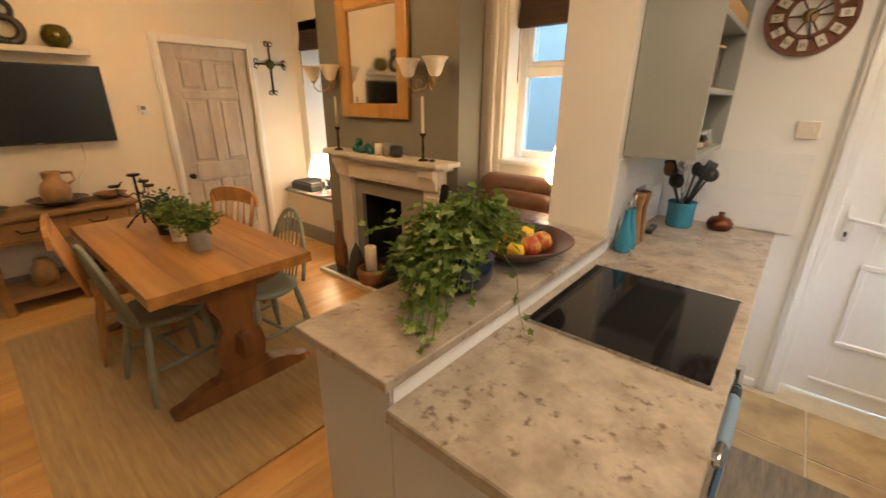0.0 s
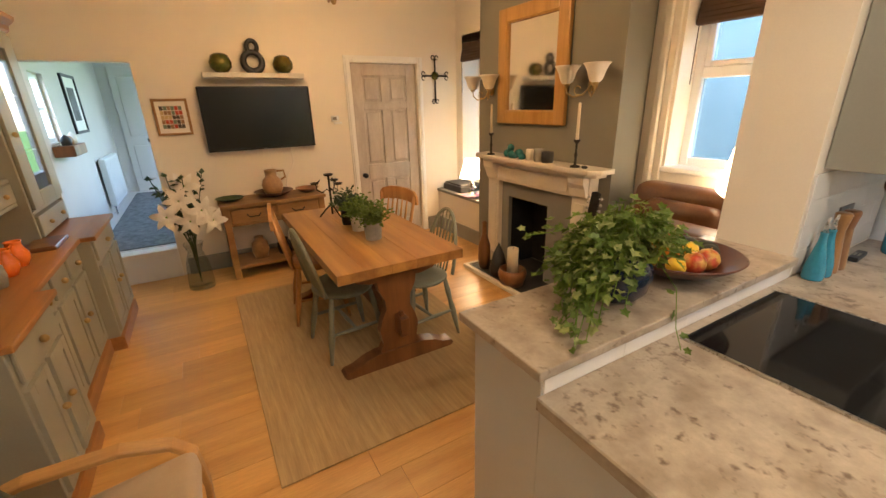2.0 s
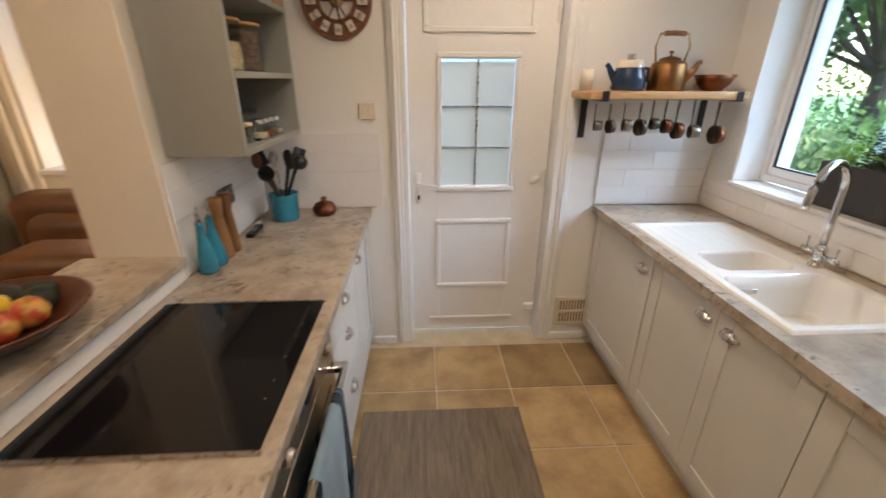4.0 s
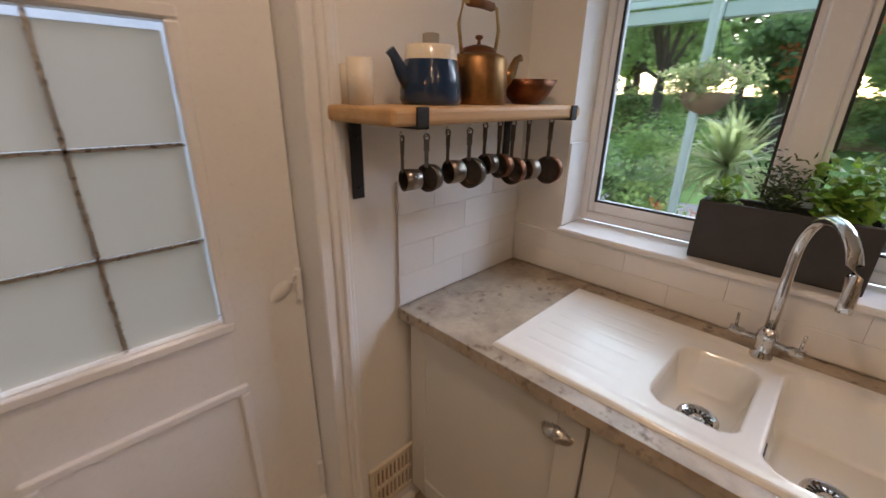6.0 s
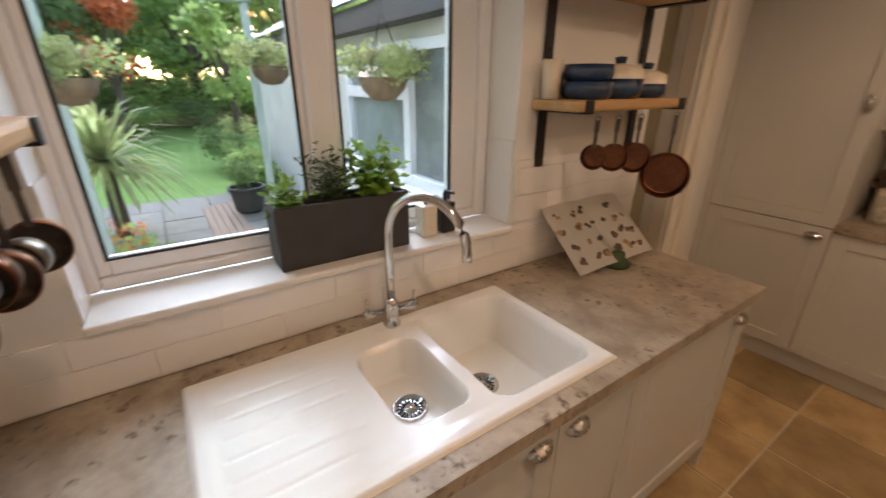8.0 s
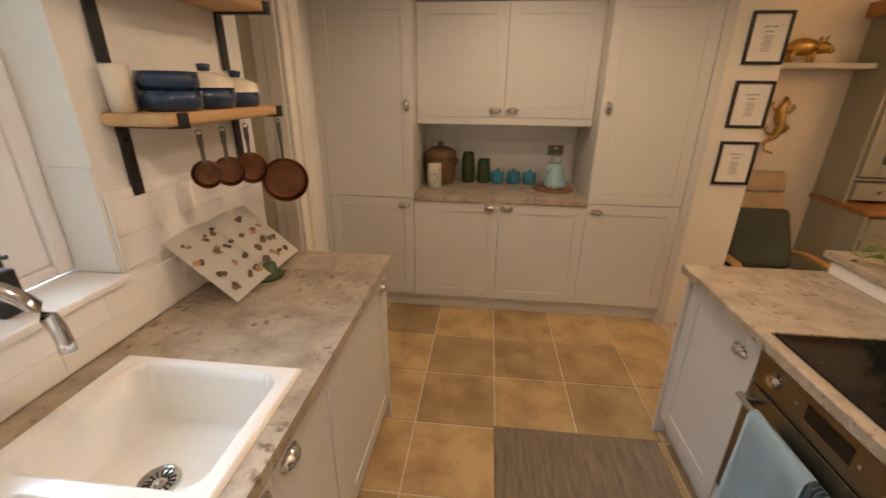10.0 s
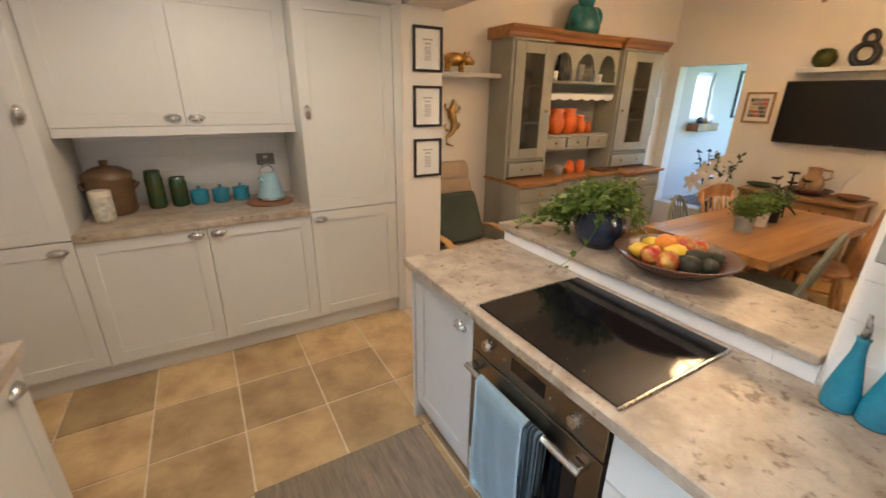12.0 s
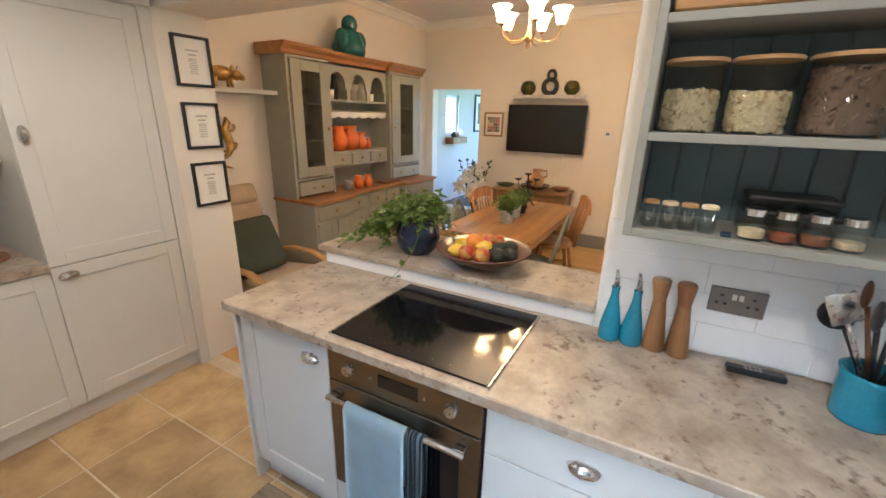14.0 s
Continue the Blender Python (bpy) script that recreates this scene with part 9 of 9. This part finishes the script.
for k in range(10):
    cloud(bm, (rr.uniform(5.0, 5.7), rr.uniform(2.9, 3.6), rr.uniform(0.0, 0.4)), 0.25, 110, 0.04, rr)
part("foliage", bm, FOL[0], s)
# spiky cordyline
s = thing("cordyline", "spiky pale green cordyline beside the lawn", "plant", (7.0, 3.2, GZ))
part("trunk", tube([(7.0, 3.2, GZ), (7.0, 3.2, 0.75)], 0.07, radii=[0.09, 0.06], seg=9), BARK, s)
bm = bmesh.new()
for k in range(190):
    a, e = rr.uniform(0, 6.283), rr.uniform(-0.5, 1.4)
    d = Vector((math.cos(a) * math.cos(e), math.sin(a) * math.cos(e), math.sin(e)))
    p0, L_ = Vector((7.0, 3.2, 0.78)), rr.uniform(0.65, 1.15)
    sd = d.cross(Vector((0, 0, 1))).normalized() * 0.024
    p1 = p0 + d * L_ * 0.6
    p2 = p0 + d * L_ + Vector((0, 0, -0.16 * L_ - 0.10))
    a_, b_, c_, d_, e_ = (bm.verts.new(v) for v in (p0 - sd, p0 + sd, p1 + sd, p1 - sd, p2))
    bm.faces.new((a_, b_, c_, d_))
    bm.faces.new((d_, c_, e_))
part("leaves", bm, FOL[3], s)
# hanging baskets
def basket(at, label, seed):
    b = thing("hanging_basket", label, "hanging basket", at)
    x, y, z = at
    rr = random.Random(seed)
    part("bowl", lathe([(0, -0.16), (0.08, -0.15), (0.15, -0.08), (0.18, 0), (0.16, 0), (0, -0.02)], at, 20), FENCE, b, smooth=True)
    bm = bmesh.new()
    for k in range(9):
        cloud(bm, (x + rr.gauss(0, 0.10), y + rr.gauss(0, 0.10), z + 0.07 + 0.05 * rr.random()), 0.16, 150, 0.024, rr)
    part("foliage", bm, FOL[3], b)
    bm = bmesh.new()
    for k in range(40):
        cloud(bm, (x + rr.gauss(0, 0.12), y + rr.gauss(0, 0.12), z + 0.10 + 0.08 * rr.random()), 0.02, 5, 0.018, rr)
    part("blooms", bm, FOL[5], b)
    for k in range(3):
        a = k * 2.094
        part("chain", tube([(x + 0.17 * math.cos(a), y + 0.17 * math.sin(a), z), (x, y, z + 0.42)], 0.003, seg=4), IRON, b)
    part("hanger", tube([(x, y, z + 0.42), (x, y, 2.36)], 0.004, seg=4), IRON, b)


basket((POSTX + 0.05, POSTY - 0.04, 1.60), "hanging basket of white and yellow flowers under the canopy", 81)
basket((5.45, 1.66, 1.72), "hanging basket of pale flowers by the canopy post", 82)
basket((4.0, 1.24, 1.62), "hanging basket of cream flowers on the outbuilding", 83)
bd = thing("garden_planter", "dark grey tapered planter with a leafy plant on the patio", "planter", (7.3, 1.78, GZ))
part("pot", lathe([(0, 0), (0.15, 0), (0.18, 0.04), (0.22, 0.30), (0.245, 0.32), (0.245, 0.36), (0.21, 0.36), (0.20, 0.30), (0, 0.29)], (7.3, 1.78, GZ + 0.045), 22), TROUGH, bd, smooth=False)
bm = bmesh.new()
for k in range(7):
    cloud(bm, (7.3 + rr.gauss(0, 0.12), 1.78 + rr.gauss(0, 0.12), 0.33 + 0.28 * rr.random()), 0.16, 90, 0.035, rr)
part("foliage", bm, FOL[2], bd)
dk = thing("timber_decking", "weathered reddish timber boards lying on the patio", "decking", (7.0, 2.1, GZ))
for k in range(5):
    part("board", one((6.1 + 0.05 * k, 1.92 + 0.085 * k, GZ + 0.045), (7.9 - 0.04 * k, 2.0 + 0.085 * k, GZ + 0.07), 0.004), DECK, dk)
fe = thing("garden_fence", "brown boarded fence at the garden's end", "fence", (22, 3, GZ))
for k in range(60):
    part("board", one((22.5, -8 + k * 0.4, GZ), (22.53, -8 + k * 0.4 + 0.39, 1.7), 0), FENCE, fe)

# ---- lamps of the place ----
for x, y in ((1.0, 0.55), (1.15, 2.45), (0.42, 1.45)):
    dl = thing("downlight", "small round recessed downlight in the kitchen ceiling", "lamp", (x, y, KC), group="kitchen downlights")
    part("rim", lathe([(0.035, -0.002), (0.045, -0.006), (0.045, 0.0)], (x, y, KC - 0.001), 20), STEEL, dl)
    part("lens", lathe([(0, -0.003), (0.034, -0.003)], (x, y, KC - 0.001), 20), DOWNL, dl)
    lamp("downlight_lamp", "SPOT", 4.3, SOFTW, (x, y, KC - 0.012), (x, y, 0), 0.035, 172)

# ---- pieces of the floors ----
def piece_mesh(name, sx, sy, h, bev, mat):
    bm = box(bmesh.new(), (0, 0, -h), (sx, sy, 0), bev)
    me = bpy.data.meshes.new(name)
    bm.to_mesh(me)
    bm.free()
    me.materials.append(mat)
    return me


rng = random.Random(4)
PX, PY = 0.411, 0.405
for i in range(-2, 5):
    for j in range(-1, 9):
        x0, y0 = 0.683 + i * PX, -0.238 + j * PY
        if x0 + PX < -0.2 or x0 > 2.3 or y0 + PY > 3.35:
            continue
        key = "stone_tile_mesh"
        me = bpy.data.meshes.get(key) or piece_mesh(key, PX - 0.009, PY - 0.009, 0.006, 0.003, LIME)
        t = new("tile", me)
        t.parent = floor_k
        t.location = (x0 + 0.003, y0 + 0.003, rng.uniform(-0.001, 0.001))
        t.scale = (1, 1, 1)
BW = 0.19
for i in range(22):
    x0 = -0.245 - BW * (i + 1)
    y = -1.0 - rng.uniform(0, 1.2)
    n = 0
    while y < 3.2:
        ln = rng.choice((1.2, 1.5, 1.8))
        if y < -1.0:
            ln, y = max(0.3, round(y + ln + 1.0, 1)), -1.0
        if y + ln > 3.2:
            ln = round(max(3.2 - y, 0.1), 1)
        key = "board_mesh_%d" % round(ln * 10)
        me = bpy.data.meshes.get(key) or piece_mesh(key, BW - 0.0008, ln - 0.001, 0.014, 0.001, OAKF)
        t = new("floor_board", me)
        t.parent = floor_d
        t.location = (x0, y, rng.uniform(-0.0006, 0.0006))
        y += ln


def tiled(name, parent, axis, at, sign, a0, a1, z0, z1, tw=0.30, th=0.10, skip=None):
    """Glazed tiles in running bond on a wall; the rows run from the foot up."""
    row = 0
    z = z0
    while z < z1 - 0.02:
        zt = min(z + th, z1)
        a = a0 - (tw / 2 if row % 2 else 0)
        while a < a1 - 0.005:
            lo, hi = max(a, a0), min(a + tw, a1)
            if hi - lo > 0.012 and not (skip and skip(lo, hi, z, zt)):
                key = "glazed_%s_%d_%d" % (axis, round((hi - lo) * 1000), round((zt - z) * 1000))
                me = bpy.data.meshes.get(key)
                if me is None:
                    d, L_, H_ = 0.008, hi - lo - 0.0006, zt - z - 0.0006
                    bm = box(bmesh.new(), (0, 0, 0), (d, L_, H_) if axis == "x" else (L_, d, H_), 0.0009)
                    me = bpy.data.meshes.new(key)
                    bm.to_mesh(me)
                    bm.free()
                    me.materials.append(METRO)
                t = new("tile", me)
                t.parent = parent
                base = at if sign > 0 else at - 0.008
                t.location = (base, lo + 0.0003, z + 0.0003) if axis == "x" else (lo + 0.0003, base, z + 0.0003)
            a += tw
        z += th
        row += 1


W = bpy.data.objects
tiled("t", W["wall_kitchen_window"], "x", 2.238, -1, 0.95, 2.86 + 0.195, 0.915, 1.07, 0.30, 0.077)
tiled("t", W["wall_kitchen_window"], "x", 2.238, -1, 0.83, 1.61, 1.10, 1.33, 0.30, 0.10)
tiled("t", W["wall_kitchen_door"], "y", 3.058, -1, 1.61, 2.225, 0.915, 1.315, 0.30, 0.10)
tiled("t", W["wall_kitchen_door"], "y", 3.058, -1, -0.225, 0.40, 0.915, 1.33, 0.30, 0.10)
tiled("t", W["wall_pier"], "x", -0.238, 1, 2.20, 3.05, 0.915, 1.33, 0.30, 0.10)
tiled("t", W["wall_half"], "x", -0.236, 1, 0.89, 2.19, 0.911, 0.968, 0.30, 0.057)
tiled("t", W["wall_kitchen_back"], "y", -0.799, 1, 0.53, 1.68, 0.915, 1.36, 0.30, 0.10)
